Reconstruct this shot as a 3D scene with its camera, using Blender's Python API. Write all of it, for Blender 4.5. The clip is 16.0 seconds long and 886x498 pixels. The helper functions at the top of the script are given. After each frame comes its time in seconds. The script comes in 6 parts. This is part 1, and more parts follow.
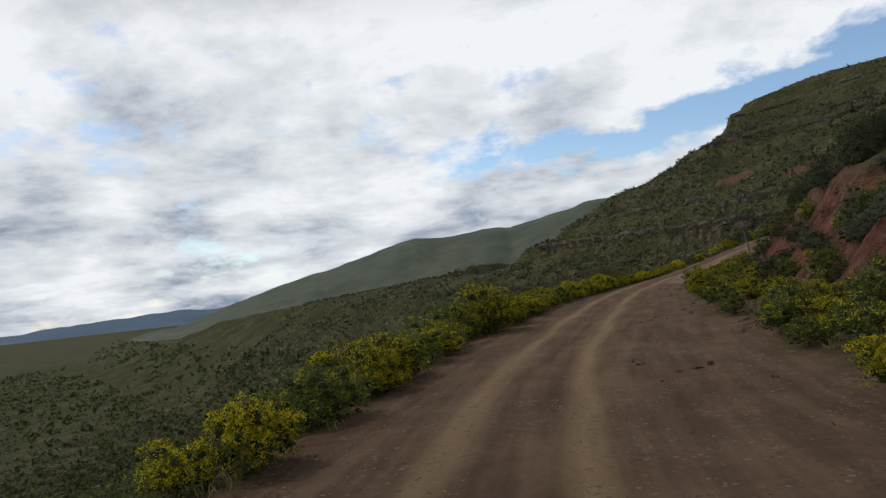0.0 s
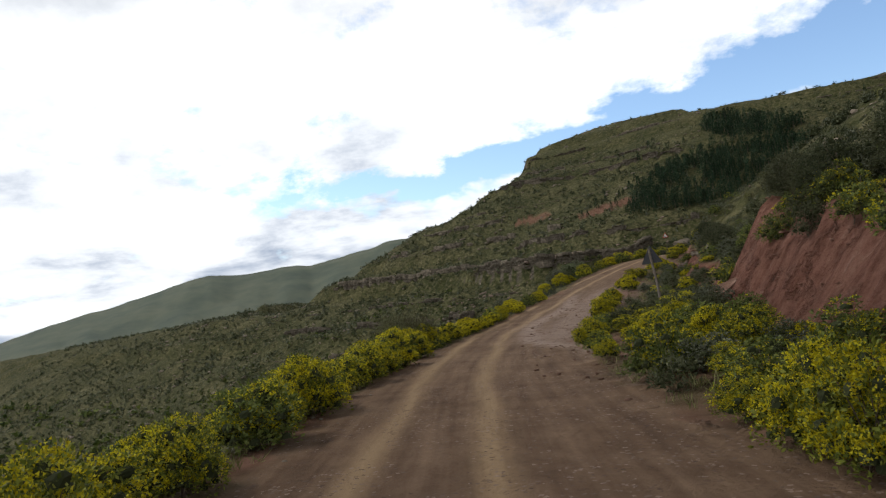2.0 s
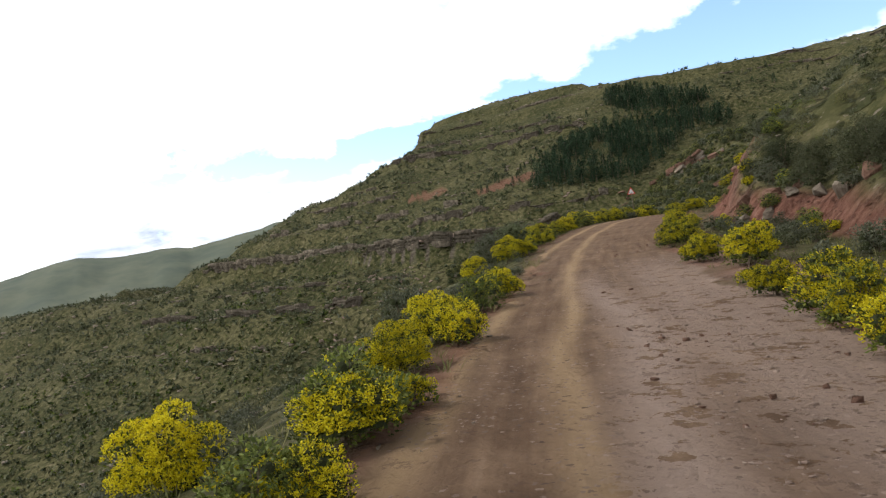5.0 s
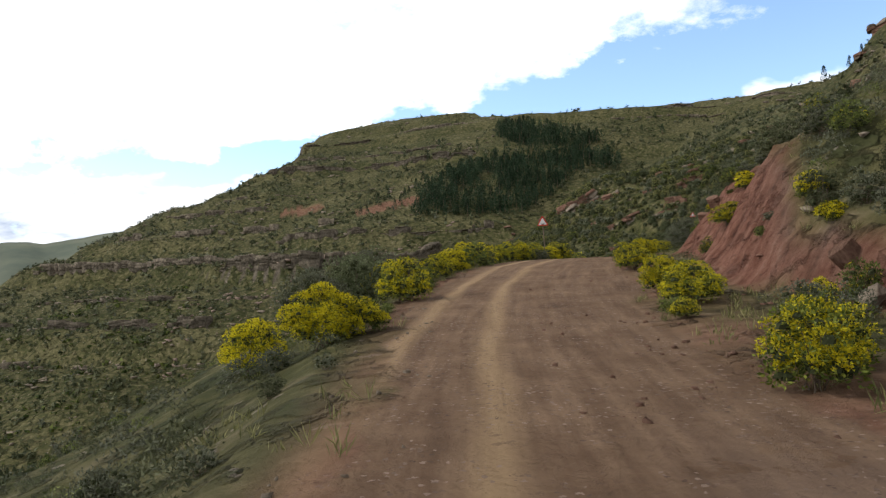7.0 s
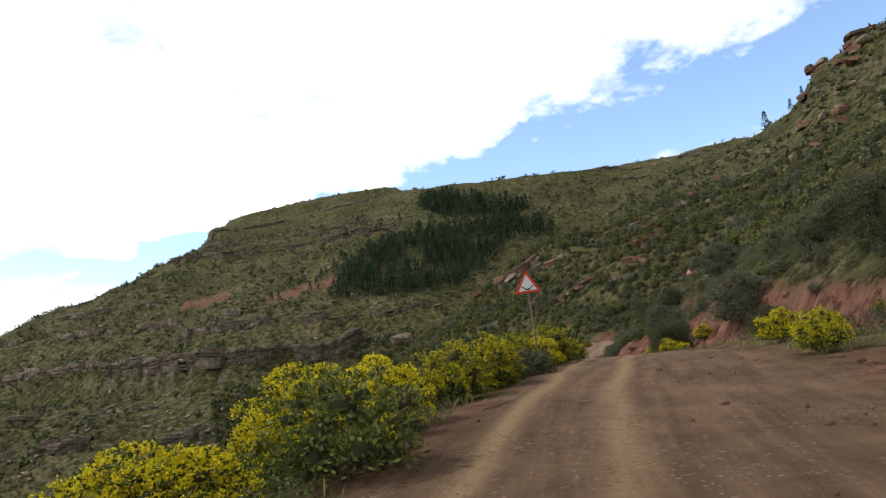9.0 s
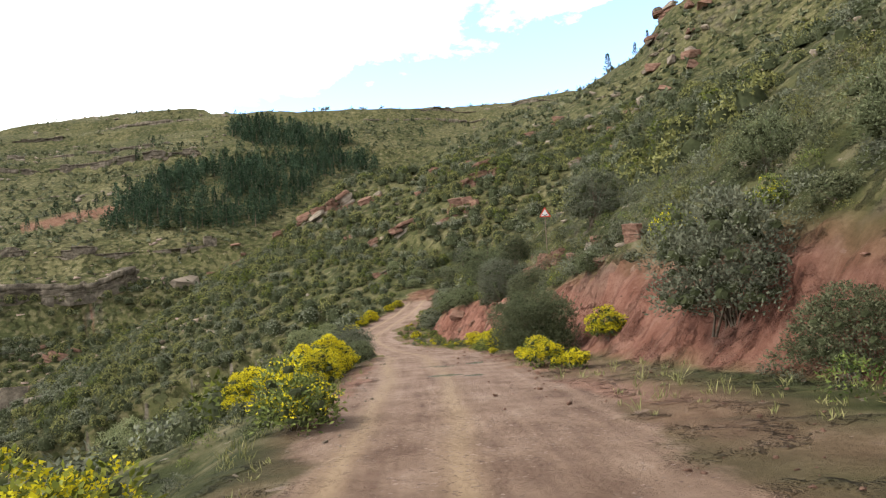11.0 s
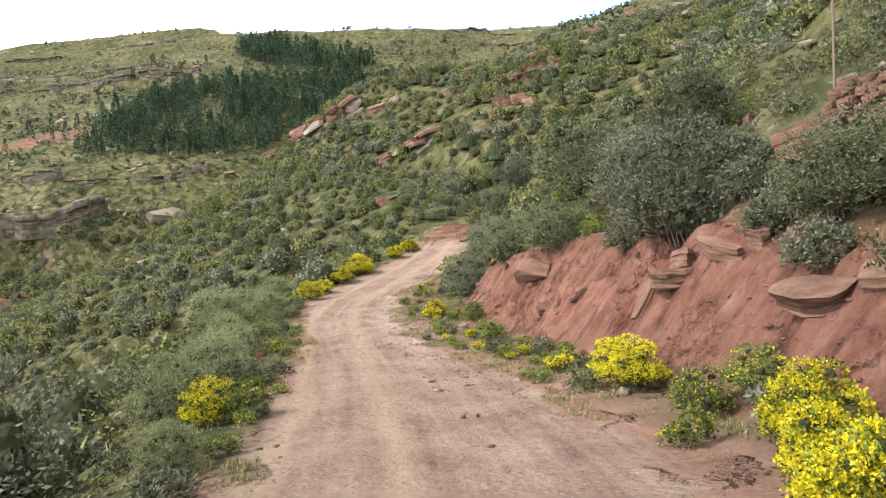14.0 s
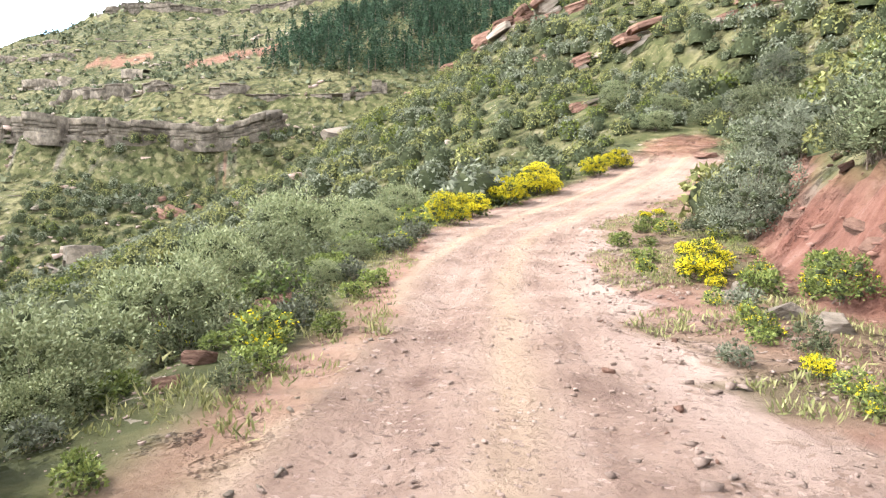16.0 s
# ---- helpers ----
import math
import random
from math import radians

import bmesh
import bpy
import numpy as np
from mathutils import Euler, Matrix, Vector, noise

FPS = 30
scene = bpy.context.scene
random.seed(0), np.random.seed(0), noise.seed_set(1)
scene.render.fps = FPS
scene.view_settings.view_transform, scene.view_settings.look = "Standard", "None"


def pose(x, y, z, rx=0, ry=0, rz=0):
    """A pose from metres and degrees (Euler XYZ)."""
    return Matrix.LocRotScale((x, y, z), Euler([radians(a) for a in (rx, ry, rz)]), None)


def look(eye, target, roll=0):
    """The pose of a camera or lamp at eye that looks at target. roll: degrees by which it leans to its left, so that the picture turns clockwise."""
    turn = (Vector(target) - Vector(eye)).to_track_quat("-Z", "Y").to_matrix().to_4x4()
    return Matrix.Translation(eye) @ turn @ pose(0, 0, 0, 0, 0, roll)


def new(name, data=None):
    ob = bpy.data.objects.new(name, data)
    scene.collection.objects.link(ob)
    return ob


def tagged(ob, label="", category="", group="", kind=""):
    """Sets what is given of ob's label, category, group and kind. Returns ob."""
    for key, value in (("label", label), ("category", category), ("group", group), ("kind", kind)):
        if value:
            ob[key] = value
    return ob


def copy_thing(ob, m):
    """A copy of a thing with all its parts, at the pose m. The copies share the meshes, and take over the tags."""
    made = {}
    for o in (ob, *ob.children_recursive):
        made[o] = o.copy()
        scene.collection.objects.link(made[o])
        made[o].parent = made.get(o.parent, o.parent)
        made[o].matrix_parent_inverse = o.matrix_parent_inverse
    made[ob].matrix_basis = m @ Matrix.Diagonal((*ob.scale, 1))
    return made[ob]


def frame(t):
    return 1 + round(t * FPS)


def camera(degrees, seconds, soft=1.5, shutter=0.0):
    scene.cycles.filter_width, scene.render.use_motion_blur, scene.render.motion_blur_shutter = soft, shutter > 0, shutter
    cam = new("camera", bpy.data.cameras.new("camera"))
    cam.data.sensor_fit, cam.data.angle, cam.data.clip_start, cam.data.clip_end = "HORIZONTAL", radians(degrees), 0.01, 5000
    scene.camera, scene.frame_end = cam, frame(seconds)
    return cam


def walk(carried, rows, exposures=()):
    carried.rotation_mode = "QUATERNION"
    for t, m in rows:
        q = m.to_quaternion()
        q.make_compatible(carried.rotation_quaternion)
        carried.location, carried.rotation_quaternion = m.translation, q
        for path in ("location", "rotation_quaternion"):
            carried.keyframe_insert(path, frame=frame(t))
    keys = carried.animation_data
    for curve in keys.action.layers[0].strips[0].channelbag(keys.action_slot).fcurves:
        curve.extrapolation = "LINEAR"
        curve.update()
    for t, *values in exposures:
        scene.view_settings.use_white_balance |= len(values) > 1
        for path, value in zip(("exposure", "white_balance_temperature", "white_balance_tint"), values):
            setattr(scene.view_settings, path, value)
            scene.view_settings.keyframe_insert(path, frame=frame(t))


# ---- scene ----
import collections

# ---- camera and walk ----
cam = camera(62.74, 16.0, soft=1.25)
PATH = [
    (0.0, look((-0.00, 0.00, 2.00), (-3.36, 9.41, 2.50), -6.09)),
    (0.5, look((-1.71, 6.99, 2.03), (-4.37, 16.61, 2.60), -5.62)),
    (1.0, look((-2.61, 13.20, 2.13), (-4.48, 23.00, 2.86), -4.76)),
    (1.5, look((-2.97, 18.82, 2.21), (-4.09, 28.72, 2.98), -5.69)),
    (2.0, look((-3.16, 24.60, 2.25), (-3.84, 34.55, 3.00), -6.04)),
    (2.5, look((-3.46, 30.50, 2.29), (-4.21, 40.44, 2.97), -6.27)),
    (3.0, look((-3.73, 35.52, 2.30), (-4.65, 45.46, 2.80), -5.63)),
    (3.5, look((-3.89, 40.65, 2.27), (-4.73, 50.61, 2.66), -5.15)),
    (4.0, look((-3.96, 45.81, 2.32), (-4.59, 55.78, 2.74), -4.96)),
    (4.5, look((-3.80, 50.77, 2.32), (-3.99, 60.76, 2.67), -4.98)),
    (5.0, look((-3.15, 55.90, 2.37), (-2.37, 65.87, 2.73), -6.22)),
    (5.2, look((-2.77, 57.96, 2.38), (-1.51, 67.87, 2.75), -6.03)),
    (5.7, look((-1.82, 62.54, 2.58), (-0.02, 72.37, 2.96), -5.38)),
    (6.2, look((-0.75, 66.99, 2.93), (1.41, 76.75, 3.34), -3.48)),
    (6.7, look((0.51, 71.72, 3.35), (2.89, 81.42, 3.85), -1.72)),
    (7.3, look((2.39, 78.23, 3.90), (4.83, 87.90, 4.61), -1.80)),
    (7.5, look((3.18, 80.87, 4.06), (5.58, 90.55, 4.87), -2.88)),
    (8.0, look((5.19, 87.59, 4.61), (7.56, 97.23, 5.88), -5.71)),
    (8.5, look((7.47, 93.93, 5.15), (10.05, 103.45, 6.79), -7.08)),
    (9.0, look((9.47, 99.20, 5.75), (12.86, 108.47, 7.37), -5.76)),
    (9.5, look((12.25, 104.42, 6.47), (16.92, 113.12, 8.08), -4.58)),
    (9.7, look((13.53, 106.43, 6.71), (18.60, 114.91, 8.25), -4.29)),
    (10.2, look((17.01, 111.47, 7.09), (22.52, 119.70, 8.43), -3.93)),
    (10.7, look((20.59, 116.48, 7.28), (26.16, 124.73, 8.23), -3.92)),
    (11.2, look((24.08, 121.41, 7.35), (29.47, 129.82, 7.87), -3.98)),
    (11.8, look((27.95, 127.16, 7.31), (33.00, 135.79, 7.54), -3.73)),
    (12.0, look((29.03, 129.00, 7.29), (33.93, 137.72, 7.40), -3.30)),
    (12.5, look((31.39, 133.22, 7.18), (35.83, 142.18, 7.21), -2.62)),
    (13.0, look((33.51, 137.26, 7.09), (37.65, 146.36, 7.09), -2.19)),
    (13.5, look((35.78, 141.02, 7.07), (40.40, 149.89, 7.10), -1.87)),
    (14.0, look((38.04, 144.49, 6.92), (43.16, 153.09, 6.88), -2.54)),
    (14.5, look((39.99, 147.77, 6.75), (44.91, 156.48, 6.68), -4.06)),
    (15.0, look((41.69, 151.24, 6.42), (46.02, 160.25, 6.13), -3.67)),
    (15.5, look((42.97, 154.39, 6.01), (46.56, 163.69, 5.17), -0.68)),
    (16.0, look((43.94, 157.26, 5.71), (46.77, 166.82, 4.89), 1.24)),
]

EXPOSURES = [
    (0.0, -2.2, 6250, 9.0), (1.5, -1.85, 6289, 9.3), (3.0, -1.27, 6328, 9.6), (5.2, -1.05, 6385, 10.0), (7.3, -1.17, 6439, 10.0),
    (8.2, -1.45, 6462, 10.0), (9.0, -1.15, 6482, 10.0), (9.7, -0.9, 6500, 10.0), (11.8, 0.17, 6410, 10.0), (12.5, 0.2, 6380, 10.0),
    (13.2, 0.12, 6317, 10.3), (13.6, 0.17, 6281, 10.6), (14.0, 0.47, 6245, 10.8), (14.5, 0.54, 6200, 11.0), (15.0, 0.92, 6133, 11.3),
    (15.3, 1.37, 6093, 11.5), (15.55, 1.57, 6060, 11.7), (15.8, 1.37, 6027, 11.9), (16.0, 1.27, 6000, 12.0),
]
walk(cam, PATH, EXPOSURES)

# ---- world, sun ----
SUN_AZ, SUN_EL = radians(-70.0), radians(48.0)
world = bpy.data.worlds.new("sky")
scene.world = world
world.use_nodes = True


def make_sky():
    nt = world.node_tree
    nt.nodes.clear()
    N = nt.nodes.new
    out, bg = N("ShaderNodeOutputWorld"), N("ShaderNodeBackground")
    sky = N("ShaderNodeTexSky")
    sky.sky_type, sky.sun_disc = "NISHITA", False
    sky.sun_elevation, sky.sun_rotation = SUN_EL, SUN_AZ
    sky.dust_density, sky.ozone_density = 0.3, 2.0
    # broken cloud: a layer seen in perspective, thin to the north-east low down
    co = N("ShaderNodeTexCoord").outputs["Generated"]
    xyz = N("ShaderNodeSeparateXYZ")
    nt.links.new(co, xyz.inputs[0])

    def op(kind, a, b=0.0, c=0.0):
        m = N("ShaderNodeMath")
        m.operation = kind
        for k, val in enumerate((a, b, c)):
            if isinstance(val, bpy.types.NodeSocket):
                nt.links.new(val, m.inputs[k])
            else:
                m.inputs[k].default_value = val
        return m.outputs[0]

    up = op("MAXIMUM", xyz.outputs[2], 0.0)

    def layer(lift):
        """The plane of the clouds, seen from below; a small lift draws them out towards the horizon."""
        low, flat = op("ADD", up, lift), N("ShaderNodeCombineXYZ")
        nt.links.new(op("DIVIDE", xyz.outputs[0], low), flat.inputs[0])
        nt.links.new(op("DIVIDE", xyz.outputs[1], low), flat.inputs[1])
        return flat.outputs[0]

    near, drawn = layer(0.42), layer(0.17)

    def cloud_noise(scale, detail, rough, shift=0.0, plane=near):
        t = N("ShaderNodeTexNoise")
        t.inputs["Scale"].default_value, t.inputs["Detail"].default_value, t.inputs["Roughness"].default_value = scale, detail, rough
        t.inputs["Distortion"].default_value = 0.15
        mp = N("ShaderNodeMapping")
        mp.inputs["Location"].default_value = (shift, shift * 0.7, 0)
        nt.links.new(plane, mp.inputs[0])
        nt.links.new(mp.outputs[0], t.inputs["Vector"])
        return t.outputs["Fac"]

    body = op("ADD", op("MULTIPLY", cloud_noise(2.2, 12, 0.62, 3.1), 0.6), op("MULTIPLY", cloud_noise(9.0, 8, 0.6, 5.7), 0.4))
    # a long opening of blue above the hills, climbing towards the east
    az = op("ARCTAN2", xyz.outputs[0], xyz.outputs[1])
    el = op("ARCSINE", xyz.outputs[2])
    mid = op("MAXIMUM", op("MULTIPLY_ADD", az, 0.157, 0.182), 0.172)
    ragged = op("MULTIPLY", op("SUBTRACT", cloud_noise(3.6, 10, 0.62, 1.3), 0.5), 0.12)
    q = op("DIVIDE", op("SUBTRACT", op("ADD", el, ragged), mid), op("MINIMUM", op("MAXIMUM", op("MULTIPLY_ADD", az, 0.06, 0.026), 0.020), 0.058))
    band = op("POWER", 2.718, op("MULTIPLY", op("MULTIPLY", q, q), -1.0))
    ends = op("MULTIPLY", op("MINIMUM", op("MAXIMUM", op("MULTIPLY_ADD", az, 6.0, 2.2), 0.0), 1.0), op("MINIMUM", op("MAXIMUM", op("MULTIPLY_ADD", az, -4.0, 4.4), 0.0), 1.0))
    cover_fac = op("SUBTRACT", op("ADD", body, 0.012), op("MULTIPLY", op("MULTIPLY", band, ends), 0.28))
    r = N("ShaderNodeValToRGB")
    r.color_ramp.elements[0].position, r.color_ramp.elements[1].position = 0.35, 0.47
    nt.links.new(cover_fac, r.inputs[0])
    # grey undersides, drawn out in long bands low down
    shade = N("ShaderNodeValToRGB")
    e = shade.color_ramp.elements
    e[0].position, e[0].color = 0.43, (2.5, 2.5, 2.5, 1)
    e[1].position, e[1].color = 0.64, (0.72, 0.85, 1.08, 1)
    e.new(0.54).color = (1.75, 1.8, 1.88, 1)
    grey = op("ADD", op("MULTIPLY", cloud_noise(1.1, 9, 0.6, 9.4, drawn), 0.65), op("MULTIPLY", cloud_noise(4.5, 8, 0.6, 2.4), 0.35))
    nt.links.new(op("ADD", grey, op("MULTIPLY_ADD", up, -0.22, 0.035)), shade.inputs[0])
    tint = N("ShaderNodeMix")
    tint.data_type = "RGBA"
    lift = N("ShaderNodeVectorMath")
    lift.operation = "SCALE"
    lift.inputs["Scale"].default_value = 0.56
    nt.links.new(sky.outputs[0], lift.inputs[0])
    nt.links.new(r.outputs[0], tint.inputs[0])
    deep = N("ShaderNodeVectorMath")
    deep.operation = "SCALE"
    nt.links.new(shade.outputs[0], deep.inputs[0])
    nt.links.new(op("MINIMUM", op("MAXIMUM", op("MULTIPLY_ADD", up, -4.4, 3.15), 0.25), 1.65), deep.inputs["Scale"])
    nt.links.new(lift.outputs[0], tint.inputs[6])
    nt.links.new(deep.outputs[0], tint.inputs[7])
    nt.links.new(tint.outputs[2], bg.inputs[0])
    bg.inputs[1].default_value = 1.0
    nt.links.new(bg.outputs[0], out.inputs[0])


make_sky()
sun = new("sun", bpy.data.lights.new("sun", "SUN"))
sun.data.energy, sun.data.angle, sun.data.color = 4.4, radians(2.5), (1.0, 0.945, 0.86)
sun.matrix_world = look((math.sin(SUN_AZ) * math.cos(SUN_EL) * 90, math.cos(SUN_AZ) * math.cos(SUN_EL) * 90, math.sin(SUN_EL) * 90), (0, 0, 0))

# ---- shape of the land ----
ROAD = [
    (20.0, -75.0, -0.40),
    (17.3, -64.3, -0.26),
    (14.5, -53.7, -0.11),
    (11.8, -43.0, 0.03),
    (9.0, -32.4, 0.12),
    (6.0, -21.8, 0.16),
    (3.1, -11.2, 0.21),
    (0.2, -0.6, 0.25),
    (-2.2, 10.1, 0.33),
    (-3.0, 21.1, 0.48),
    (-3.5, 32.1, 0.54),
    (-3.9, 43.1, 0.54),
    (-3.4, 54.0, 0.60),
    (-1.3, 64.8, 1.02),
    (1.6, 75.5, 1.91),
    (4.7, 86.0, 2.73),
    (8.4, 96.4, 3.68),
    (13.4, 106.1, 4.90),
    (19.7, 115.2, 5.48),
    (25.9, 124.2, 5.58),
    (31.6, 133.6, 5.42),
    (37.1, 143.1, 5.22),
    (42.3, 152.8, 4.47),
    (46.1, 163.1, 4.21),
    (49.9, 172.8, 4.65),
    (56.6, 178.9, 5.50),
    (64.0, 184.5, 7.50),
    (68.0, 194.5, 10.00),
    (66.5, 207.0, 10.60),
    (63.5, 221.6, 10.40),
    (62.0, 235.0, 10.20),
    (66.0, 255.0, 11.00),
    (75.0, 275.0, 14.00),
    (90.0, 295.0, 20.00),
    (110.0, 320.0, 30.00),
    (135.0, 350.0, 42.00),
    (170.0, 400.0, 60.00),
    (240.0, 480.0, 85.00),
    (330.0, 560.0, 105.00),
    (600.0, 800.0, 135.00),
]

LEFT_EDGE = [(0, 2.8), (90, 3.0), (112, 2.9), (126, 2.2), (140, 1.5), (160, 1.0), (170, 2.0), (185, 2.3), (200, 1.8), (225, 1.9), (242, 1.7), (250, 1.5), (254, 1.35), (258, 1.6), (267, 2.6), (278, 2.4), (300, 2.4)]
RIGHT_EDGE = [(0, 3.2), (92, 3.5), (106, 2.9), (128, 2.8), (136, 3.6), (150, 3.6), (165, 3.2), (176, 4.2), (190, 3.5), (225, 2.3), (236, 2.6), (246, 2.7), (251, 2.0), (255, 1.7), (260, 1.5), (267, 1.4), (276, 1.7), (300, 1.8)]
BANK_FOOT = [(0, 6.0), (95, 5.6), (104, 5.2), (116, 5.3), (125, 6.2), (131, 8.5), (150, 8.5), (165, 7.0), (180, 6.2), (190, 6.2), (205, 7.5), (220, 5.2), (232, 4.5), (243, 4.1), (254, 4.1), (262, 4.4), (275, 4.2), (300, 4.4)]
BANK_HIGH = [(0, 2.0), (95, 2.4), (112, 3.2), (125, 3.3), (131, 1.6), (140, 0.9), (152, 1.2), (163, 1.2), (172, 1.7), (178, 3.8), (188, 3.4), (197, 1.6), (207, 1.4), (218, 2.2), (230, 2.4), (239, 1.7), (243, 1.9), (247, 2.5), (254, 2.2), (262, 1.2), (272, 1.1), (280, 1.6), (300, 2.0), (320, 0.3)]
STEEPER = [(0, 0.1), (95, 0.15), (124, 0.15), (140, 0.0), (165, 0.05), (180, 0.2), (200, 0.1), (220, 0.35), (252, 0.35), (264, 0.1), (300, 0.0)]
HILL_RISE = [(0, 0.22), (90, 0.26), (130, 0.32), (165, 0.45), (200, 0.52), (250, 0.50), (300, 0.46), (330, 0.5), (420, 0.5), (500, 0.35)]
ROAD_ENDS = 300
SCARS = [(47, 333, 14, 6.5, -0.5), (17, 367, 10, 5.0, -0.4), (62.5, 185.0, 2.6, 1.5, 0.5), (47, 283, 5, 2.0, 0.6)]
SPUR = [(-900, -20), (-400, -6), (-200, 6), (-150, 11), (-122, 5), (-92, 15), (-60, 34), (-46, 43), (-26, 47), (-10, 58), (8, 63), (18, 73), (22, 80), (25, 90), (32, 94), (48, 100), (64, 105), (84, 107), (104, 101), (114, 96), (126, 92), (150, 86), (176, 85), (208, 93), (250, 97), (400, 106), (900, 130)]


def smooth_path():
    p = np.array(ROAD, float)
    lens = np.r_[0, np.cumsum(np.hypot(*np.diff(p[:, :2], axis=0).T))]
    s = np.arange(0, lens[-1], 1.0)
    q = np.stack([np.interp(s, lens, p[:, k]) for k in range(3)], 1)
    for _ in range(30):
        q[1:-1] = (q[:-2] + 2 * q[1:-1] + q[2:]) / 4
    return q


LINE = smooth_path()
TANGENT = np.gradient(LINE, axis=0)
TANGENT[:, 2] = 0
TANGENT /= np.linalg.norm(TANGENT, axis=1, keepdims=True)


def road_sd(x, y):
    """Metres along the road and to its right, and the road's height there."""
    x, y = np.asarray(x, float).ravel(), np.asarray(y, float).ravel()
    s, d, z = np.empty(len(x)), np.empty(len(x)), np.empty(len(x))
    for a in range(0, len(x), 40000):
        b = slice(a, a + 40000)
        dd = (LINE[None, ::2, 0] - x[b, None]) ** 2 + (LINE[None, ::2, 1] - y[b, None]) ** 2
        k = dd.argmin(1) * 2
        for _ in range(2):
            along = (x[b] - LINE[k, 0]) * TANGENT[k, 0] + (y[b] - LINE[k, 1]) * TANGENT[k, 1]
            k = np.clip(np.round(k + np.clip(along, -2, 2)).astype(int), 0, len(LINE) - 1)
        along = (x[b] - LINE[k, 0]) * TANGENT[k, 0] + (y[b] - LINE[k, 1]) * TANGENT[k, 1]
        side = (x[b] - LINE[k, 0]) * TANGENT[k, 1] - (y[b] - LINE[k, 1]) * TANGENT[k, 0]
        far = np.hypot(x[b] - LINE[k, 0], y[b] - LINE[k, 1])
        s[b] = np.clip(k + along, 0, len(LINE) - 1)
        d[b] = np.where(np.abs(along) > 3, np.sign(side) * far, side)
        z[b] = np.interp(s[b], np.arange(len(LINE)), LINE[:, 2])
    return s, d, z


def table(t, s):
    a = np.array(t, float)
    return np.interp(s, a[:, 0], a[:, 1])


RNG = np.random.default_rng(7)
LATTICE = RNG.random((256, 256))


def vnoise(x, y):
    xi, yi = np.floor(x).astype(int), np.floor(y).astype(int)
    fx, fy = x - xi, y - yi
    fx, fy = fx * fx * (3 - 2 * fx), fy * fy * (3 - 2 * fy)
    g = lambda a, b: LATTICE[a % 256, b % 256]
    return ((g(xi, yi) * (1 - fx) + g(xi + 1, yi) * fx) * (1 - fy) + (g(xi, yi + 1) * (1 - fx) + g(xi + 1, yi + 1) * fx) * fy) * 2 - 1


def fbm(x, y, octaves=4):
    total, amp = 0.0, 1.0
    for k in range(octaves):
        total = total + amp * vnoise(x * 2 ** k + 17.3 * k, y * 2 ** k + 9.1 * k)
        amp *= 0.5
    return total


def step(a, b, x):
    t = np.clip((x - a) / (b - a), 0, 1)
    return t * t * (3 - 2 * t)


def terraces(z, x, y):
    """Rock bands: at some heights the slope breaks into a steep face under a flat shelf."""
    out = z.copy()
    for level, drop, where in ((-10.0, 3.0, 0.1), (11.0, 5.0, -0.3), (23.0, 2.5, 0.1), (60.0, 2.5, -0.4), (82.0, 2.5, -0.1), (96.0, 2.5, 0.1)):
        lv = level + 2.2 * fbm(x / 80.0, y / 80.0, 2) + 0.5 * fbm(x / 7.0, y / 7.0, 3)
        on = step(where - 0.5, where + 0.1, vnoise(x / 45.0 + level, y / 45.0) + 0.35) * drop
        out = out + 0.5 * on * (step(-0.7, 0.7, z - lv) * step(9.0, 0.7, z - lv)) - 0.5 * on * step(-9.0, -0.7, z - lv) * step(0.7, -0.7, z - lv)
    return out


def soft_hill(x, y):
    """The hillside above the road, as a soft mean over the stretches of road near by."""
    k = np.arange(0, len(LINE), 5)
    s = k.astype(float)
    foot, high, rise = (table(t, s) for t in (BANK_FOOT, BANK_HIGH, HILL_RISE))
    out = np.empty(len(x))
    for a in range(0, len(x), 20000):
        b = slice(a, a + 20000)
        dist = np.hypot(LINE[None, k, 0] - x[b, None], LINE[None, k, 1] - y[b, None])
        w = np.exp(-(dist - dist.min(1, keepdims=True)) / (6.0 + 0.12 * dist.min(1, keepdims=True)))
        z = LINE[None, k, 2] + high + rise * np.maximum(0, dist - foot - 0.35 - 0.75 * high) + 5 * table(STEEPER, s)
        out[b] = (w * z).sum(1) / w.sum(1)
    return out


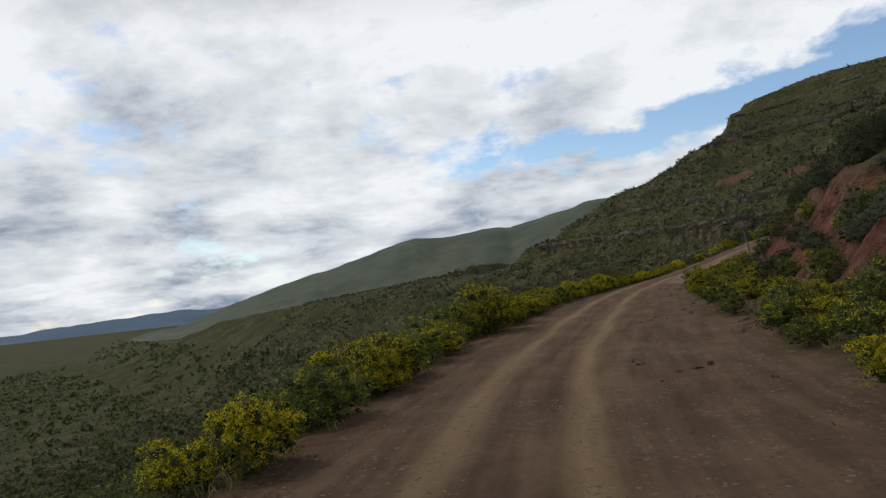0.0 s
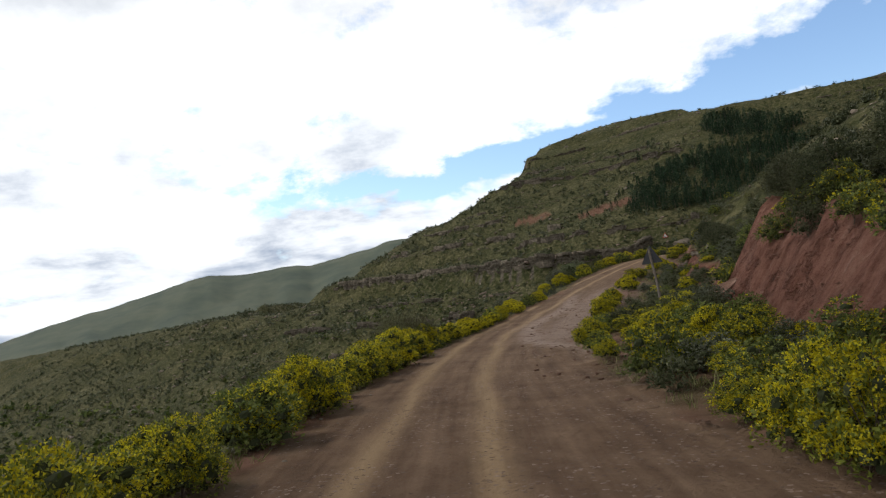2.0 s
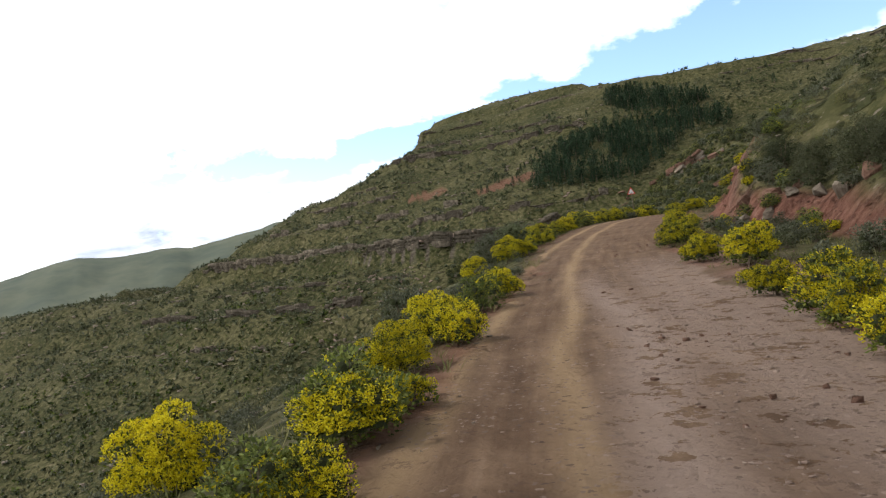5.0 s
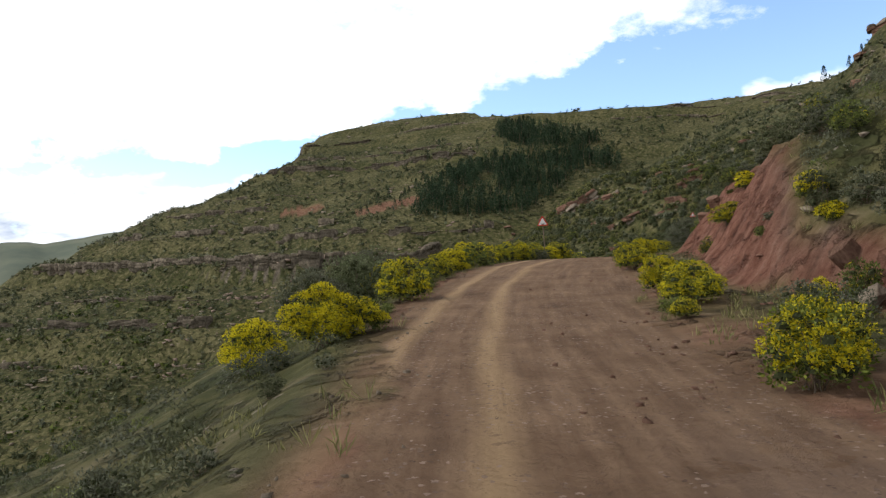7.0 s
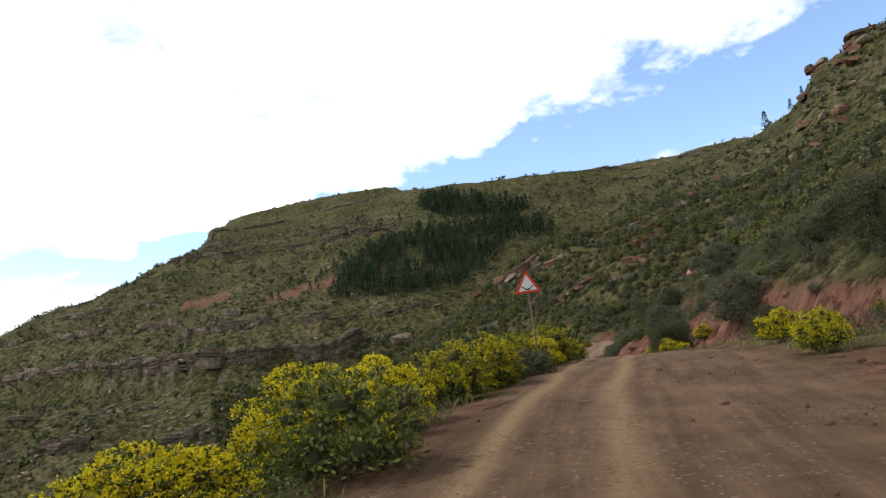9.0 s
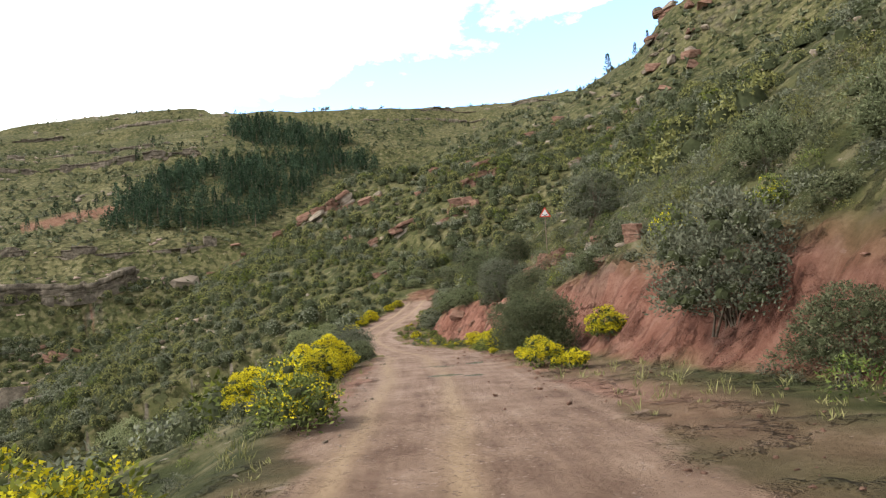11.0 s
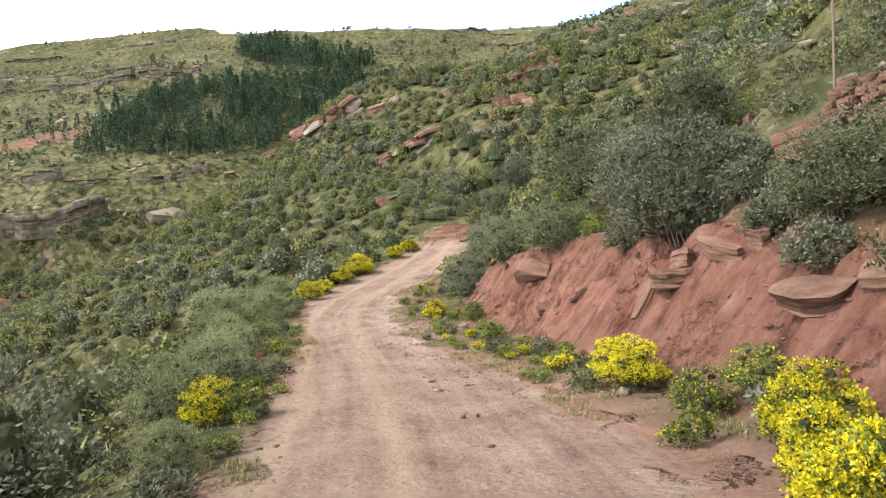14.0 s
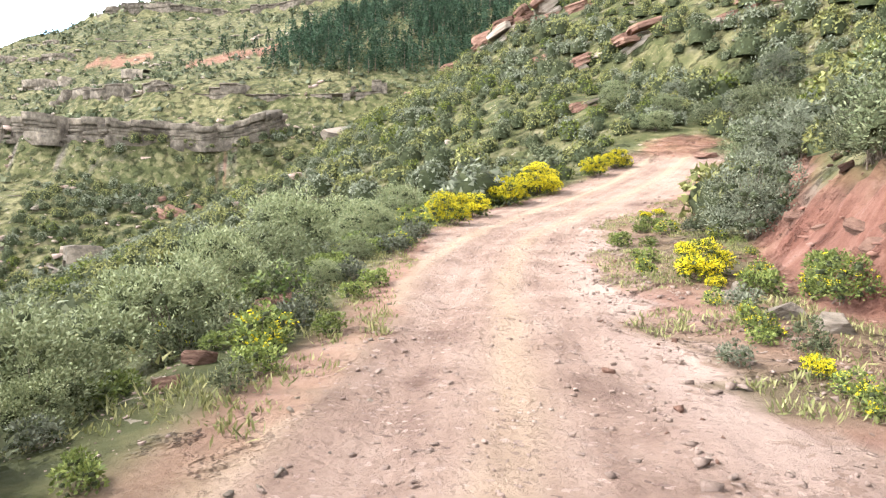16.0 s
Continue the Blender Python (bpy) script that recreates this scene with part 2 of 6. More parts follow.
def land(x, y):
    """Height of the land, and how much of it is bare road and bare red soil."""
    shape = np.shape(x)
    x, y = np.asarray(x, float).ravel(), np.asarray(y, float).ravel()
    s, d, zr = road_sd(x, y)
    le, re, foot, high, rise = (table(t, s) for t in (LEFT_EDGE, RIGHT_EDGE, BANK_FOOT, BANK_HIGH, HILL_RISE))
    rough = fbm(x / 6.0, y / 6.0, 4)
    fine = fbm(x / 1.3, y / 1.3, 3)
    foot = foot + 0.6 * vnoise(s / 4.0, s * 0 + 3.3)
    high = np.maximum(0.3, high * (1 + 0.25 * vnoise(s / 7.0, s * 0 + 8.8)))
    # verge, cut bank and hillside to the right
    run = 0.35 + high * 0.75
    bank = high * step(0, 1, (d - foot) / run * 0.92 + 0.04)
    hill = np.maximum(0, d - foot - run)
    right = np.where(d > re, (0.04 + 0.11 * step(133, 124, s)) * (np.minimum(d, foot) - re), 0) + bank + rise * hill + table(STEEPER, s) * np.minimum(hill, 5.0)
    gully = vnoise(s / 0.55 + 0.5 * vnoise(s / 2.0, d), d * 0.35 + 50) + 0.6 * vnoise(s / 0.25, d * 0.5 + 20)
    right = right + 0.24 * (0.5 * gully + 0.7 - 2.2 * np.abs(vnoise(s / 0.8 + 0.4 * d + 0.5 * vnoise(s, d), d * 0.3 + 70))) * step(0, 0.25, (d - foot) / run) * step(1.1, 0.8, (d - foot) / run) * step(0.6, 1.5, high)
    clods = fbm(s / 0.9, d / 0.8 + 30, 3)
    right = right + 0.11 * clods * step(-0.1, 0.3, (d - foot) / run) * step(1.4, 0.9, (d - foot) / run) * step(0.6, 1.5, high)
    right = right + (0.5 * rough + 0.12 * fine) * step(0, 3, d - foot) + 0.05 * fine * step(0, 0.6, d - re)
    # drop to the left
    out = np.maximum(0, -d - le)
    left = -0.12 * np.minimum(out, 1.2) - 0.47 * np.maximum(0, out - 1.2) + (0.6 * rough + 0.10 * fine) * step(0.5, 5, out)
    bare = step(0.3, -0.4, -d - le + 0.3 * fine) * step(0.4, -0.5, d - re + 0.5 * fine) * step(281, 277, s)
    on_road = 0.03 * fine * 0.5 - 0.02 * ((d - 0.3) / 2.6) ** 2
    ruts = np.exp(-((d + 0.62) / 0.2) ** 2) + np.exp(-((d - 0.85) / 0.2) ** 2)
    on_road = on_road + step(246, 254, s) * step(270, 262, s) * (0.05 * fbm(x / 0.5, y / 0.5, 3) - 0.04 * ruts * (1 + vnoise(s / 1.5, d)))
    own = zr + np.where(d > 0, right, left) + bare * on_road
    deep = np.where(d > 12)[0]
    if len(deep):
        own[deep] += (soft_hill(x[deep], y[deep]) + 0.5 * rough[deep] - own[deep]) * step(12, 24, d[deep])
    own = np.where(own > 56, 56 + (own - 56) * 0.5, own) + 13 * np.exp(-((x - 185) ** 2 + (y - 188) ** 2) / 36.0 ** 2)
    own = own + 7.0 * step(0, 11, (x - 146) * 0.5 + (227 - y) * 0.85) * step(128, 148, x) * step(150, 170, y) - 3.0 * np.exp(-((x - 144) / 24.0) ** 2 - ((y - 250) / 17.0) ** 2)
    # shoulder with the sandstone outcrops, where the road turns out of sight
    own = own + 10.5 * np.exp(-((x - 78) / 16.0) ** 2 - ((y - 238) / 34.0) ** 2) + 2.4 * np.exp(-((x - 86) / 10.0) ** 2 - ((y - 203) / 12.0) ** 2)
    # hill across the valley
    u, v = 0.83 * x + 0.56 * y, -0.56 * x + 0.83 * y
    face = -112.5 + 0.314 * x + 0.393 * y + 2 - 8 * np.exp(-((v - 192) / 26.0) ** 2) + 3.0 * fbm(x / 60.0, y / 60.0, 4)
    cap = np.minimum(95 + 0.24 * (u - 295), 108 + 0.06 * (u - 365))
    cap = np.minimum(cap, table(SPUR, x))
    blend = np.clip(0.5 + (cap - face) / 16.0, 0, 1)
    across = face * blend + cap * (1 - blend) - 2.0 * blend * (1 - blend)
    across = np.maximum(across, -60 + 0.02 * across)
    across = terraces(across, x, y) + 0.5 * fbm(x / 9.0, y / 9.0, 3)
    across = np.where(v < 200, across - 0.12 * (200 - v), across)
    own = np.where(d < 0, np.maximum(own, -62 + 3 * rough), own)
    k = 3.0
    h = np.clip(0.5 + (own - across) / (2 * k), 0, 1)
    z = own * h + across * (1 - h) - k * h * (1 - h) * 0 + k * h * (1 - h)
    near = step(40, 25, np.abs(d)) * step(ROAD_ENDS + 10, ROAD_ENDS - 40, s)
    z = z * (1 - near) + own * near
    soil = step(-0.25, 0.35, d - foot + 0.3 * fine) * step(0.9, 0.1, (d - foot) / run - 0.55 + 0.3 * rough)
    soil = np.where(d > 0, soil, 0) * step(0.5, 1.2, high) * step(279, 274, s)
    for px, py, rx, ry, turn in SCARS:
        a, b = (x - px) * math.cos(turn) + (y - py) * math.sin(turn), (y - py) * math.cos(turn) - (x - px) * math.sin(turn)
        soil = np.maximum(soil, 0.7 * step(1.2, 0.6, (a / rx) ** 2 + (b / ry) ** 2 + 0.6 * fine))
    return z.reshape(shape), bare.reshape(shape), soil.reshape(shape), (1 - h).reshape(shape)


def height(x, y):
    return float(land(np.array([x]), np.array([y]))[0][0])


def at_road(s, d):
    """The place d metres to the right of the road's line, s metres along it."""
    k = min(int(s), len(LINE) - 2)
    p = LINE[k] + (LINE[k + 1] - LINE[k]) * (s - k)
    return p[0] + TANGENT[k, 1] * d, p[1] - TANGENT[k, 0] * d

# ---- materials ----
def material(name, rough=0.9):
    m = bpy.data.materials.new(name)
    m.use_nodes = True
    b = m.node_tree.nodes["Principled BSDF"]
    b.inputs["Roughness"].default_value = rough
    b.inputs["Specular IOR Level"].default_value = 0.12
    return m, m.node_tree, b


def node(nt, kind, **values):
    n = nt.nodes.new(kind)
    for key, value in values.items():
        n.inputs[key].default_value = value
    return n


def coords(nt):
    return nt.nodes.new("ShaderNodeTexCoord").outputs["Object"]


def noise_tex(nt, scale, detail=5, rough=0.6, vec=None):
    n = node(nt, "ShaderNodeTexNoise", Scale=scale, Detail=detail, Roughness=rough)
    nt.links.new(vec or coords(nt), n.inputs["Vector"])
    return n.outputs["Fac"]


def ramp(nt, fac, stops):
    r = nt.nodes.new("ShaderNodeValToRGB")
    e = r.color_ramp.elements
    e[0].position, e[0].color = stops[0][0], (*stops[0][1], 1)
    e[1].position, e[1].color = stops[-1][0], (*stops[-1][1], 1)
    for p, c in stops[1:-1]:
        e.new(p).color = (*c, 1)
    nt.links.new(fac, r.inputs[0])
    return r.outputs[0]


def mix(nt, fac, a, b, how="MIX"):
    m = nt.nodes.new("ShaderNodeMix")
    m.data_type, m.blend_type = "RGBA", how
    for sock, val in ((m.inputs[0], fac), (m.inputs[6], a), (m.inputs[7], b)):
        if isinstance(val, bpy.types.NodeSocket):
            nt.links.new(val, sock)
        else:
            sock.default_value = val if not isinstance(val, tuple) else (*val, 1)
    return m.outputs[2]


def bump(nt, bsdf, fac, strength, distance):
    b = node(nt, "ShaderNodeBump", Strength=strength, Distance=distance)
    nt.links.new(fac, b.inputs["Height"])
    nt.links.new(b.outputs[0], bsdf.inputs["Normal"])
    return b


def attr(nt, name):
    a = nt.nodes.new("ShaderNodeAttribute")
    a.attribute_name = name
    return a.outputs["Fac"]


def calc(nt, kind, a, b=0.0, c=0.0):
    n = nt.nodes.new("ShaderNodeMath")
    n.operation = kind
    for k, val in enumerate((a, b, c)):
        if isinstance(val, bpy.types.NodeSocket):
            nt.links.new(val, n.inputs[k])
        else:
            n.inputs[k].default_value = val
    return n.outputs[0]


def stripe(nt, d, centre, half):
    """One along a line at a distance from the road's line, falling off to both sides."""
    q = calc(nt, "DIVIDE", calc(nt, "SUBTRACT", d, centre), half)
    return calc(nt, "POWER", 2.718, calc(nt, "MULTIPLY", calc(nt, "MULTIPLY", q, q), -1.0))


def mat_ground():
    m, nt, b = material("ground", 0.95)
    link = nt.links.new
    d, s = attr(nt, "side"), attr(nt, "along")
    # slopes: grass, bare earth and stones
    dry = ramp(nt, noise_tex(nt, 0.8, 8, 0.68), [(0.3, (0.020, 0.028, 0.009)), (0.47, (0.062, 0.064, 0.024)), (0.56, (0.145, 0.128, 0.062)), (0.70, (0.26, 0.21, 0.14))])
    patch = ramp(nt, noise_tex(nt, 0.06, 5), [(0.35, (0.032, 0.043, 0.014)), (0.52, (0.088, 0.088, 0.033)), (0.68, (0.185, 0.165, 0.082))])
    veg = mix(nt, 0.45, dry, patch)
    # low bushes and bare stones too small to stand alone
    bush = noise_tex(nt, 0.75, 6, 0.6)
    bush = calc(nt, "MINIMUM", calc(nt, "MAXIMUM", calc(nt, "MULTIPLY_ADD", bush, 14.0, -7.4), 0.0), 1.0)
    veg = mix(nt, calc(nt, "MULTIPLY", bush, 0.7), veg, ramp(nt, noise_tex(nt, 3.0, 5, 0.7), [(0.35, (0.018, 0.024, 0.009)), (0.65, (0.06, 0.068, 0.028))]))
    stones = calc(nt, "MULTIPLY", calc(nt, "GREATER_THAN", noise_tex(nt, 1.7, 5, 0.55), 0.66), calc(nt, "GREATER_THAN", noise_tex(nt, 0.2, 3), 0.48))
    veg = mix(nt, calc(nt, "MULTIPLY", stones, 0.8), veg, (0.25, 0.21, 0.165))
    # rock where the land breaks steeply
    geo = nt.nodes.new("ShaderNodeNewGeometry")
    nz = nt.nodes.new("ShaderNodeSeparateXYZ")
    link(geo.outputs["Normal"], nz.inputs[0])
    steep = calc(nt, "SUBTRACT", 0.66, calc(nt, "ADD", nz.outputs[2], calc(nt, "MULTIPLY", calc(nt, "SUBTRACT", noise_tex(nt, 0.5, 4), 0.5), 0.25)))
    steep = calc(nt, "MINIMUM", calc(nt, "MAXIMUM", calc(nt, "MULTIPLY", steep, 9.0), 0.0), 1.0)
    bed = nt.nodes.new("ShaderNodeMapping")
    bed.inputs["Scale"].default_value = (0.25, 0.25, 2.2)
    link(coords(nt), bed.inputs[0])
    rock = ramp(nt, noise_tex(nt, 1.0, 7, 0.7, bed.outputs[0]), [(0.3, (0.04, 0.034, 0.026)), (0.5, (0.115, 0.096, 0.072)), (0.7, (0.21, 0.18, 0.135))])
    veg = mix(nt, steep, veg, rock)
    wash = nt.nodes.new("ShaderNodeCombineXYZ")
    link(calc(nt, "MULTIPLY", s, 2.6), wash.inputs[0])
    link(calc(nt, "MULTIPLY", d, 0.5), wash.inputs[1])
    runnel = noise_tex(nt, 1.0, 5, 0.65, wash.outputs[0])
    # reds vary at random; runnel hollows are darkened in colour, as if shaded
    soil = ramp(nt, calc(nt, "MULTIPLY_ADD", runnel, 0.45, calc(nt, "MULTIPLY", noise_tex(nt, 1.6, 10, 0.78), 0.55)), [(0.36, (0.075, 0.032, 0.022)), (0.45, (0.20, 0.088, 0.060)), (0.55, (0.29, 0.142, 0.100)), (0.67, (0.38, 0.225, 0.172))])
    # road: streaks along it, two wheel tracks, a washed strip
    lane = nt.nodes.new("ShaderNodeCombineXYZ")
    link(calc(nt, "MULTIPLY", d, 3.4), lane.inputs[0])
    link(calc(nt, "MULTIPLY", s, 0.22), lane.inputs[1])
    streak = noise_tex(nt, 1.0, 6, 0.6, lane.outputs[0])
    blot = noise_tex(nt, 0.9, 8, 0.68)
    road = ramp(nt, calc(nt, "MULTIPLY_ADD", streak, 0.5, calc(nt, "MULTIPLY", blot, 0.5)), [(0.30, (0.098, 0.060, 0.038)), (0.47, (0.182, 0.114, 0.071)), (0.60, (0.26, 0.17, 0.108)), (0.75, (0.37, 0.255, 0.172))])
    # between 198 and 220 metres the road colour passes to a paler ramp
    pale_end = nt.nodes.new("ShaderNodeMapRange")
    for key, val in (("From Min", 198.0), ("From Max", 220.0), ("To Min", 0.0), ("To Max", 0.8)):
        pale_end.inputs[key].default_value = val
    link(s, pale_end.inputs["Value"])
    pale = ramp(nt, calc(nt, "MULTIPLY_ADD", streak, 0.4, calc(nt, "MULTIPLY", blot, 0.6)), [(0.34, (0.12, 0.074, 0.056)), (0.46, (0.24, 0.163, 0.126)), (0.55, (0.31, 0.222, 0.174)), (0.68, (0.41, 0.31, 0.248))])
    road = mix(nt, pale_end.outputs[0], road, pale)
    wander = calc(nt, "MULTIPLY", calc(nt, "SUBTRACT", noise_tex(nt, 0.12, 2), 0.5), 0.9)
    dw = calc(nt, "ADD", d, wander)
    tracks = calc(nt, "MINIMUM", calc(nt, "ADD", stripe(nt, dw, -1.32, 0.21), stripe(nt, dw, 0.14, 0.21)), 1.0)
    firm = nt.nodes.new("ShaderNodeMapRange")
    for key, val in (("From Min", 200.0), ("From Max", 226.0), ("To Min", 1.0), ("To Max", 0.85)):
        firm.inputs[key].default_value = val
    link(s, firm.inputs["Value"])
    tracks = calc(nt, "MULTIPLY", calc(nt, "MULTIPLY", tracks, firm.outputs[0]), calc(nt, "MULTIPLY_ADD", streak, 1.2, 0.2))
    road = mix(nt, calc(nt, "MINIMUM", calc(nt, "MULTIPLY", tracks, 1.0), 1.0), road, mix(nt, pale_end.outputs[0], (0.42, 0.288, 0.165), (0.335, 0.25, 0.175)))
    crack = node(nt, "ShaderNodeTexVoronoi", Scale=1.6)
    crack.feature = "DISTANCE_TO_EDGE"
    link(coords(nt), crack.inputs["Vector"])
    washed = calc(nt, "MULTIPLY", attr(nt, "washed"), calc(nt, "GREATER_THAN", noise_tex(nt, 2.4, 7, 0.7), 0.43))
    road = mix(nt, calc(nt, "MULTIPLY", washed, 0.75), road, (0.39, 0.29, 0.235))
    # pebbles and clods in the road
    peb = node(nt, "ShaderNodeTexVoronoi", Scale=16.0)
    jolt = nt.nodes.new("ShaderNodeTexNoise")
    jolt.inputs["Scale"].default_value, jolt.inputs["Detail"].default_value = 22.0, 3.0
    link(coords(nt), jolt.inputs["Vector"])
    bent = nt.nodes.new("ShaderNodeVectorMath")
    bent.operation = "MULTIPLY_ADD"
    link(jolt.outputs["Color"], bent.inputs[0])
    bent.inputs[1].default_value = (0.09, 0.09, 0.09)
    link(coords(nt), bent.inputs[2])
    link(bent.outputs[0], peb.inputs["Vector"])
    tone = nt.nodes.new("ShaderNodeSeparateColor")
    link(peb.outputs["Color"], tone.inputs[0])
    grit = calc(nt, "MULTIPLY", calc(nt, "GREATER_THAN", tone.outputs[0], 0.72), calc(nt, "LESS_THAN", peb.outputs["Distance"], 0.42))
    grit = calc(nt, "MULTIPLY", grit, calc(nt, "GREATER_THAN", noise_tex(nt, 0.7, 5, 0.65), 0.47))
    road = mix(nt, calc(nt, "MULTIPLY", grit, 0.75), road, mix(nt, tone.outputs[1], (0.10, 0.065, 0.05), (0.42, 0.31, 0.25)))
    clod = calc(nt, "GREATER_THAN", noise_tex(nt, 3.6, 9, 0.75), 0.60)
    road = mix(nt, calc(nt, "MULTIPLY", clod, 0.45), road, (0.12, 0.075, 0.055))
    c = mix(nt, attr(nt, "soil"), veg, soil)
    edge = calc(nt, "ADD", attr(nt, "bare"), calc(nt, "MULTIPLY", calc(nt, "SUBTRACT", noise_tex(nt, 2.2, 6, 0.7), 0.5), 0.9))
    edge = calc(nt, "MINIMUM", calc(nt, "MAXIMUM", calc(nt, "MULTIPLY_ADD", edge, 2.5, -0.75), 0.0), 1.0)
    verge = mix(nt, attr(nt, "dusty"), c, mix(nt, 0.5, road, soil))
    c = mix(nt, edge, verge, road)
    link(c, b.inputs["Base Color"])
    rough_h = calc(nt, "ADD", noise_tex(nt, 5.0, 9, 0.72), calc(nt, "MULTIPLY", calc(nt, "MINIMUM", crack.outputs["Distance"], 0.08), calc(nt, "MULTIPLY", washed, 1.6)))
    rough_h = calc(nt, "ADD", rough_h, calc(nt, "MULTIPLY", calc(nt, "MULTIPLY", runnel, attr(nt, "soil")), 2.5))
    rough_h = calc(nt, "ADD", rough_h, calc(nt, "MULTIPLY", noise_tex(nt, 1.6, 4, 0.6), 1.2))
    rough_h = calc(nt, "ADD", rough_h, calc(nt, "MULTIPLY", calc(nt, "MULTIPLY", bush, calc(nt, "SUBTRACT", 1.0, attr(nt, "bare"))), 3.0))
    rough_h = calc(nt, "ADD", rough_h, calc(nt, "MULTIPLY", calc(nt, "MULTIPLY", noise_tex(nt, 6.0, 8, 0.75), attr(nt, "soil")), 1.5))
    bump(nt, b, rough_h, 1.0, 0.12)
    return m


M_GROUND = mat_ground()


def simple(name, stops, scale, rough=0.9):
    m, nt, b = material(name, rough)
    nt.links.new(ramp(nt, noise_tex(nt, scale), stops), b.inputs["Base Color"])
    return m


# Far ridge: haze is mixed into its green, making it paler and greyer.
M_FAR = simple("hazed_far_hill", [(0.3, (0.10, 0.125, 0.10)), (0.7, (0.165, 0.18, 0.13))], 0.012)
# Horizon mountains: the blue of distant haze is put into the base colour.
M_BLUE = simple("haze_blue", [(0.3, (0.17, 0.24, 0.34)), (0.7, (0.20, 0.27, 0.37))], 0.001)

# ---- ground: one sheet ----
def spaced(lo, hi, fine, far_lo, far_hi, coarse, keep_lo, keep_hi):
    """Coordinates: fine between lo and hi, then growing to coarse, and on to the horizon."""
    mid = list(np.arange(lo, hi, fine))
    for sign, keep, far in ((1, keep_hi, far_hi), (-1, keep_lo, far_lo)):
        p, st, side = (mid[-1] if sign > 0 else mid[0]), fine, []
        while sign * (far - p) > 0:
            if sign * (keep - p) > 0:
                st = min(st * 1.12, coarse)
            else:
                st = st * 1.35
            p += sign * st
            side.append(p)
        mid = mid + side if sign > 0 else side[::-1] + mid
    return np.array(mid)


def grid_mesh(name, xs, ys, z, attrs=()):
    nx, ny = len(xs), len(ys)
    gx, gy = np.meshgrid(xs, ys)
    co = np.stack([gx.ravel(), gy.ravel(), z.ravel()], 1)
    i = (np.arange(ny - 1)[:, None] * nx + np.arange(nx - 1)[None]).ravel()
    quads = np.stack([i, i + 1, i + nx + 1, i + nx], 1)
    me = bpy.data.meshes.new(name)
    me.vertices.add(len(co))
    me.vertices.foreach_set("co", co.ravel())
    me.loops.add(quads.size)
    me.loops.foreach_set("vertex_index", quads.ravel())
    me.polygons.add(len(quads))
    me.polygons.foreach_set("loop_start", np.arange(0, quads.size, 4))
    me.polygons.foreach_set("use_smooth", np.ones(len(quads), bool))
    me.update()
    for key, values in attrs:
        me.attributes.new(key, "FLOAT", "POINT").data.foreach_set("value", values.ravel().astype(np.float32))
    return me


def build_ground():
    xs = spaced(-12, 62, 0.36, -4500, 4500, 4.2, -260, 420)
    ys = spaced(4, 188, 0.36, -4500, 4500, 4.2, -60, 640)
    # closer rows where the road runs along the high cut bank
    xs = np.sort(np.concatenate([xs, (xs[:-1] + xs[1:])[(xs[:-1] > 39) & (xs[1:] < 62)] / 2]))
    ys = np.sort(np.concatenate([ys, (ys[:-1] + ys[1:])[(ys[:-1] > 138) & (ys[1:] < 178)] / 2]))
    gx, gy = np.meshgrid(xs, ys)
    z, bare, soil, _ = land(gx, gy)
    far = step(600, 1500, np.hypot(gx, gy - 100))
    z = z * (1 - far) - 60 * far
    s, d, _ = (a.reshape(z.shape) for a in road_sd(gx, gy))
    washed = 1.3 * np.exp(-((d - 0.95 - 2.4 * step(129.5, 123, s) - 0.25 * np.sin(s / 2.5)) / 0.42) ** 2) * step(120, 123, s) * step(158, 148, s)
    washed += np.exp(-((d - 1.6) / 0.5) ** 2) * step(248, 252, s) * step(266, 260, s)
    washed += 0.9 * step(1.1, 2.2, d) * step(124, 131, s) * step(162, 152, s)
    re, le = table(RIGHT_EDGE, s), table(LEFT_EDGE, s)
    dusty = step(3.0, 0.3, d - re) * step(1.1 - 0.5 * step(236, 246, s), 0.1, -d - le) * step(281, 277, s) * np.clip(0.75 + 0.6 * vnoise(gx / 1.7, gy / 1.7), 0, 1)
    me = grid_mesh("ground", xs, ys, z, (("bare", bare), ("soil", soil), ("side", np.clip(d, -30, 30)), ("along", s), ("washed", washed), ("dusty", dusty)))
    me.materials.append(M_GROUND)
    return tagged(new("ground", me), "dry green mountain slopes with a brown gravel road cut into them", "ground", kind="structure")


build_ground()


def far_range(name, dist, depth, profile, mat, label, foot=-90, seed=0.0):
    """A mountain range far off: crest heights by bearing, with slopes to both sides."""
    az = np.radians(np.arange(profile[0][0], profile[-1][0] + 0.01, 0.25))
    crest = dist * np.tan(np.radians(table(profile, np.degrees(az)))) + 3 + 0.0022 * dist * fbm(np.degrees(az) * 0.5 + seed, az * 0, 3)
    rows = np.linspace(-1, 1, 41)
    co, faces, n = [], [], len(az)
    for r in rows:
        k = (1 - abs(r)) ** 1.15
        wob = 0.05 * fbm(np.degrees(az) / 2.0 + seed, az * 0 + r * 5, 4) * (1 - k) * k * 4
        rad = dist + r * depth
        zz = foot + (crest - foot) * np.clip(k + wob, 0, 1)
        co += list(zip(rad * np.sin(az), rad * np.cos(az), zz))
    for j in range(len(rows) - 1):
        faces += [(j * n + i, j * n + i + 1, (j + 1) * n + i + 1, (j + 1) * n + i) for i in range(n - 1)]
    me = bpy.data.meshes.new(name)
    me.from_pydata(co, [], faces)
    me.polygons.foreach_set("use_smooth", np.ones(len(faces), bool))
    me.materials.append(mat)
    return tagged(new(name, me), label, "mountain", kind="structure")


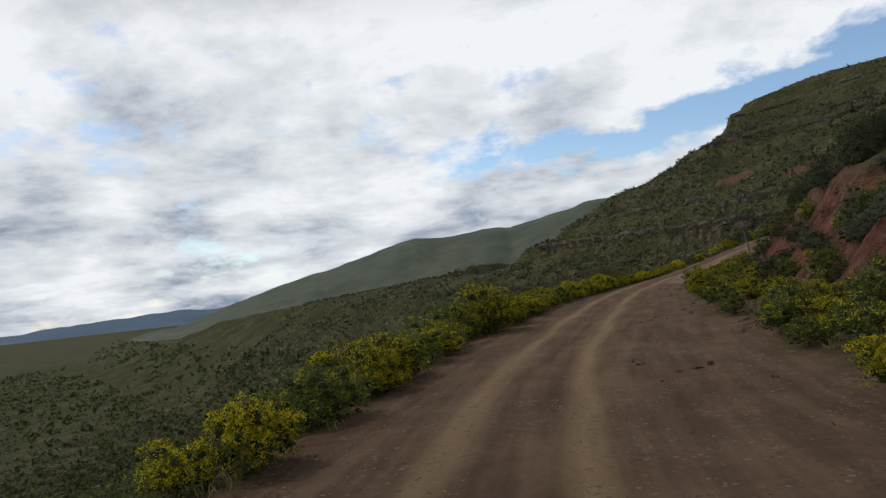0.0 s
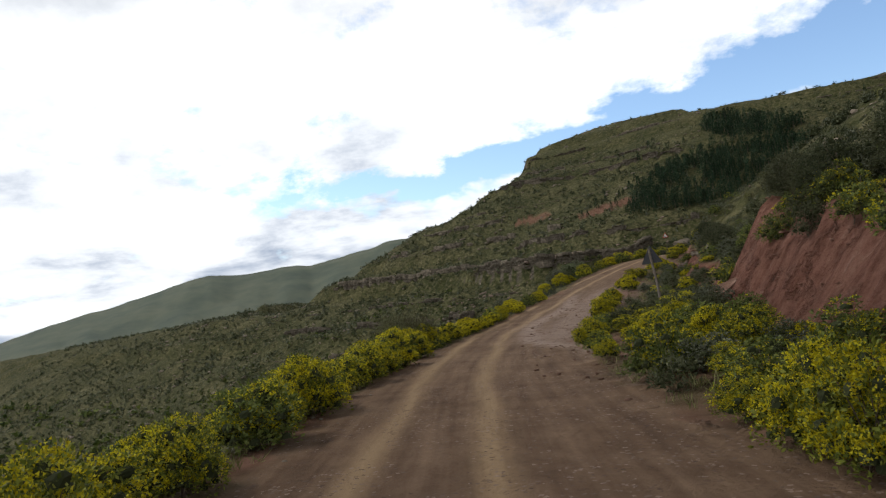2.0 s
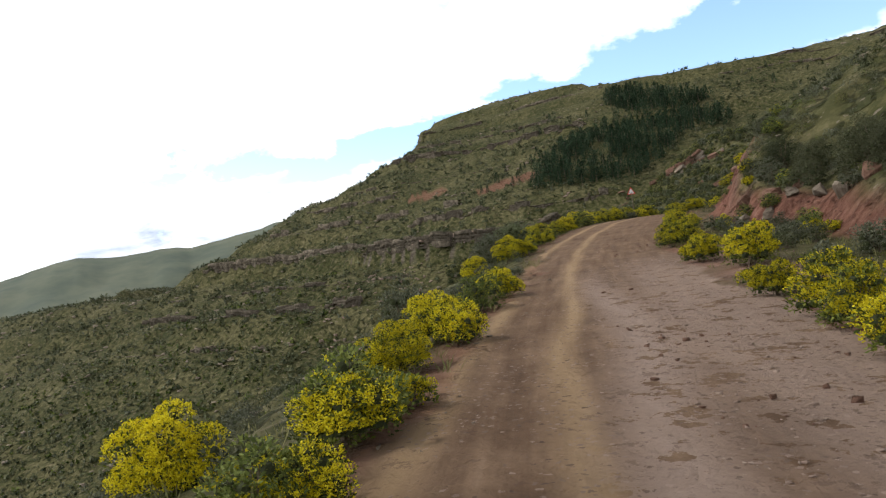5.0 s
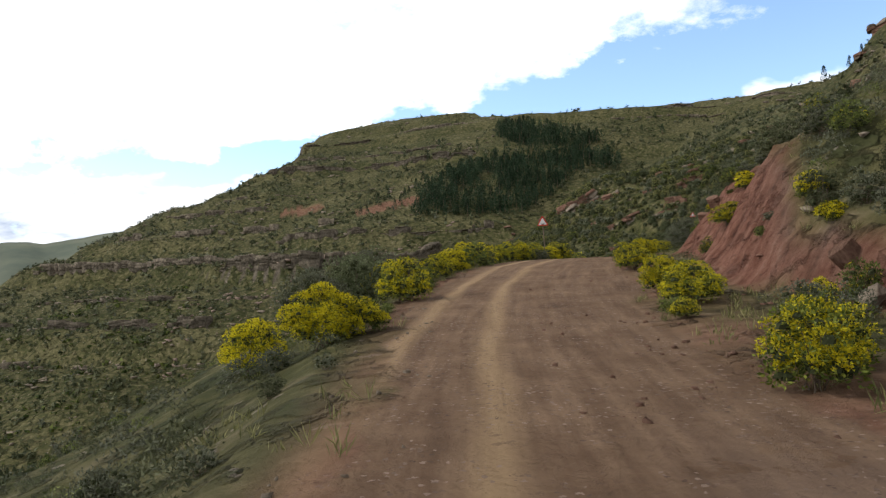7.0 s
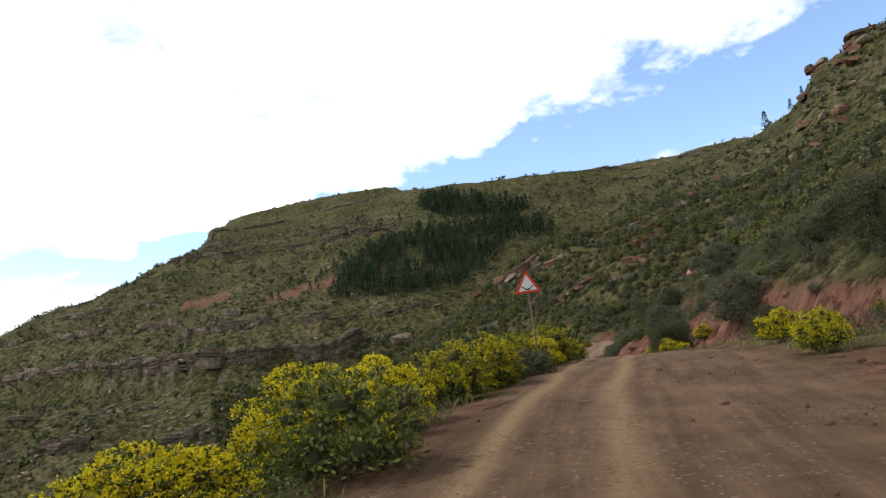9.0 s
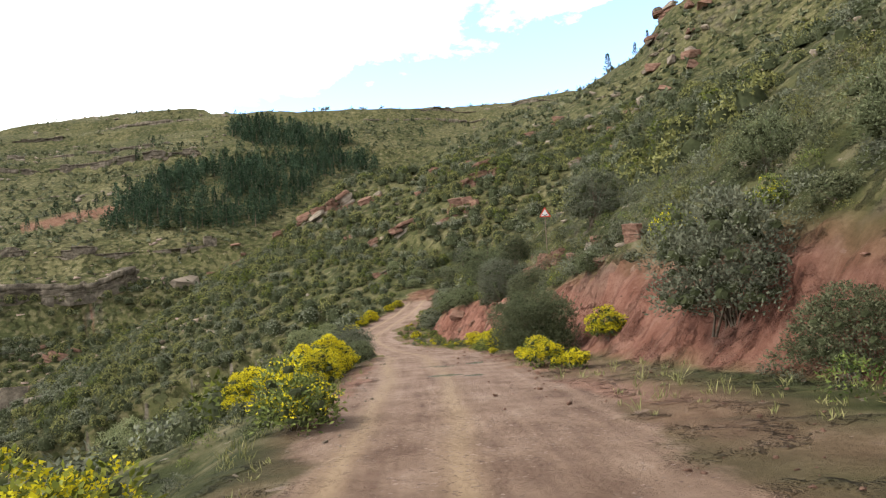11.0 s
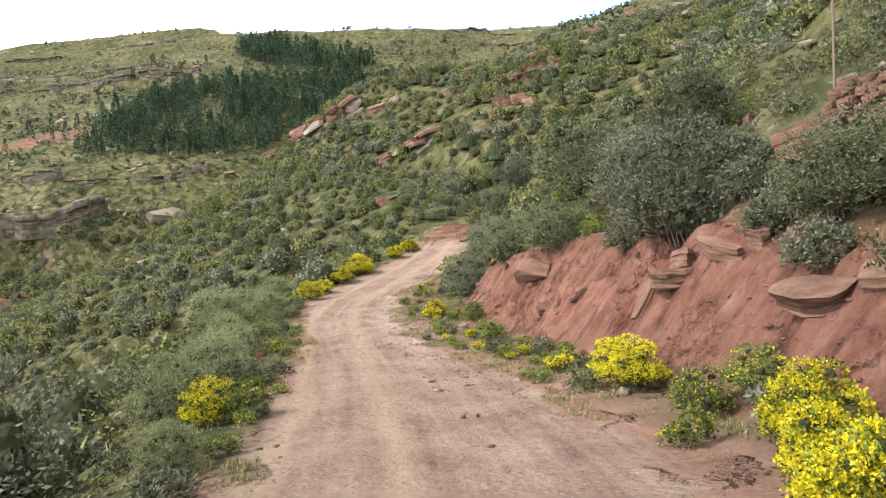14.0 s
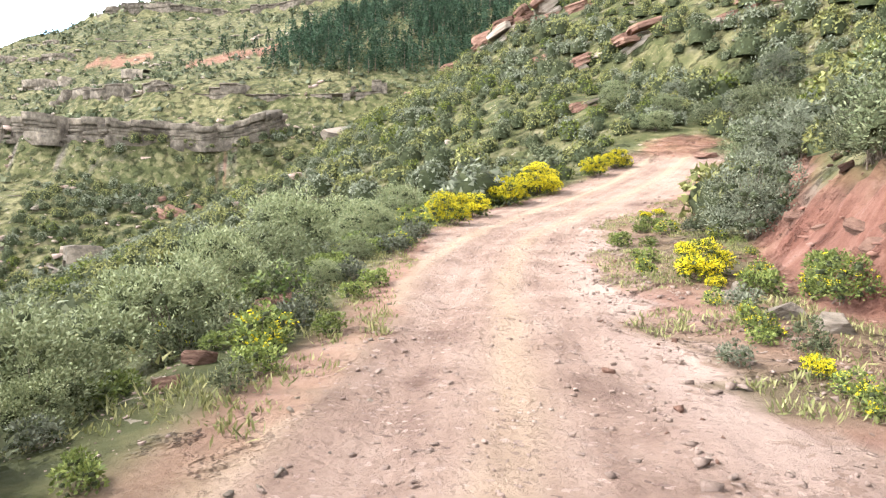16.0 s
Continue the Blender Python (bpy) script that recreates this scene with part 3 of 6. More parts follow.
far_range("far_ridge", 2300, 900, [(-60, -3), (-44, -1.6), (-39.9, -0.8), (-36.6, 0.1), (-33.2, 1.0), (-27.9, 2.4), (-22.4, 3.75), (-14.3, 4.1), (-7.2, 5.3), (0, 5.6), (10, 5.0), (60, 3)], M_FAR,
          "far green flat-topped mountain ridge, haze mixed into its colour", seed=3.0)
far_range("hazed_mountains", 4300, 300, [(-90, -0.3), (-60, 0.2), (-51, -0.2), (-46, -0.1), (-43, 0.0), (-40, 0.35), (-38, 0.1), (-30, 0.0), (20, 0.0)], M_BLUE, "mountains on the horizon, coloured blue as by haze", foot=-120, seed=9.0)


# ---- plants ----
def leaf_material(name, dark, mid, light, gloss=0.6, through_light=0.14):
    """Leaves: a colour for each leaf and a shift for each plant."""
    m, nt, b = material(name, gloss)
    geo = nt.nodes.new("ShaderNodeNewGeometry")
    info = nt.nodes.new("ShaderNodeObjectInfo")
    c = ramp(nt, geo.outputs["Random Per Island"], [(0.0, dark), (0.45, mid), (1.0, light)])
    hsv = nt.nodes.new("ShaderNodeHueSaturation")
    mr = nt.nodes.new("ShaderNodeMapRange")
    mr.inputs["To Min"].default_value, mr.inputs["To Max"].default_value = 0.75, 1.25
    nt.links.new(info.outputs["Random"], mr.inputs["Value"])
    nt.links.new(mr.outputs[0], hsv.inputs["Value"])
    nt.links.new(c, hsv.inputs["Color"])
    nt.links.new(hsv.outputs[0], b.inputs["Base Color"])
    b.inputs["Specular IOR Level"].default_value = 0.1
    tr = nt.nodes.new("ShaderNodeBsdfTranslucent")
    nt.links.new(hsv.outputs[0], tr.inputs["Color"])
    ms = node(nt, "ShaderNodeMixShader", Fac=through_light)
    nt.links.new(b.outputs[0], ms.inputs[1])
    nt.links.new(tr.outputs[0], ms.inputs[2])
    nt.links.new(ms.outputs[0], nt.nodes["Material Output"].inputs["Surface"])
    return m


M_LEAF = leaf_material("green_leaf", (0.024, 0.038, 0.010), (0.062, 0.086, 0.020), (0.15, 0.175, 0.042))
M_YELLOWGREEN = leaf_material("yellow_green_leaf", (0.035, 0.05, 0.010), (0.095, 0.115, 0.020), (0.20, 0.22, 0.04))
M_LIME = leaf_material("lime_leaf", (0.055, 0.070, 0.012), (0.135, 0.155, 0.024), (0.26, 0.27, 0.05))
M_BRIGHT = leaf_material("bright_leaf", (0.062, 0.082, 0.022), (0.13, 0.16, 0.04), (0.225, 0.25, 0.07))
M_OLIVE = leaf_material("olive_leaf", (0.045, 0.051, 0.026), (0.088, 0.096, 0.049), (0.155, 0.160, 0.088))
M_GREY = leaf_material("grey_leaf", (0.066, 0.072, 0.047), (0.118, 0.126, 0.082), (0.19, 0.196, 0.132))
M_FLOWER = leaf_material("yellow_flower", (0.42, 0.34, 0.012), (0.60, 0.51, 0.016), (0.76, 0.68, 0.035), 0.6, 0.3)
M_PINE = leaf_material("pine_needles", (0.016, 0.032, 0.017), (0.030, 0.054, 0.028), (0.055, 0.085, 0.046))
M_MOSSY = leaf_material("yellowish_leaf", (0.070, 0.074, 0.024), (0.14, 0.142, 0.046), (0.25, 0.24, 0.085))
M_DARK = leaf_material("dark_leaf", (0.030, 0.038, 0.018), (0.055, 0.065, 0.031), (0.10, 0.11, 0.055))
# Near-black green for bush cores: the shade between leaves, put into colour.
M_CORE_SHADE = simple("inner_foliage", [(0.3, (0.028, 0.034, 0.015)), (0.7, (0.056, 0.063, 0.028))], 4.0)
M_TWIG = simple("grey_twig", [(0.3, (0.09, 0.065, 0.045)), (0.7, (0.2, 0.16, 0.12))], 30.0)
M_FEATHER = leaf_material("feather_leaf", (0.055, 0.068, 0.032), (0.11, 0.128, 0.062), (0.19, 0.205, 0.11))
M_PALE = leaf_material("pale_leaf", (0.092, 0.105, 0.048), (0.175, 0.192, 0.092), (0.275, 0.29, 0.155))
M_DRY = leaf_material("dry_olive_leaf", (0.070, 0.068, 0.036), (0.145, 0.140, 0.070), (0.24, 0.235, 0.12))
M_GRASS = leaf_material("pale_grass", (0.09, 0.095, 0.035), (0.17, 0.17, 0.065), (0.29, 0.265, 0.12))


def soup(name, verts, quads, mat, smooth=False):
    """A mesh from arrays of vertices and four-cornered faces."""
    me = bpy.data.meshes.new(name)
    me.vertices.add(len(verts))
    me.vertices.foreach_set("co", np.ascontiguousarray(verts, np.float32).ravel())
    me.loops.add(quads.size)
    me.loops.foreach_set("vertex_index", quads.astype(np.int32).ravel())
    me.polygons.add(len(quads))
    me.polygons.foreach_set("loop_start", np.arange(0, quads.size, quads.shape[1], dtype=np.int32))
    if smooth:
        me.polygons.foreach_set("use_smooth", np.ones(len(quads), bool))
    me.update()
    me.materials.append(mat)
    return me


def unit(v):
    return v / np.maximum(np.linalg.norm(v, axis=1, keepdims=True), 1e-9)


def leaves(rng, at, out, length, width, spread=0.7, curl=0.15):
    """Small pointed leaves, one at each place, leaning outwards."""
    n = len(at)
    axis = unit(out + spread * rng.normal(size=(n, 3)))
    side = unit(np.cross(axis, rng.normal(size=(n, 3))))
    up = np.cross(side, axis)
    ln = length * rng.uniform(0.65, 1.35, (n, 1))
    wd = width * rng.uniform(0.7, 1.3, (n, 1))
    base, tip = at, at + axis * ln + up * ln * curl
    mid = at + axis * ln * 0.5 + up * ln * curl * 0.9
    v = np.stack([base, mid + side * wd, tip, mid - side * wd], 1).reshape(-1, 3)
    return v, np.arange(4 * n).reshape(-1, 4)


def petals(rng, at, out, length, width, spread=0.7, curl=0.15):
    """Three-cornered petals, broad at the tip."""
    n = len(at)
    axis = unit(out + spread * rng.normal(size=(n, 3)))
    side = unit(np.cross(axis, rng.normal(size=(n, 3))))
    ln = length * rng.uniform(0.7, 1.3, (n, 1))
    wd = width * rng.uniform(0.8, 1.3, (n, 1))
    v = np.stack([at, at + axis * ln + side * wd, at + axis * ln - side * wd], 1).reshape(-1, 3)
    return v, np.arange(3 * n).reshape(-1, 3)


def lobes(rng, count, height, flat=1.0):
    """Rounded masses that make up a shrub's outline, within a unit width, down to the ground."""
    c, r = [], []
    for k in range(count):
        a = k * 2.39996 + rng.uniform(-0.4, 0.4)
        q = math.sqrt((k + 0.5) / count) * 0.37
        rad = rng.uniform(0.12, 0.19)
        top = height * math.sqrt(max(0.05, 1 - (q / 0.5) ** 2 * flat)) * rng.uniform(0.62, 1.15)
        c.append((q * math.cos(a), q * math.sin(a), max(rad * 0.7, top - rad)))
        r.append(rad)
        if q > 0.2:
            c.append((q * 0.95 * math.cos(a + 0.2), q * 0.95 * math.sin(a + 0.2), rad * 0.75 + rng.uniform(0, 0.12)))
            r.append(rad * 0.95)
    return np.array(c), np.array(r)


def shell(rng, c, r, n, inner=0.75, low=-0.55):
    k = rng.choice(len(c), n, p=r ** 2 / (r ** 2).sum())
    d = unit(rng.normal(size=(n, 3)))
    d[:, 2] = np.where(d[:, 2] < low, -d[:, 2], d[:, 2])
    p = c[k] + d * r[k][:, None] * (rng.uniform(inner, 1.06, (n, 1)))
    p[:, 2] = np.maximum(p[:, 2], 0.02)
    return p, d


def branches(rng, c, base=0.02, tip=0.004, per=1, start=0.06):
    """Thin tapering stems from the foot into each mass."""
    vs, qs, off = [], [], 0
    for t in np.repeat(c, per, axis=0):
        a0 = np.array([rng.normal() * start, rng.normal() * start, -0.05])
        t = t + rng.normal(size=3) * 0.05
        bend = np.array([t[0] * 0.35, t[1] * 0.35, t[2] * 0.55]) + rng.normal(size=3) * 0.04
        ring = []
        for k in range(4):
            f = k / 3
            p = (1 - f) ** 2 * a0 + 2 * f * (1 - f) * bend + f * f * t
            rad = base * (1 - f) + tip * f
            for j in range(3):
                an = j * 2.0944
                ring.append(p + np.array([math.cos(an) * rad, math.sin(an) * rad, 0]))
        vs += ring
        for k in range(3):
            for j in range(3):
                a, b = off + k * 3 + j, off + k * 3 + (j + 1) % 3
                qs.append((a, b, b + 3, a + 3))
        off += 12
    return np.array(vs), np.array(qs)


def domes(at, rad, seg=6, els=(-0.35, 0.45, 1.05), whole=False):
    """Low rounded masses: rings of corners closed on top; rad holds the half sizes in x, y and z."""
    n, rows = len(at), len(els)
    a = np.arange(seg) * 2 * math.pi / seg
    ring = np.concatenate([np.stack([np.cos(a + 0.5 * k) * math.cos(e), np.sin(a + 0.5 * k) * math.cos(e), np.full(seg, math.sin(e))], 1) for k, e in enumerate(els)])
    wob = 1 + 0.16 * np.sin(np.arange(n * len(ring)).reshape(n, -1, 1) * 2.4)
    v = (at[:, None] + ring[None] * rad[:, None] * wob).reshape(-1, 3)
    q = [(r * seg + j, r * seg + (j + 1) % seg, (r + 1) * seg + (j + 1) % seg, (r + 1) * seg + j) for r in range(rows - 1) for j in range(seg)]
    o = (rows - 1) * seg
    q += [(o, o + k, o + k + 1, o + k + 2) for k in range(1, seg - 2, 2)]
    q = np.array(q)
    if whole:
        return v, (np.arange(n)[:, None, None] * seg * rows + q[None]).reshape(-1, 4)
    v = v[(np.arange(n)[:, None, None] * seg * rows + q[None]).ravel()]
    return v, np.arange(len(v)).reshape(-1, 4)


def joined(*pieces):
    vs, qs, off = [], [], 0
    for v, q in pieces:
        vs.append(v)
        qs.append(q + off)
        off += len(v)
    return np.concatenate(vs), np.concatenate(qs)


def part(name, me, parent, label=""):
    ob = new(name, me)
    ob.parent = parent
    return tagged(ob, label)


def flowering_shrub(seed, bloom=1.0, mat=None, n_leaf=1050, n_flower=330, height=0.74, fine=1.0, masses=14, kind="flowering_shrub", low=0.3, core=0.36):
    """A rounded shrub one metre wide: stems, foliage and heads of yellow flowers."""
    rng = np.random.default_rng(seed)
    c, r = lobes(rng, masses, height)
    root = new(kind)
    part("trunk", soup("trunk", *branches(rng, c[:12], 0.010, 0.003, 1), M_TWIG), root)
    # dark domes within the lobes paint the shade behind leaves and flowers
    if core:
        part("inner_foliage", soup("inner_foliage", *domes(c, np.repeat(r[:, None] * core, 3, axis=1)), M_CORE_SHADE), root, "dark core mass whose colour stands in for inner shade")
    p, d = shell(rng, c, r, int(n_leaf * 1.25), 0.66)
    d = unit(d + np.array([0, 0, 0.35]))
    part("foliage", soup("foliage", *leaves(rng, p, d, 0.085 * fine, 0.020 * fine, 0.6), mat or M_YELLOWGREEN), root)
    if bloom:
        p, d = shell(rng, c, r * rng.uniform(0.86, 1.0, len(r)), int(n_flower * bloom), 0.98, -0.2)
        clump = np.sin(p[:, 0] * 17 + seed) * np.sin(p[:, 1] * 19 + 2 * seed) + np.sin(p[:, 2] * 15 + seed)
        keep = (p[:, 2] > height * low - 0.06 * clump) & (d[:, 2] > -0.1 + 0.25 * rng.normal(size=len(p))) & (clump > -0.95)
        p, d = p[keep], unit(d[keep] + np.array([0, 0, 0.5]))
        per = 7
        heads = np.repeat(p, per, axis=0) + rng.normal(size=(len(p) * per, 3)) * 0.026 * fine
        hv, hq = petals(rng, heads, np.repeat(d, per, axis=0), 0.036 * fine, 0.019 * fine, 1.0, 0.3)
        part("bloom", soup("bloom", hv, hq, M_FLOWER), root, "heads of bright yellow flowers")["kind"] = "stuff"
    return root


def olive_shrub(seed, mat, n_leaf=2600, height=0.8, leaf=0.05, lobes_n=20, core=0.38, slim=0.24, upright=0.5, shoots=0):
    """A dense grey-green shrub one metre wide."""
    rng = np.random.default_rng(seed)
    c, r = lobes(rng, lobes_n, height, 0.8)
    root = new("shrub")
    part("trunk", soup("trunk", *branches(rng, c[:16], 0.011, 0.003, 1, 0.05), M_TWIG), root)
    # dark domes within the lobes paint the shade deep in the crown
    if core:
        part("inner_foliage", soup("inner_foliage", *domes(c, np.repeat(r[:, None] * core, 3, axis=1)), M_CORE_SHADE), root, "dark core mass whose colour stands in for inner shade")
    p, d = shell(rng, c, r, n_leaf, 0.62)
    d = unit(d + np.array([0, 0, upright]))
    if shoots:
        # long thin shoots that stand out of the crown, leafed along their length
        sp, sv = shell(rng, c, r, shoots, 0.95, 0.0)
        sv = unit(sv + np.array([0, 0, 1.0]))
        along = rng.uniform(0.0, 0.13, (shoots, 30, 1)) * rng.uniform(0.4, 1.0, (shoots, 1, 1))
        p = np.concatenate([p, (sp[:, None] + sv[:, None] * along).reshape(-1, 3)])
        d = np.concatenate([d, unit(np.repeat(sv, 30, axis=0) + 0.5 * rng.normal(size=(shoots * 30, 3)))])
    part("foliage", soup("foliage", *leaves(rng, p, d, leaf, leaf * slim, 0.55), mat), root)
    return root


YELLOW_LEFT_A = [
    (84.5, -3.9, 0.8), (85.0, -3.3, 1.0), (87.5, -3.3, 1.0), (89.5, -3.3, 1.0), (99.1, -3.5, 1.9), (101.4, -3.3, 1.3),
    (104.9, -3.3, 1.2), (105.8, -3.3, 1.1), (110.3, -3.2, 1.0), (112.8, -3.2, 1.2), (115.6, -3.1, 1.3), (120.2, -2.9, 1.2),
    (121.8, -2.7, 1.1), (123.8, -2.7, 1.3), (126.5, -2.6, 1.3), (130.0, -2.9, 0.8), (131.4, -2.3, 0.6), (132.5, -2.2, 1.0),
    (134.2, -1.9, 0.5), (135.8, -2.0, 1.0), (137.2, -1.9, 0.8), (138.7, -1.8, 0.7), (140.4, -2.0, 0.9), (141.5, -1.6, 0.5),
    (141.9, -1.9, 0.5), (142.3, -4.9, 1.5), (145.6, -1.6, 0.9), (151.4, -1.5, 1.0), (167.1, -3.1, 1.5), (167.5, -2.4, 0.9),
]
YELLOW_LEFT_B = [
    (169.2, -5.3, 1.5), (173.2, -2.5, 1.5), (177.9, -4.2, 1.5), (180.3, -2.9, 1.1), (183.8, -3.2, 1.5), (194.6, -2.7, 1.5),
    (204.4, -2.4, 1.9), (208.2, -3.0, 1.6), (223.0, -3.1, 1.3), (225.8, -5.3, 1.9), (226.9, -3.9, 1.5), (226.9, -3.1, 1.4),
    (228.5, -3.0, 1.15), (244.1, -2.7, 0.8), (245.6, -2.9, 0.9),
]
YELLOW_RIGHT_A = [
    (86.2, 3.8, 1.3), (92.7, 3.9, 1.8), (97.7, 3.4, 0.8), (101.3, 3.4, 1.0), (108.6, 3.2, 1.4), (109.6, 3.2, 1.3),
    (111.0, 3.1, 0.9), (120.0, 3.0, 0.7), (123.7, 3.1, 1.1), (126.2, 3.0, 0.6), (130.0, 3.6, 0.9), (132.7, 3.4, 0.3),
    (133.1, 5.1, 1.1), (133.7, 3.4, 0.3), (134.8, 3.6, 0.5), (137.1, 3.9, 1.3), (138.1, 4.0, 1.1), (142.0, 3.9, 1.3),
    (142.9, 3.7, 0.3), (143.7, 3.8, 1.0), (145.0, 3.9, 1.2), (147.6, 3.8, 0.9), (149.1, 3.8, 0.6), (151.9, 4.4, 1.3),
    (154.7, 3.7, 1.1), (161.3, 3.6, 1.2), (162.5, 4.2, 1.6), (167.5, 3.8, 0.6), (170.1, 4.5, 1.6), (171.8, 5.2, 1.0),
]
YELLOW_RIGHT_B = [
    (173.6, 4.5, 1.9), (181.1, 7.7, 1.2), (181.3, 4.3, 1.6), (182.7, 4.0, 0.5), (185.4, 4.1, 1.4), (188.5, 4.7, 1.6),
    (194.8, 4.0, 1.2), (199.1, 5.0, 1.0), (200.8, 4.3, 1.9), (220.8, 3.5, 0.7), (221.2, 3.2, 0.6), (222.2, 2.9, 1.3),
    (223.8, 5.1, 1.5), (224.9, 2.8, 0.6), (226.1, 3.3, 0.55), (229.6, 2.5, 0.4), (232.2, 3.0, 1.0),
    (235.5, 3.1, 1.2), (237.3, 3.3, 1.1), (238.2, 3.6, 1.0), (239.5, 4.2, 1.2),
    (248.7, 3.7, 0.4), (249.7, 2.9, 0.4), (252.3, 2.5, 0.3), (256.6, 2.9, 0.3),
]
YELLOW_RIGHT_C = [
    (257.3, 2.8, 0.6), (257.8, 3.0, 0.8), (259.7, 3.1, 0.5), (268.6, 3.3, 0.8), (270.5, 3.0, 0.8), (271.8, 2.7, 0.8),
]
GREEN_LEFT_A = [
    (97.7, -4.1, 1.6), (102.2, -3.3, 1.1), (111.0, -4.0, 1.0), (130.0, -2.3, 0.5), (139.3, -2.0, 0.5), (170.5, -2.5, 0.5),
    (177.1, -2.8, 1.1), (186.5, -2.7, 1.5), (214.8, -2.3, 1.6), (244.2, -2.1, 0.8), (246.2, -1.7, 0.3), (247.5, -2.2, 0.4),
    (249.8, -1.9, 0.3), (253.5, -1.6, 0.4), (256.4, -1.7, 0.5), (262.8, -2.6, 0.9),
]
GREEN_RIGHT_A = [
    (90.4, 3.7, 0.7), (103.0, 3.3, 1.0), (115.2, 3.2, 1.3), (122.0, 3.1, 0.8), (130.0, 3.1, 0.3), (130.7, 3.1, 0.3),
    (141.4, 3.7, 0.3), (144.4, 3.7, 0.3), (168.7, 3.8, 0.5), (231.7, 3.1, 0.5), (233.2, 2.8, 0.7), (234.7, 2.7, 0.7),
    (240.3, 3.3, 0.6), (241.2, 4.6, 0.8), (241.5, 4.0, 0.8), (245.0, 2.9, 0.4), (245.5, 2.8, 0.3), (246.5, 3.6, 0.5),
    (246.8, 4.0, 0.5), (247.9, 4.4, 0.4), (250.5, 2.5, 0.4), (251.4, 2.5, 0.3), (251.6, 3.5, 0.8), (251.8, 2.5, 0.3),
    (252.2, 3.9, 0.5), (253.5, 2.5, 0.3), (255.1, 3.9, 0.8), (255.6, 3.8, 0.5), (256.1, 4.1, 0.6), (256.3, 3.4, 0.6),
]
GREEN_RIGHT_B = [
    (257.2, 3.6, 0.5), (263.8, 2.9, 0.6), (264.3, 2.3, 0.4),
]
OLIVE_LEFT_A = [
    (140.0, -2.9, 0.6), (158.8, -5.9, 2.2), (197.6, -2.2, 1.2), (232.5, -2.6, 1.5), (236.3, -2.9, 2.2), (237.7, -2.9, 1.3),
    (238.8, -5.9, 1.7), (239.5, -4.5, 1.8), (241.0, -2.5, 0.8), (245.3, -14.5, 4.2),
]
OLIVE_RIGHT_A = [
    (113.8, 3.0, 0.7), (150.1, 5.5, 0.9), (208.0, 9.8, 3.5), (214.1, 10.7, 2.7), (214.6, 6.6, 2.2), (217.0, 9.8, 2.7),
    (218.3, 6.2, 3.8), (223.0, 9.9, 2.6), (230.6, 6.6, 1.5), (240.0, 4.3, 0.9), (241.3, 10.7, 3.9),
    (242.3, 6.6, 1.9), (243.9, 6.6, 1.0), (246.1, 4.1, 0.4), (248.2, 3.9, 0.5), (248.6, 4.1, 0.5), (249.0, 3.1, 0.6),
    (252.7, 2.0, 0.3), (252.9, 6.0, 2.7), (254.3, 6.2, 1.2), (254.9, 7.9, 4.1), (255.0, 2.8, 0.4), (257.7, 5.4, 0.8),
    (258.8, 5.7, 1.5), (263.7, 3.7, 0.8), (265.7, 4.7, 1.2), (267.4, 5.6, 1.4), (269.4, 5.1, 2.9), (272.6, 4.1, 2.2),
]
OLIVE_RIGHT_B = [
    (276.1, 3.7, 2.3), (283.3, 3.1, 3.6), (288.0, 5.2, 3.0),
]


YELLOWS = [flowering_shrub(11 + k, b, None, 1600, 1000, 0.74, 0.62, 18) for k, b in enumerate((1.2, 1.5, 1.0, 1.3, 1.7))]
YELLOW_SPARSE = [flowering_shrub(41 + k, b, M_LIME, 2900, 1700, 0.74, 0.5, 24) for k, b in enumerate((0.6, 0.8, 0.45, 0.95))]
YELLOW_BIG = [flowering_shrub(21 + k, b, None, 3600, 3800, 0.74, 0.42, 28, low=0.08, core=0.22) for k, b in enumerate((1.1, 1.4, 0.9))]
YELLOW_SMALL = [flowering_shrub(26 + k, b, None, 420, 300, 0.7, 1.1, 8) for k, b in enumerate((1.0, 1.4))]
GREENS = [flowering_shrub(31 + k, b, M_BRIGHT, 1900, 800, 0.74, 0.62, 18, "green_shrub") for k, b in enumerate((0.14, 0.06, 0.22))]
GREEN_SMALL = [flowering_shrub(36 + k, b, M_BRIGHT, 520, 200, 0.7, 1.1, 8, "green_shrub") for k, b in enumerate((0.15, 0.0))]
OLIVES = [olive_shrub(51, M_OLIVE, 2000, leaf=0.05), olive_shrub(52, M_GREY, 2000, leaf=0.05), olive_shrub(53, M_OLIVE, 2000, 0.9, 0.05), olive_shrub(54, M_GREY, 2000, 0.65, 0.05)]
OLIVE_SMALL = [olive_shrub(56, M_OLIVE, 620, 0.75, 0.085, 9), olive_shrub(57, M_GREY, 620, 0.65, 0.085, 9)]
BIG_DARK = [olive_shrub(67, M_DARK, 11000, 0.8, 0.026, 30, 0.26), olive_shrub(68, M_OLIVE, 11000, 0.84, 0.026, 26, 0.26)]
BIG_PALE = [olive_shrub(69, M_PALE, 14000, 0.72, 0.026, 34, 0.26), olive_shrub(70, M_PALE, 14000, 0.75, 0.026, 30, 0.26)]
BIG = [olive_shrub(61, M_OLIVE, 11000, 0.78, 0.026, 40, 0.26), olive_shrub(62, M_GREY, 11000, 0.82, 0.026, 46, 0.26), olive_shrub(63, M_FEATHER, 11000, 0.7, 0.025, 44, 0.26)]
FINE = [olive_shrub(65, M_FEATHER, 52000, 0.78, 0.020, 60, 0.2, 0.16, 1.0, 420)]
DRY = [olive_shrub(66, M_DRY, 15000, 0.5, 0.021, 40, 0.0, 0.16, 0.9, 300)]
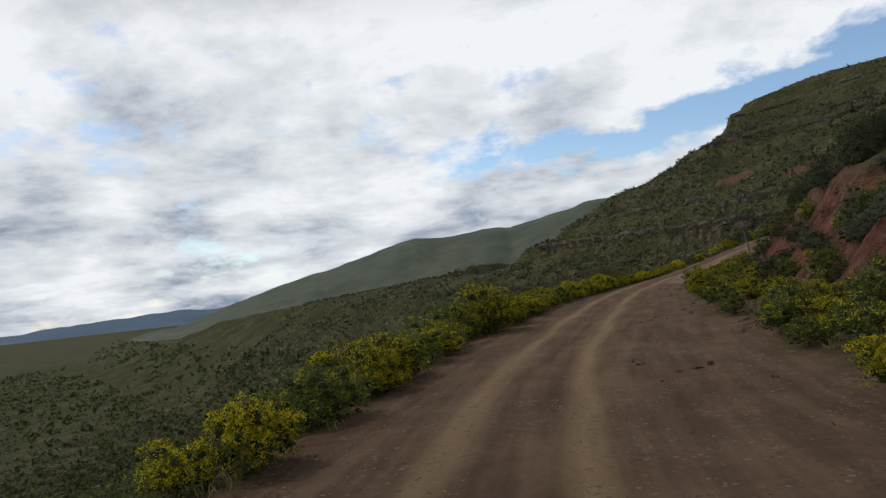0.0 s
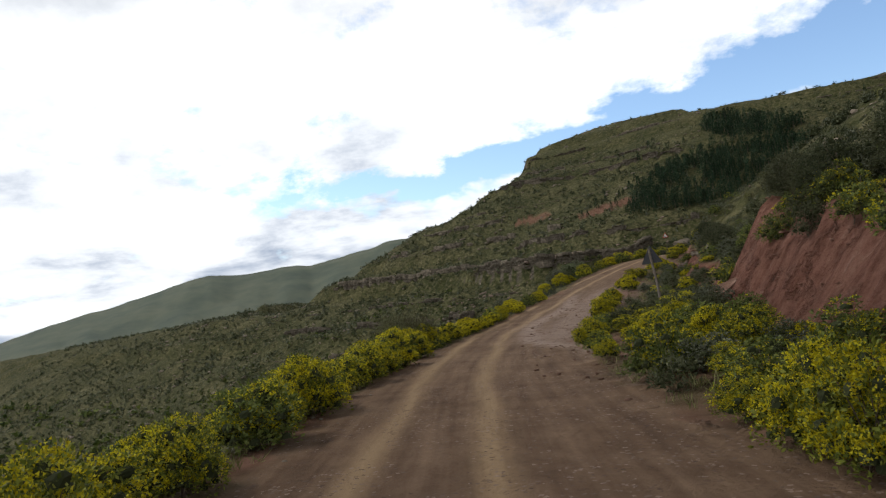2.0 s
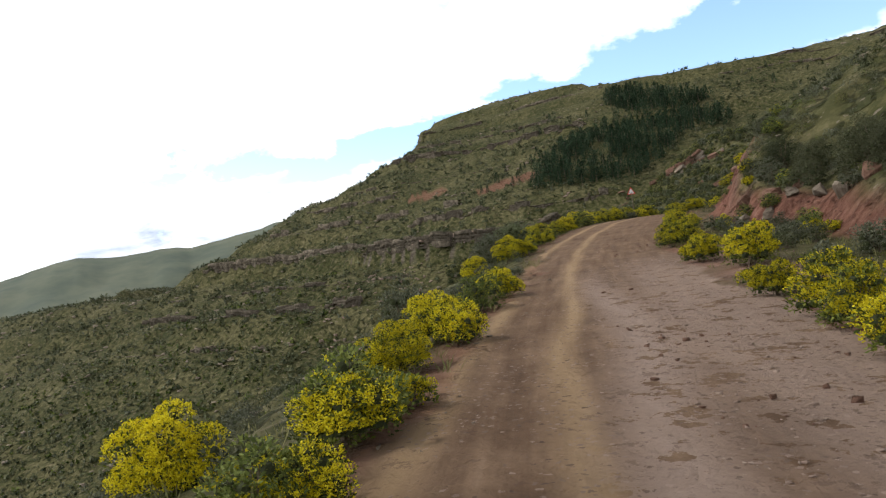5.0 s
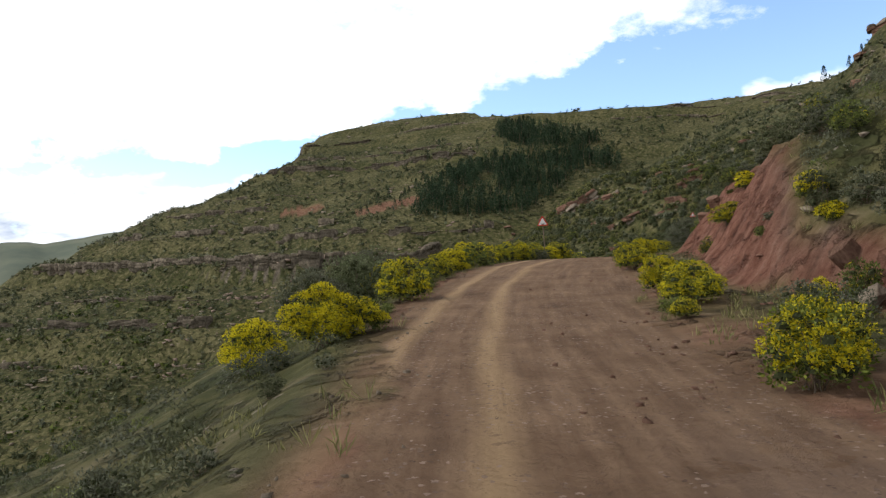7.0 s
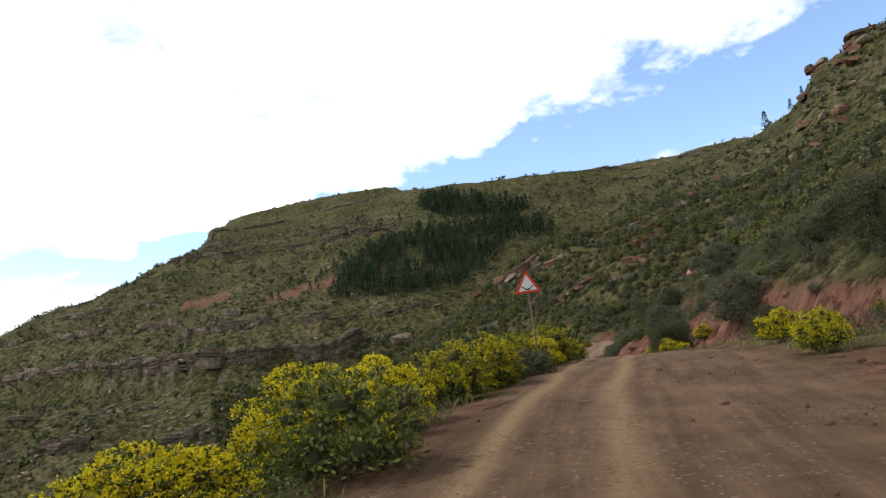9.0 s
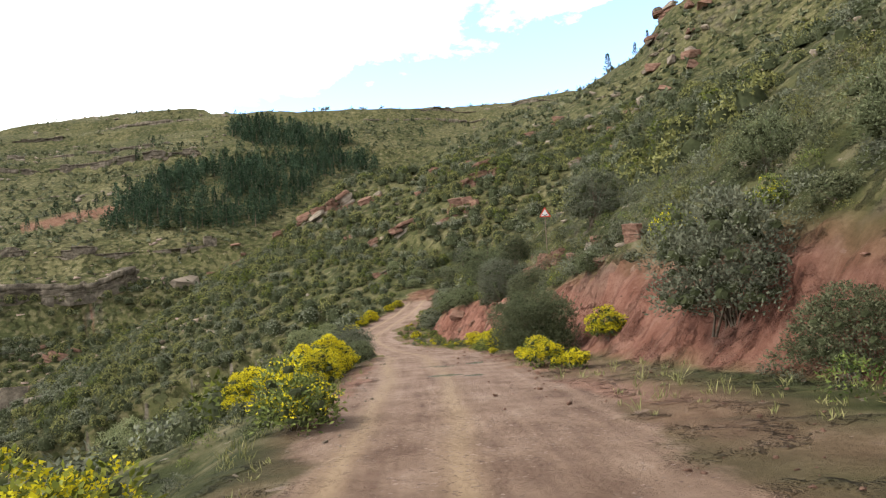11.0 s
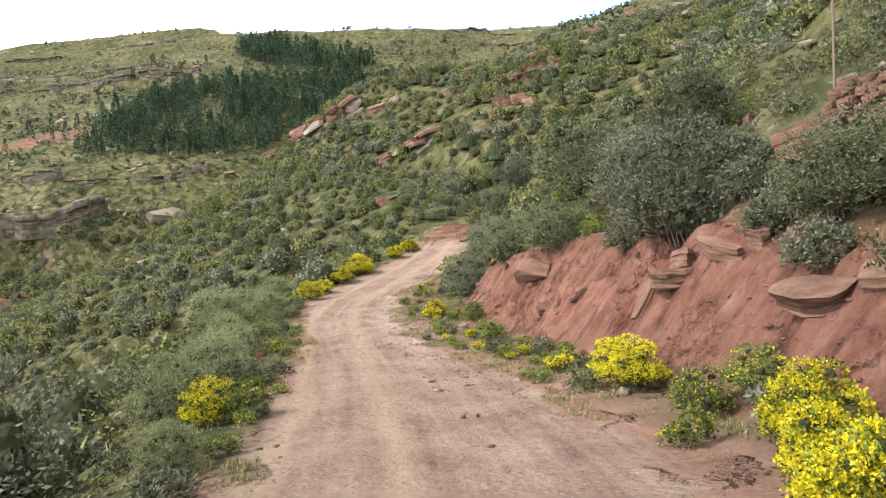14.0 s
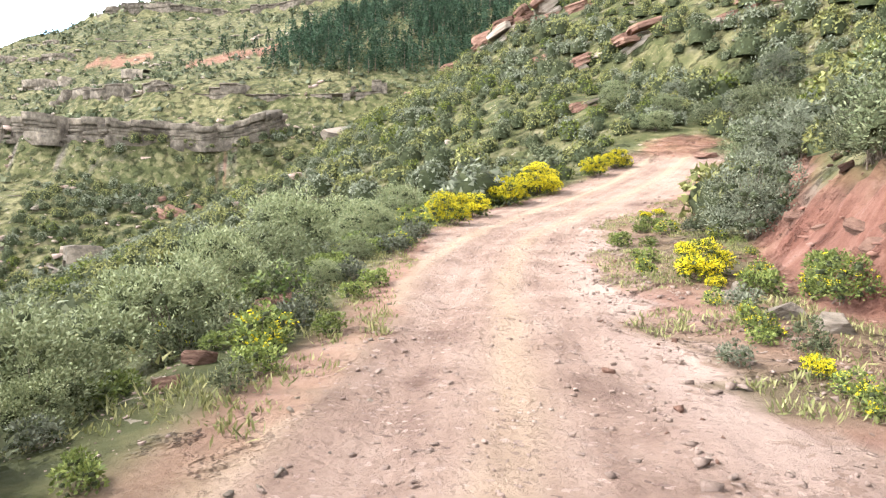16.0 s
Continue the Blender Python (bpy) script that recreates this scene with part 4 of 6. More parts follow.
HEDGE_YELLOW = [(130.8, -3.0, 1.2), (132.0, -3.0, 1.1), (130.0, -3.5, 1.3), (131.2, -3.9, 1.2), (129.0, -3.0, 1.2), (264.5, -2.4, 1.1), (266.2, -2.5, 1.0), (269.0, -2.7, 1.3), (271.4, -2.8, 1.5), (275.2, -2.4, 1.0), (276.8, -2.1, 1.1), (229.5, -3.2, 0.85), (227.9, -3.1, 1.2), (226.3, -3.3, 1.35), (224.8, -3.3, 1.35), (230.9, -2.8, 0.7), (192.5, -3.0, 1.5), (194.4, -3.1, 1.5), (196.4, -2.9, 1.5), (198.4, -2.7, 1.4), (200.4, -2.6, 1.3), (202.4, -2.6, 1.5), (189.5, -3.3, 1.5), (187.6, -3.6, 1.6)]
used = set()


LARGE_SHRUBS = [(263.8, -6.0, 3.2), (266.6, -5.0, 2.6), (261.0, -5.2, 2.4), (262.4, -3.6, 1.6), (249.6, -3.2, 1.9), (247.4, -3.1, 1.7), (251.8, -3.5, 1.6), (245.6, -3.4, 1.6), (254.2, -3.6, 1.7), (256.4, -3.9, 1.8), (237.3, -3.0, 2.2), (239.0, -3.4, 1.6), (271.3, 4.6, 3.0), (247.1, 6.8, 3.2), (250.4, 7.4, 3.0), (241.2, 6.8, 2.2), (227.2, 3.6, 3.3), (247.6, 8.3, 1.2), (246.6, 8.0, 1.1), (179.6, -5.4, 2.9), (174.4, -5.6, 2.6), (251.0, -3.0, 0.8), (252.0, -3.4, 0.9), (252.4, -4.8, 1.1), (253.6, -4.2, 0.9), (254.6, -5.4, 1.2), (256.2, -4.8, 1.0), (258.4, -6.0, 1.4), (261.0, -5.8, 1.4), (264.0, -6.2, 1.4), (267.2, -5.4, 1.3), (259.8, -4.4, 0.9), (263.0, -4.4, 1.0), (253.6, -2.6, 0.5), (256.8, -2.5, 0.55), (259.4, -2.7, 0.6), (262.2, -2.9, 0.6), (265.4, -3.3, 0.7), (176.8, -4.7, 3.0), (203.4, 9.6, 2.6), (205.8, 10.0, 2.8), (200.5, 9.8, 2.4), (209.0, 10.6, 2.6), (253.2, 7.6, 3.0), (250.0, 8.8, 2.6), (157.5, 9.8, 1.9), (160.5, 10.2, 2.2), (163.0, 10.6, 2.0), (166.0, 9.8, 1.9), (169.0, 9.2, 1.8), (154.5, 10.4, 1.8), (256.5, 5.6, 2.4), (262.5, 4.6, 2.2), (108.0, 9.4, 2.2), (110.2, 9.8, 2.0), (112.5, 9.2, 2.2), (114.6, 9.6, 2.2), (116.5, 9.3, 2.4), (118.6, 9.7, 2.0), (120.5, 9.2, 2.2), (122.6, 9.5, 1.9), (124.5, 9.4, 1.8), (104.0, 9.6, 2.2), (106.0, 9.8, 2.0), (100.0, 9.8, 2.0), (102.0, 10.0, 2.2), (284.5, -1.5, 1.6), (285.5, 1.0, 1.5), (288.0, -0.5, 1.7), (287.0, 2.6, 1.6), (291.0, 0.8, 1.8), (293.0, -2.0, 1.8), (290.0, -3.0, 1.5), (284.0, 3.5, 1.3)]


def put_copy(ob, m):
    return copy_thing(ob, m @ Matrix.Diagonal((1 / ob.scale[0], 1 / ob.scale[1], 1 / ob.scale[2], 1)))


def plant(models, s, d, w, rng, label, category, group, flat=1.0):
    ob = models[rng.integers(len(models))]
    x, y = at_road(s, d)
    z = height(x, y)
    m = pose(x, y, z - 0.03 * w, 0, 0, rng.uniform(0, 360)) @ Matrix.Diagonal((w * rng.uniform(0.92, 1.12), w * rng.uniform(0.92, 1.12), w * flat * rng.uniform(0.8, 1.02), 1))
    if ob in used:
        made = put_copy(ob, m)
    else:
        used.add(ob)
        ob.matrix_basis = m
        made = ob
    tagged(made, label, category, group)
    return made


def plant_verges():
    rng = np.random.default_rng(5)
    for rows in (YELLOW_LEFT_A, YELLOW_LEFT_B, YELLOW_RIGHT_A, YELLOW_RIGHT_B, YELLOW_RIGHT_C, HEDGE_YELLOW):
        for s, d, w in rows:
            w = min(w, 1.3) * 0.92 if d > 0 else w
            plant(GREENS if s < 129 and rng.random() < 0.3 else YELLOW_SPARSE if s < 129 or 158 < s < 212 and rng.random() < 0.5 else YELLOW_BIG if w > 1.3 else YELLOWS if w > 0.65 else YELLOW_SMALL, s, d, w * 1.15, rng, "rounded shrub covered in bright yellow flowers on the road verge", "shrub", "yellow shrubs along the road")
    plant(YELLOW_BIG, 243.9, 4.0, 1.3, rng, "large round shrub thick with yellow flowers below the bank", "shrub", "yellow shrubs along the road")
    for s, d, w in ((131.0, -3.75, 2.9), (132.6, -5.15, 2.3)):
        plant(DRY, s, d, w, rng, "wide wispy shrub with dry brown-green twigs behind the hedge", "shrub", "dry shrubs", 1.35)
    for rows in (GREEN_LEFT_A, GREEN_RIGHT_A, GREEN_RIGHT_B):
        for s, d, w in rows:
            plant(GREENS if w > 0.65 else GREEN_SMALL, s, d, w * 1.1, rng, "fresh green shrub with few yellow flowers on the verge", "shrub", "green shrubs along the road")
    for rows in (OLIVE_LEFT_A, OLIVE_RIGHT_A, OLIVE_RIGHT_B, LARGE_SHRUBS):
        for s, d, w in rows:
            if s == 227.2:
                plant(FINE, s, d, w, rng, "large feathery olive-green shrub leaning over the road edge", "shrub", "large grey-green shrubs")
            elif w > 1.7 and d > 0 or w > 1.3 and s > 220 or w > 2.2:
                plant(BIG_DARK if s < 216 and d > 0 else BIG_PALE if s > 240 and d < 0 else BIG, s, d, w, rng, "large dense grey-green shrub beside the mountain road", "shrub", "large grey-green shrubs", 1.0)
            else:
                plant(BIG_PALE if s > 240 and d < 0 and w > 0.5 else OLIVES if w > 0.9 else OLIVE_SMALL, s, d, w * 1.1, rng, "grey-green bushy shrub beside the gravel road", "shrub", "grey-green shrubs")


def verge_fill():
    """The close hedge of shrubs on the outer edge, and the shrubs that overhang the cut bank."""
    rng = np.random.default_rng(12)
    s = 87.0
    while s < 152:
        le = float(table(LEFT_EDGE, s))
        w = rng.uniform(1.1, 1.6) if s < 128 else rng.uniform(0.8, 1.2)
        plant((YELLOW_SPARSE if s < 128 else YELLOW_BIG) if rng.random() < 0.8 else GREENS, s, -le - 0.45 - rng.uniform(0, 0.5), w, rng, "rounded shrub with yellow flowers in a hedge at the road edge", "shrub", "yellow shrubs along the road")
        s += rng.uniform(1.2, 2.2) if s < 128 else rng.uniform(2.0, 3.4)
    s = 84.0
    while s < 131:
        re = float(table(RIGHT_EDGE, s))
        plant(YELLOW_SPARSE if rng.random() < 0.6 else GREENS, s, re + (0.7 if s < 116 else 1.3) + rng.uniform(0, 1.0), rng.uniform(0.9, 1.25), rng, "bushy green shrub with yellow flowers at the road edge", "shrub", "yellow shrubs along the road", 0.8)
        s += rng.uniform(1.2, 2.1)
    for s, d, w in ((125.2, 5.9, 2.0), (122.0, 5.2, 1.9), (130.0, 3.7, 1.4), (127.2, 3.8, 1.5), (119.0, 5.0, 1.9), (131.8, 4.1, 1.3), (127.6, 5.4, 1.7), (115.5, 4.9, 1.9), (110.0, 4.8, 1.7), (104.5, 4.8, 1.7), (112.6, 5.2, 1.9), (107.2, 5.1, 1.8)):
        plant(YELLOW_SPARSE if rng.random() < 0.7 else GREENS, s, d, w * 0.75, rng, "rounded shrub with yellow flowers below the red bank", "shrub", "yellow shrubs along the road", 0.8)
    s = 82.0
    while s < 268:
        foot, high = float(table(BANK_FOOT, s)), float(table(BANK_HIGH, s))
        run = 0.35 + 0.75 * high
        w = rng.uniform(0.6, 1.5)
        d = foot + run * rng.uniform(0.9, 1.25) + rng.uniform(0, 1.2)
        plant((OLIVES if w > 0.9 else OLIVE_SMALL) if rng.random() < 0.75 else GREENS if w > 0.9 else GREEN_SMALL, s, d, w, rng, "bushy shrub overhanging the top of the cut bank", "shrub", "shrubs on the bank")
        s += rng.uniform(1.1, 2.4)


def rough_verge():
    """Scattered bushes between the road and the bank, on the bank itself and along the outer edge."""
    rng = np.random.default_rng(14)
    mixed = lambda w: (YELLOWS, GREENS, OLIVES, OLIVES)[rng.integers(4)] if w > 0.75 else (YELLOW_SMALL, GREEN_SMALL, OLIVE_SMALL, OLIVE_SMALL)[rng.integers(4)]
    for _ in range(70):
        s = rng.uniform(114, 168)
        re, foot = float(table(RIGHT_EDGE, s)), float(table(BANK_FOOT, s))
        w = rng.uniform(0.4, 1.2)
        plant(mixed(w), s, re + 1.0 + (foot - re - 0.6) * rng.random() ** 0.7, w, rng, "bushy shrub on the rough verge below the bank", "shrub", "shrubs on the verge")
    for _ in range(60):
        s = rng.uniform(92, 205)
        foot, high = float(table(BANK_FOOT, s)), float(table(BANK_HIGH, s))
        w = rng.uniform(0.35, 1.1)
        plant(mixed(w), s, foot + (0.35 + 0.75 * high) * rng.uniform(0.25, 0.95), w, rng, "shrub clinging to the red cut bank", "shrub", "shrubs on the bank")
    for _ in range(36):
        s = rng.uniform(92, 130)
        foot, high = float(table(BANK_FOOT, s)), float(table(BANK_HIGH, s))
        w = rng.uniform(0.8, 1.4)
        plant((GREENS, OLIVES)[rng.integers(2)], s, foot + (0.35 + 0.75 * high) * rng.uniform(0.0, 1.0), w, rng, "bushy green shrub growing on the red bank", "shrub", "shrubs on the bank")
    for _ in range(34):
        s = rng.uniform(236, 270)
        w = rng.uniform(0.3, 0.7)
        plant((OLIVE_SMALL, GREEN_SMALL, OLIVE_SMALL)[rng.integers(3)], s, -float(table(LEFT_EDGE, s)) - 0.3 - 1.7 * rng.random(), w, rng, "small tufted shrub at the outer edge of the road", "shrub", "small shrubs at the road edge")
    for _ in range(30):
        s = rng.uniform(243, 264)
        w = rng.uniform(0.3, 0.75)
        plant((OLIVE_SMALL, GREEN_SMALL, OLIVE_SMALL)[rng.integers(3)], s, -float(table(LEFT_EDGE, s)) - 0.25 - 1.2 * rng.random(), w, rng, "small tufted shrub at the outer edge of the road", "shrub", "small shrubs at the road edge")
    for _ in range(50):
        s = rng.uniform(150, 212)
        w = rng.uniform(0.35, 0.9)
        plant((OLIVE_SMALL, GREEN_SMALL, OLIVE_SMALL)[rng.integers(3)] if w < 0.7 else OLIVES, s, -float(table(LEFT_EDGE, s)) - 0.5 - 2.6 * rng.random(), w, rng, "small bushy shrub on the outer edge of the road", "shrub", "small shrubs at the road edge")
    for _ in range(30):
        s = rng.uniform(232, 272)
        re, foot = float(table(RIGHT_EDGE, s)), float(table(BANK_FOOT, s))
        w = rng.uniform(0.25, 0.6)
        plant((OLIVE_SMALL, GREEN_SMALL, YELLOW_SMALL, GREEN_SMALL)[rng.integers(4)], s, re + 0.5 + (foot - re - 0.3) * rng.random(), w, rng, "small tufted shrub at the foot of the bank", "shrub", "small shrubs at the bank foot")


plant_verges()
verge_fill()
rough_verge()


def tuft_clumps(rng, at, size, per, leaf, squash=0.75, wide=0.42, core=6, whole=False):
    """Many small shrubs: for each place leaves that lie over a mound like shingles, and the mound itself."""
    n = len(at)
    d = unit(rng.normal(size=(n * per, 3)))
    d[:, 2] = np.where(d[:, 2] < -0.35, -d[:, 2], d[:, 2])
    lump = rng.uniform(0.75, 1.25, (n, 3)) * np.array([1, 1, squash * 1.35])
    rad = lump * size[:, None] * 0.5
    at = at + np.array([0, 0, 1.0]) * (0.16 * size)[:, None]
    wob = 1 + 0.22 * np.sin(d[:, :1] * 5 + np.repeat(rng.uniform(0, 6, n), per)[:, None]) * np.cos(d[:, 1:2] * 4)
    p = np.repeat(at, per, axis=0) + d * np.repeat(rad, per, axis=0) * wob * rng.uniform(0.78, 1.02, (n * per, 1))
    ln = leaf * np.repeat(size, per)[:, None]
    side = unit(np.cross(d, rng.normal(size=d.shape)))
    axis = unit(np.cross(side, d) * 0.8 + 0.65 * d + 0.35 * rng.normal(size=d.shape))
    v = np.stack([p + side * ln * wide, p + axis * ln, p - side * ln * wide], 1).reshape(-1, 3)
    pieces = [(v, np.arange(len(v)).reshape(-1, 3))]
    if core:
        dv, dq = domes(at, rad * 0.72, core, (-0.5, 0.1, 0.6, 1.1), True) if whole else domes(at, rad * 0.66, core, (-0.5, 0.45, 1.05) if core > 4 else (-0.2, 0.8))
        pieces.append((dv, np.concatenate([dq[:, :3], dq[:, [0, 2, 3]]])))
    return *joined(*pieces), len(pieces[0][1])


def scatter(rng, n, x0, x1, y0, y1, keep):
    x, y = rng.uniform(x0, x1, n), rng.uniform(y0, y1, n)
    z, bare, soil, _ = land(x, y)
    s, d, _ = road_sd(x, y)
    ok = keep(x, y, z, bare, soil, s, d)
    return np.stack([x, y, z], 1)[ok]


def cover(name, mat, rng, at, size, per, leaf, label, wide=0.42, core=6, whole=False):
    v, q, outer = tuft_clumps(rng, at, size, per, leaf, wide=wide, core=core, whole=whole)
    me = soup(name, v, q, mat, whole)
    # mounds under the leaves get the dark colour that imitates inner shade
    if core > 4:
        me.materials.append(M_CORE_SHADE)
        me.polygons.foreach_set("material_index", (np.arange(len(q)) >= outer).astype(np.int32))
    return tagged(new(name, me), label, "shrubs", kind="stuff")


def apart(at, size, gap):
    """Leaves out what stands too close to a larger neighbour; gap 0.5: they touch."""
    order = np.argsort(-size)
    at, size = at[order], size[order]
    cells, keep = collections.defaultdict(list), []
    for k, (p, w) in enumerate(zip(at, size)):
        cx, cy = int(p[0] // 2), int(p[1] // 2)
        near = [j for a in (-1, 0, 1) for b in (-1, 0, 1) for j in cells[cx + a, cy + b]]
        if all((at[j, 0] - p[0]) ** 2 + (at[j, 1] - p[1]) ** 2 > (gap * (size[j] + w)) ** 2 for j in near):
            cells[cx, cy].append(k)
            keep.append(k)
    return at[keep], size[keep]


def hillside_cover():
    rng = np.random.default_rng(21)
    free = lambda bare, soil, s, d: (bare < 0.05) & (soil < 0.3) & ((d > table(RIGHT_EDGE, s) + 2.2) | (d < -table(LEFT_EDGE, s) - 1.0) | (s > 282))
    thick = lambda x, y: vnoise(x / 9.0, y / 9.0) + 0.6 * vnoise(x / 3.0 + 40, y / 3.0)
    # close to the road: finer leaves
    close = lambda x, y, z, bare, soil, s, d: free(bare, soil, s, d) & (np.abs(d) < 15) & (s < 272)
    for name, mat, n, lo, hi, seed in (("verge_shrubs_olive", M_OLIVE, 330, 0.4, 1.0, 0), ("verge_shrubs_grey", M_GREY, 330, 0.35, 1.0, 50), ("verge_shrubs_green", M_BRIGHT, 240, 0.3, 0.8, 90), ("verge_shrubs_dark", M_LEAF, 200, 0.4, 1.0, 130)):
        at = scatter(rng, n * 16, -24, 84, 6, 262, close)
        at = at[thick(at[:, 0] + seed, at[:, 1]) > rng.uniform(-1.2, 0.6, len(at))][:n]
        cover(name, mat, rng, at, lo + (hi - lo) * rng.random(len(at)) ** 1.7, 300, 0.085, "low dense shrubs on the slope beside the road", 0.25, 0)
    mid = lambda x, y, z, bare, soil, s, d: free(bare, soil, s, d) & (np.abs(d) > 13) & (np.abs(d) < 85)
    for name, mat, n, lo, hi, seed in (("hillside_shrubs_olive", M_OLIVE, 2500, 0.6, 1.9, 0), ("hillside_shrubs_grey", M_GREY, 2000, 0.5, 1.6, 50), ("hillside_shrubs_green", M_DARK, 2100, 0.5, 1.6, 90), ("hillside_shrubs_bright", M_MOSSY, 1000, 0.4, 1.2, 140)):
        at = scatter(rng, int(n * 3.2), -75, 125, 20, 270, mid)
        at = at[thick(at[:, 0] + seed, at[:, 1]) > rng.uniform(-1.1, 0.7, len(at))][:n]
        at = at[(at[:, 0] < 15) | (at[:, 1] < 140)]
        at, size = apart(at, lo + (hi - lo) * rng.random(len(at)) ** 2, 0.42)
        cover(name, mat, rng, at, size, 66, 0.15, "low dense shrubs on the mountain slope")
    top = lambda x, y, z, bare, soil, s, d: free(bare, soil, s, d) & (s > 95) & (s < 275) & (d > table(BANK_FOOT, s) + 0.35 + 0.6 * table(BANK_HIGH, s)) & (d < 16)
    for name, mat, n in (("bank_shrubs_olive", M_OLIVE, 640), ("bank_shrubs_grey", M_GREY, 480), ("bank_shrubs_bright", M_MOSSY, 300)):
        at = scatter(rng, n * 16, -6, 80, 15, 200, top)[:n]
        cover(name, mat, rng, at, 0.3 + 0.8 * rng.random(len(at)) ** 1.8, 200, 0.095, "low shrubs above the cut bank", 0.25, 0)
    above = lambda x, y, z, bare, soil, s, d: free(bare, soil, s, d) & (s > 212) & (s < 276) & (d > table(BANK_FOOT, s) + 0.5 + 0.7 * table(BANK_HIGH, s)) & (d < 20)
    for name, mat, n in (("slope_bushes_olive", M_OLIVE, 260), ("slope_bushes_grey", M_GREY, 200), ("slope_bushes_bright", M_MOSSY, 90)):
        at = scatter(rng, n * 14, 26, 84, 105, 200, above)[:n]
        cover(name, mat, rng, at, 0.4 + 0.9 * rng.random(len(at)) ** 1.6, 200, 0.095, "rounded bushes on the slope above the cut bank", 0.25, 0)
    ahead = lambda x, y, z, bare, soil, s, d: free(bare, soil, s, d) & (s > 215) & (np.abs(d) < 75) & ((s > 266) | (d > 14) | (d < -5.5)) & ((s < 276) | (s > 283) | (np.abs(d) > 1.5))
    at = scatter(rng, 30000, 15, 118, 140, 285, ahead)
    size = 0.6 + 1.7 * rng.random(len(at)) ** 2.2
    size = np.where(vnoise(at[:, 0] / 7.0, at[:, 1] / 7.0) > 0.35, size * 0.6, size)
    at, size = apart(at, size, 0.38)
    at, size = at[:5200], size[:5200]
    kind = rng.random(len(at)) + 0.25 * vnoise(at[:, 0] / 12.0, at[:, 1] / 12.0)
    for name, mat, lo, hi in (("slope_shrubs_grey", M_GREY, -9, 0.22), ("slope_shrubs_olive", M_OLIVE, 0.22, 0.40), ("slope_shrubs_dark", M_DARK, 0.40, 0.54), ("slope_shrubs_yellowish", M_MOSSY, 0.54, 0.88), ("slope_shrubs_bright", M_YELLOWGREEN, 0.88, 9)):
        pick = (kind >= lo) & (kind < hi)
        cover(name, mat, rng, at[pick], size[pick], 230, 0.095, "rounded separate shrubs on the grassy slope ahead", 0.42, 8, True)
    grassy = lambda x, y, z, bare, soil, s, d: free(bare, soil, s, d) & (s > 215) & (np.abs(d) < 75) & ((s > 262) | (d > 8) | (d < -3)) & (vnoise(x / 5.0, y / 5.0) > -0.3)
    at = scatter(rng, 26000, 15, 118, 140, 285, grassy)[:9000]
    cover("slope_grass", M_GRASS, rng, at, 0.25 + 0.5 * rng.random(len(at)) ** 2, 12, 0.3, "tufts of yellowish grass between the shrubs on the slope", 0.16, 0)
    # tufts of grass on the verges
    verge = scatter(rng, 46000, -12, 66, 3, 195, lambda x, y, z, bare, soil, s, d: (bare < 0.3) & (s < 290) & (soil < 0.4) & (d < table(RIGHT_EDGE, s) + 5) & (d > -table(LEFT_EDGE, s) - 4))
    verge = verge[(vnoise(verge[:, 0] / 2.5, verge[:, 1] / 2.5) > -0.1) & (verge[:, 1] < 142)][:10000]
    end = scatter(rng, 60000, 34, 64, 145, 186, lambda x, y, z, bare, soil, s, d: (bare < 0.4) & (soil < 0.4) & (s > 238) & (s < 276) & (((d > 0) & (d < table(BANK_FOOT, s))) | ((d < 0) & (d > -table(LEFT_EDGE, s) - 2.5))))
    end = end[vnoise(end[:, 0] / 1.3, end[:, 1] / 1.3) > 0.0][:3200]
    short = np.r_[np.ones(len(verge)), np.full(len(end), 0.42)]
    verge = np.concatenate([verge, end])
    blades = 9
    base = np.repeat(verge, blades, axis=0) + rng.normal(size=(len(verge) * blades, 3)) * np.array([0.05, 0.05, 0.0])
    up = np.tile(np.array([0.0, 0.0, 1.0]), (len(base), 1))
    tall = np.repeat(rng.uniform(0.07, 0.26, len(verge)) * short, blades)[:, None]
    tagged(new("verge_grass", soup("verge_grass", *leaves(rng, base, up, tall, 0.008, 0.45, 0.1), M_GRASS)), "short dry grass and herbs on the road verge", "grass", kind="stuff")


hillside_cover()


def far_cover():
    """Shrubs across the valley, a few leaves' masses each."""
    rng = np.random.default_rng(33)
    ok = lambda x, y, z, bare, soil, s, d: ((np.abs(d) > 45) | (y > 262)) & (soil < 0.4) & ((z < 78) | (vnoise(x / 3.0, y / 3.0) > 0.45))
    for name, mat, n, lo, hi in (("far_shrubs_olive", M_OLIVE, 12000, 0.6, 2.3), ("far_shrubs_green", M_DARK, 12000, 0.6, 2.2), ("far_shrubs_grey", M_GREY, 5000, 0.6, 1.9)):
        at = scatter(rng, int(n * 2.0), -330, 300, 60, 560, ok)
        at = at[(vnoise(at[:, 0] / 25.0, at[:, 1] / 25.0) + 0.5 * vnoise(at[:, 0] / 8.0, at[:, 1] / 8.0)) > rng.uniform(-1.1, 0.6, len(at))][:n]
        cover(name, mat, rng, at, lo + (hi - lo) * rng.random(len(at)) ** 1.6, 5, 0.5, "scattered shrubs on the hill across the valley", 0.42, 4)


far_cover()


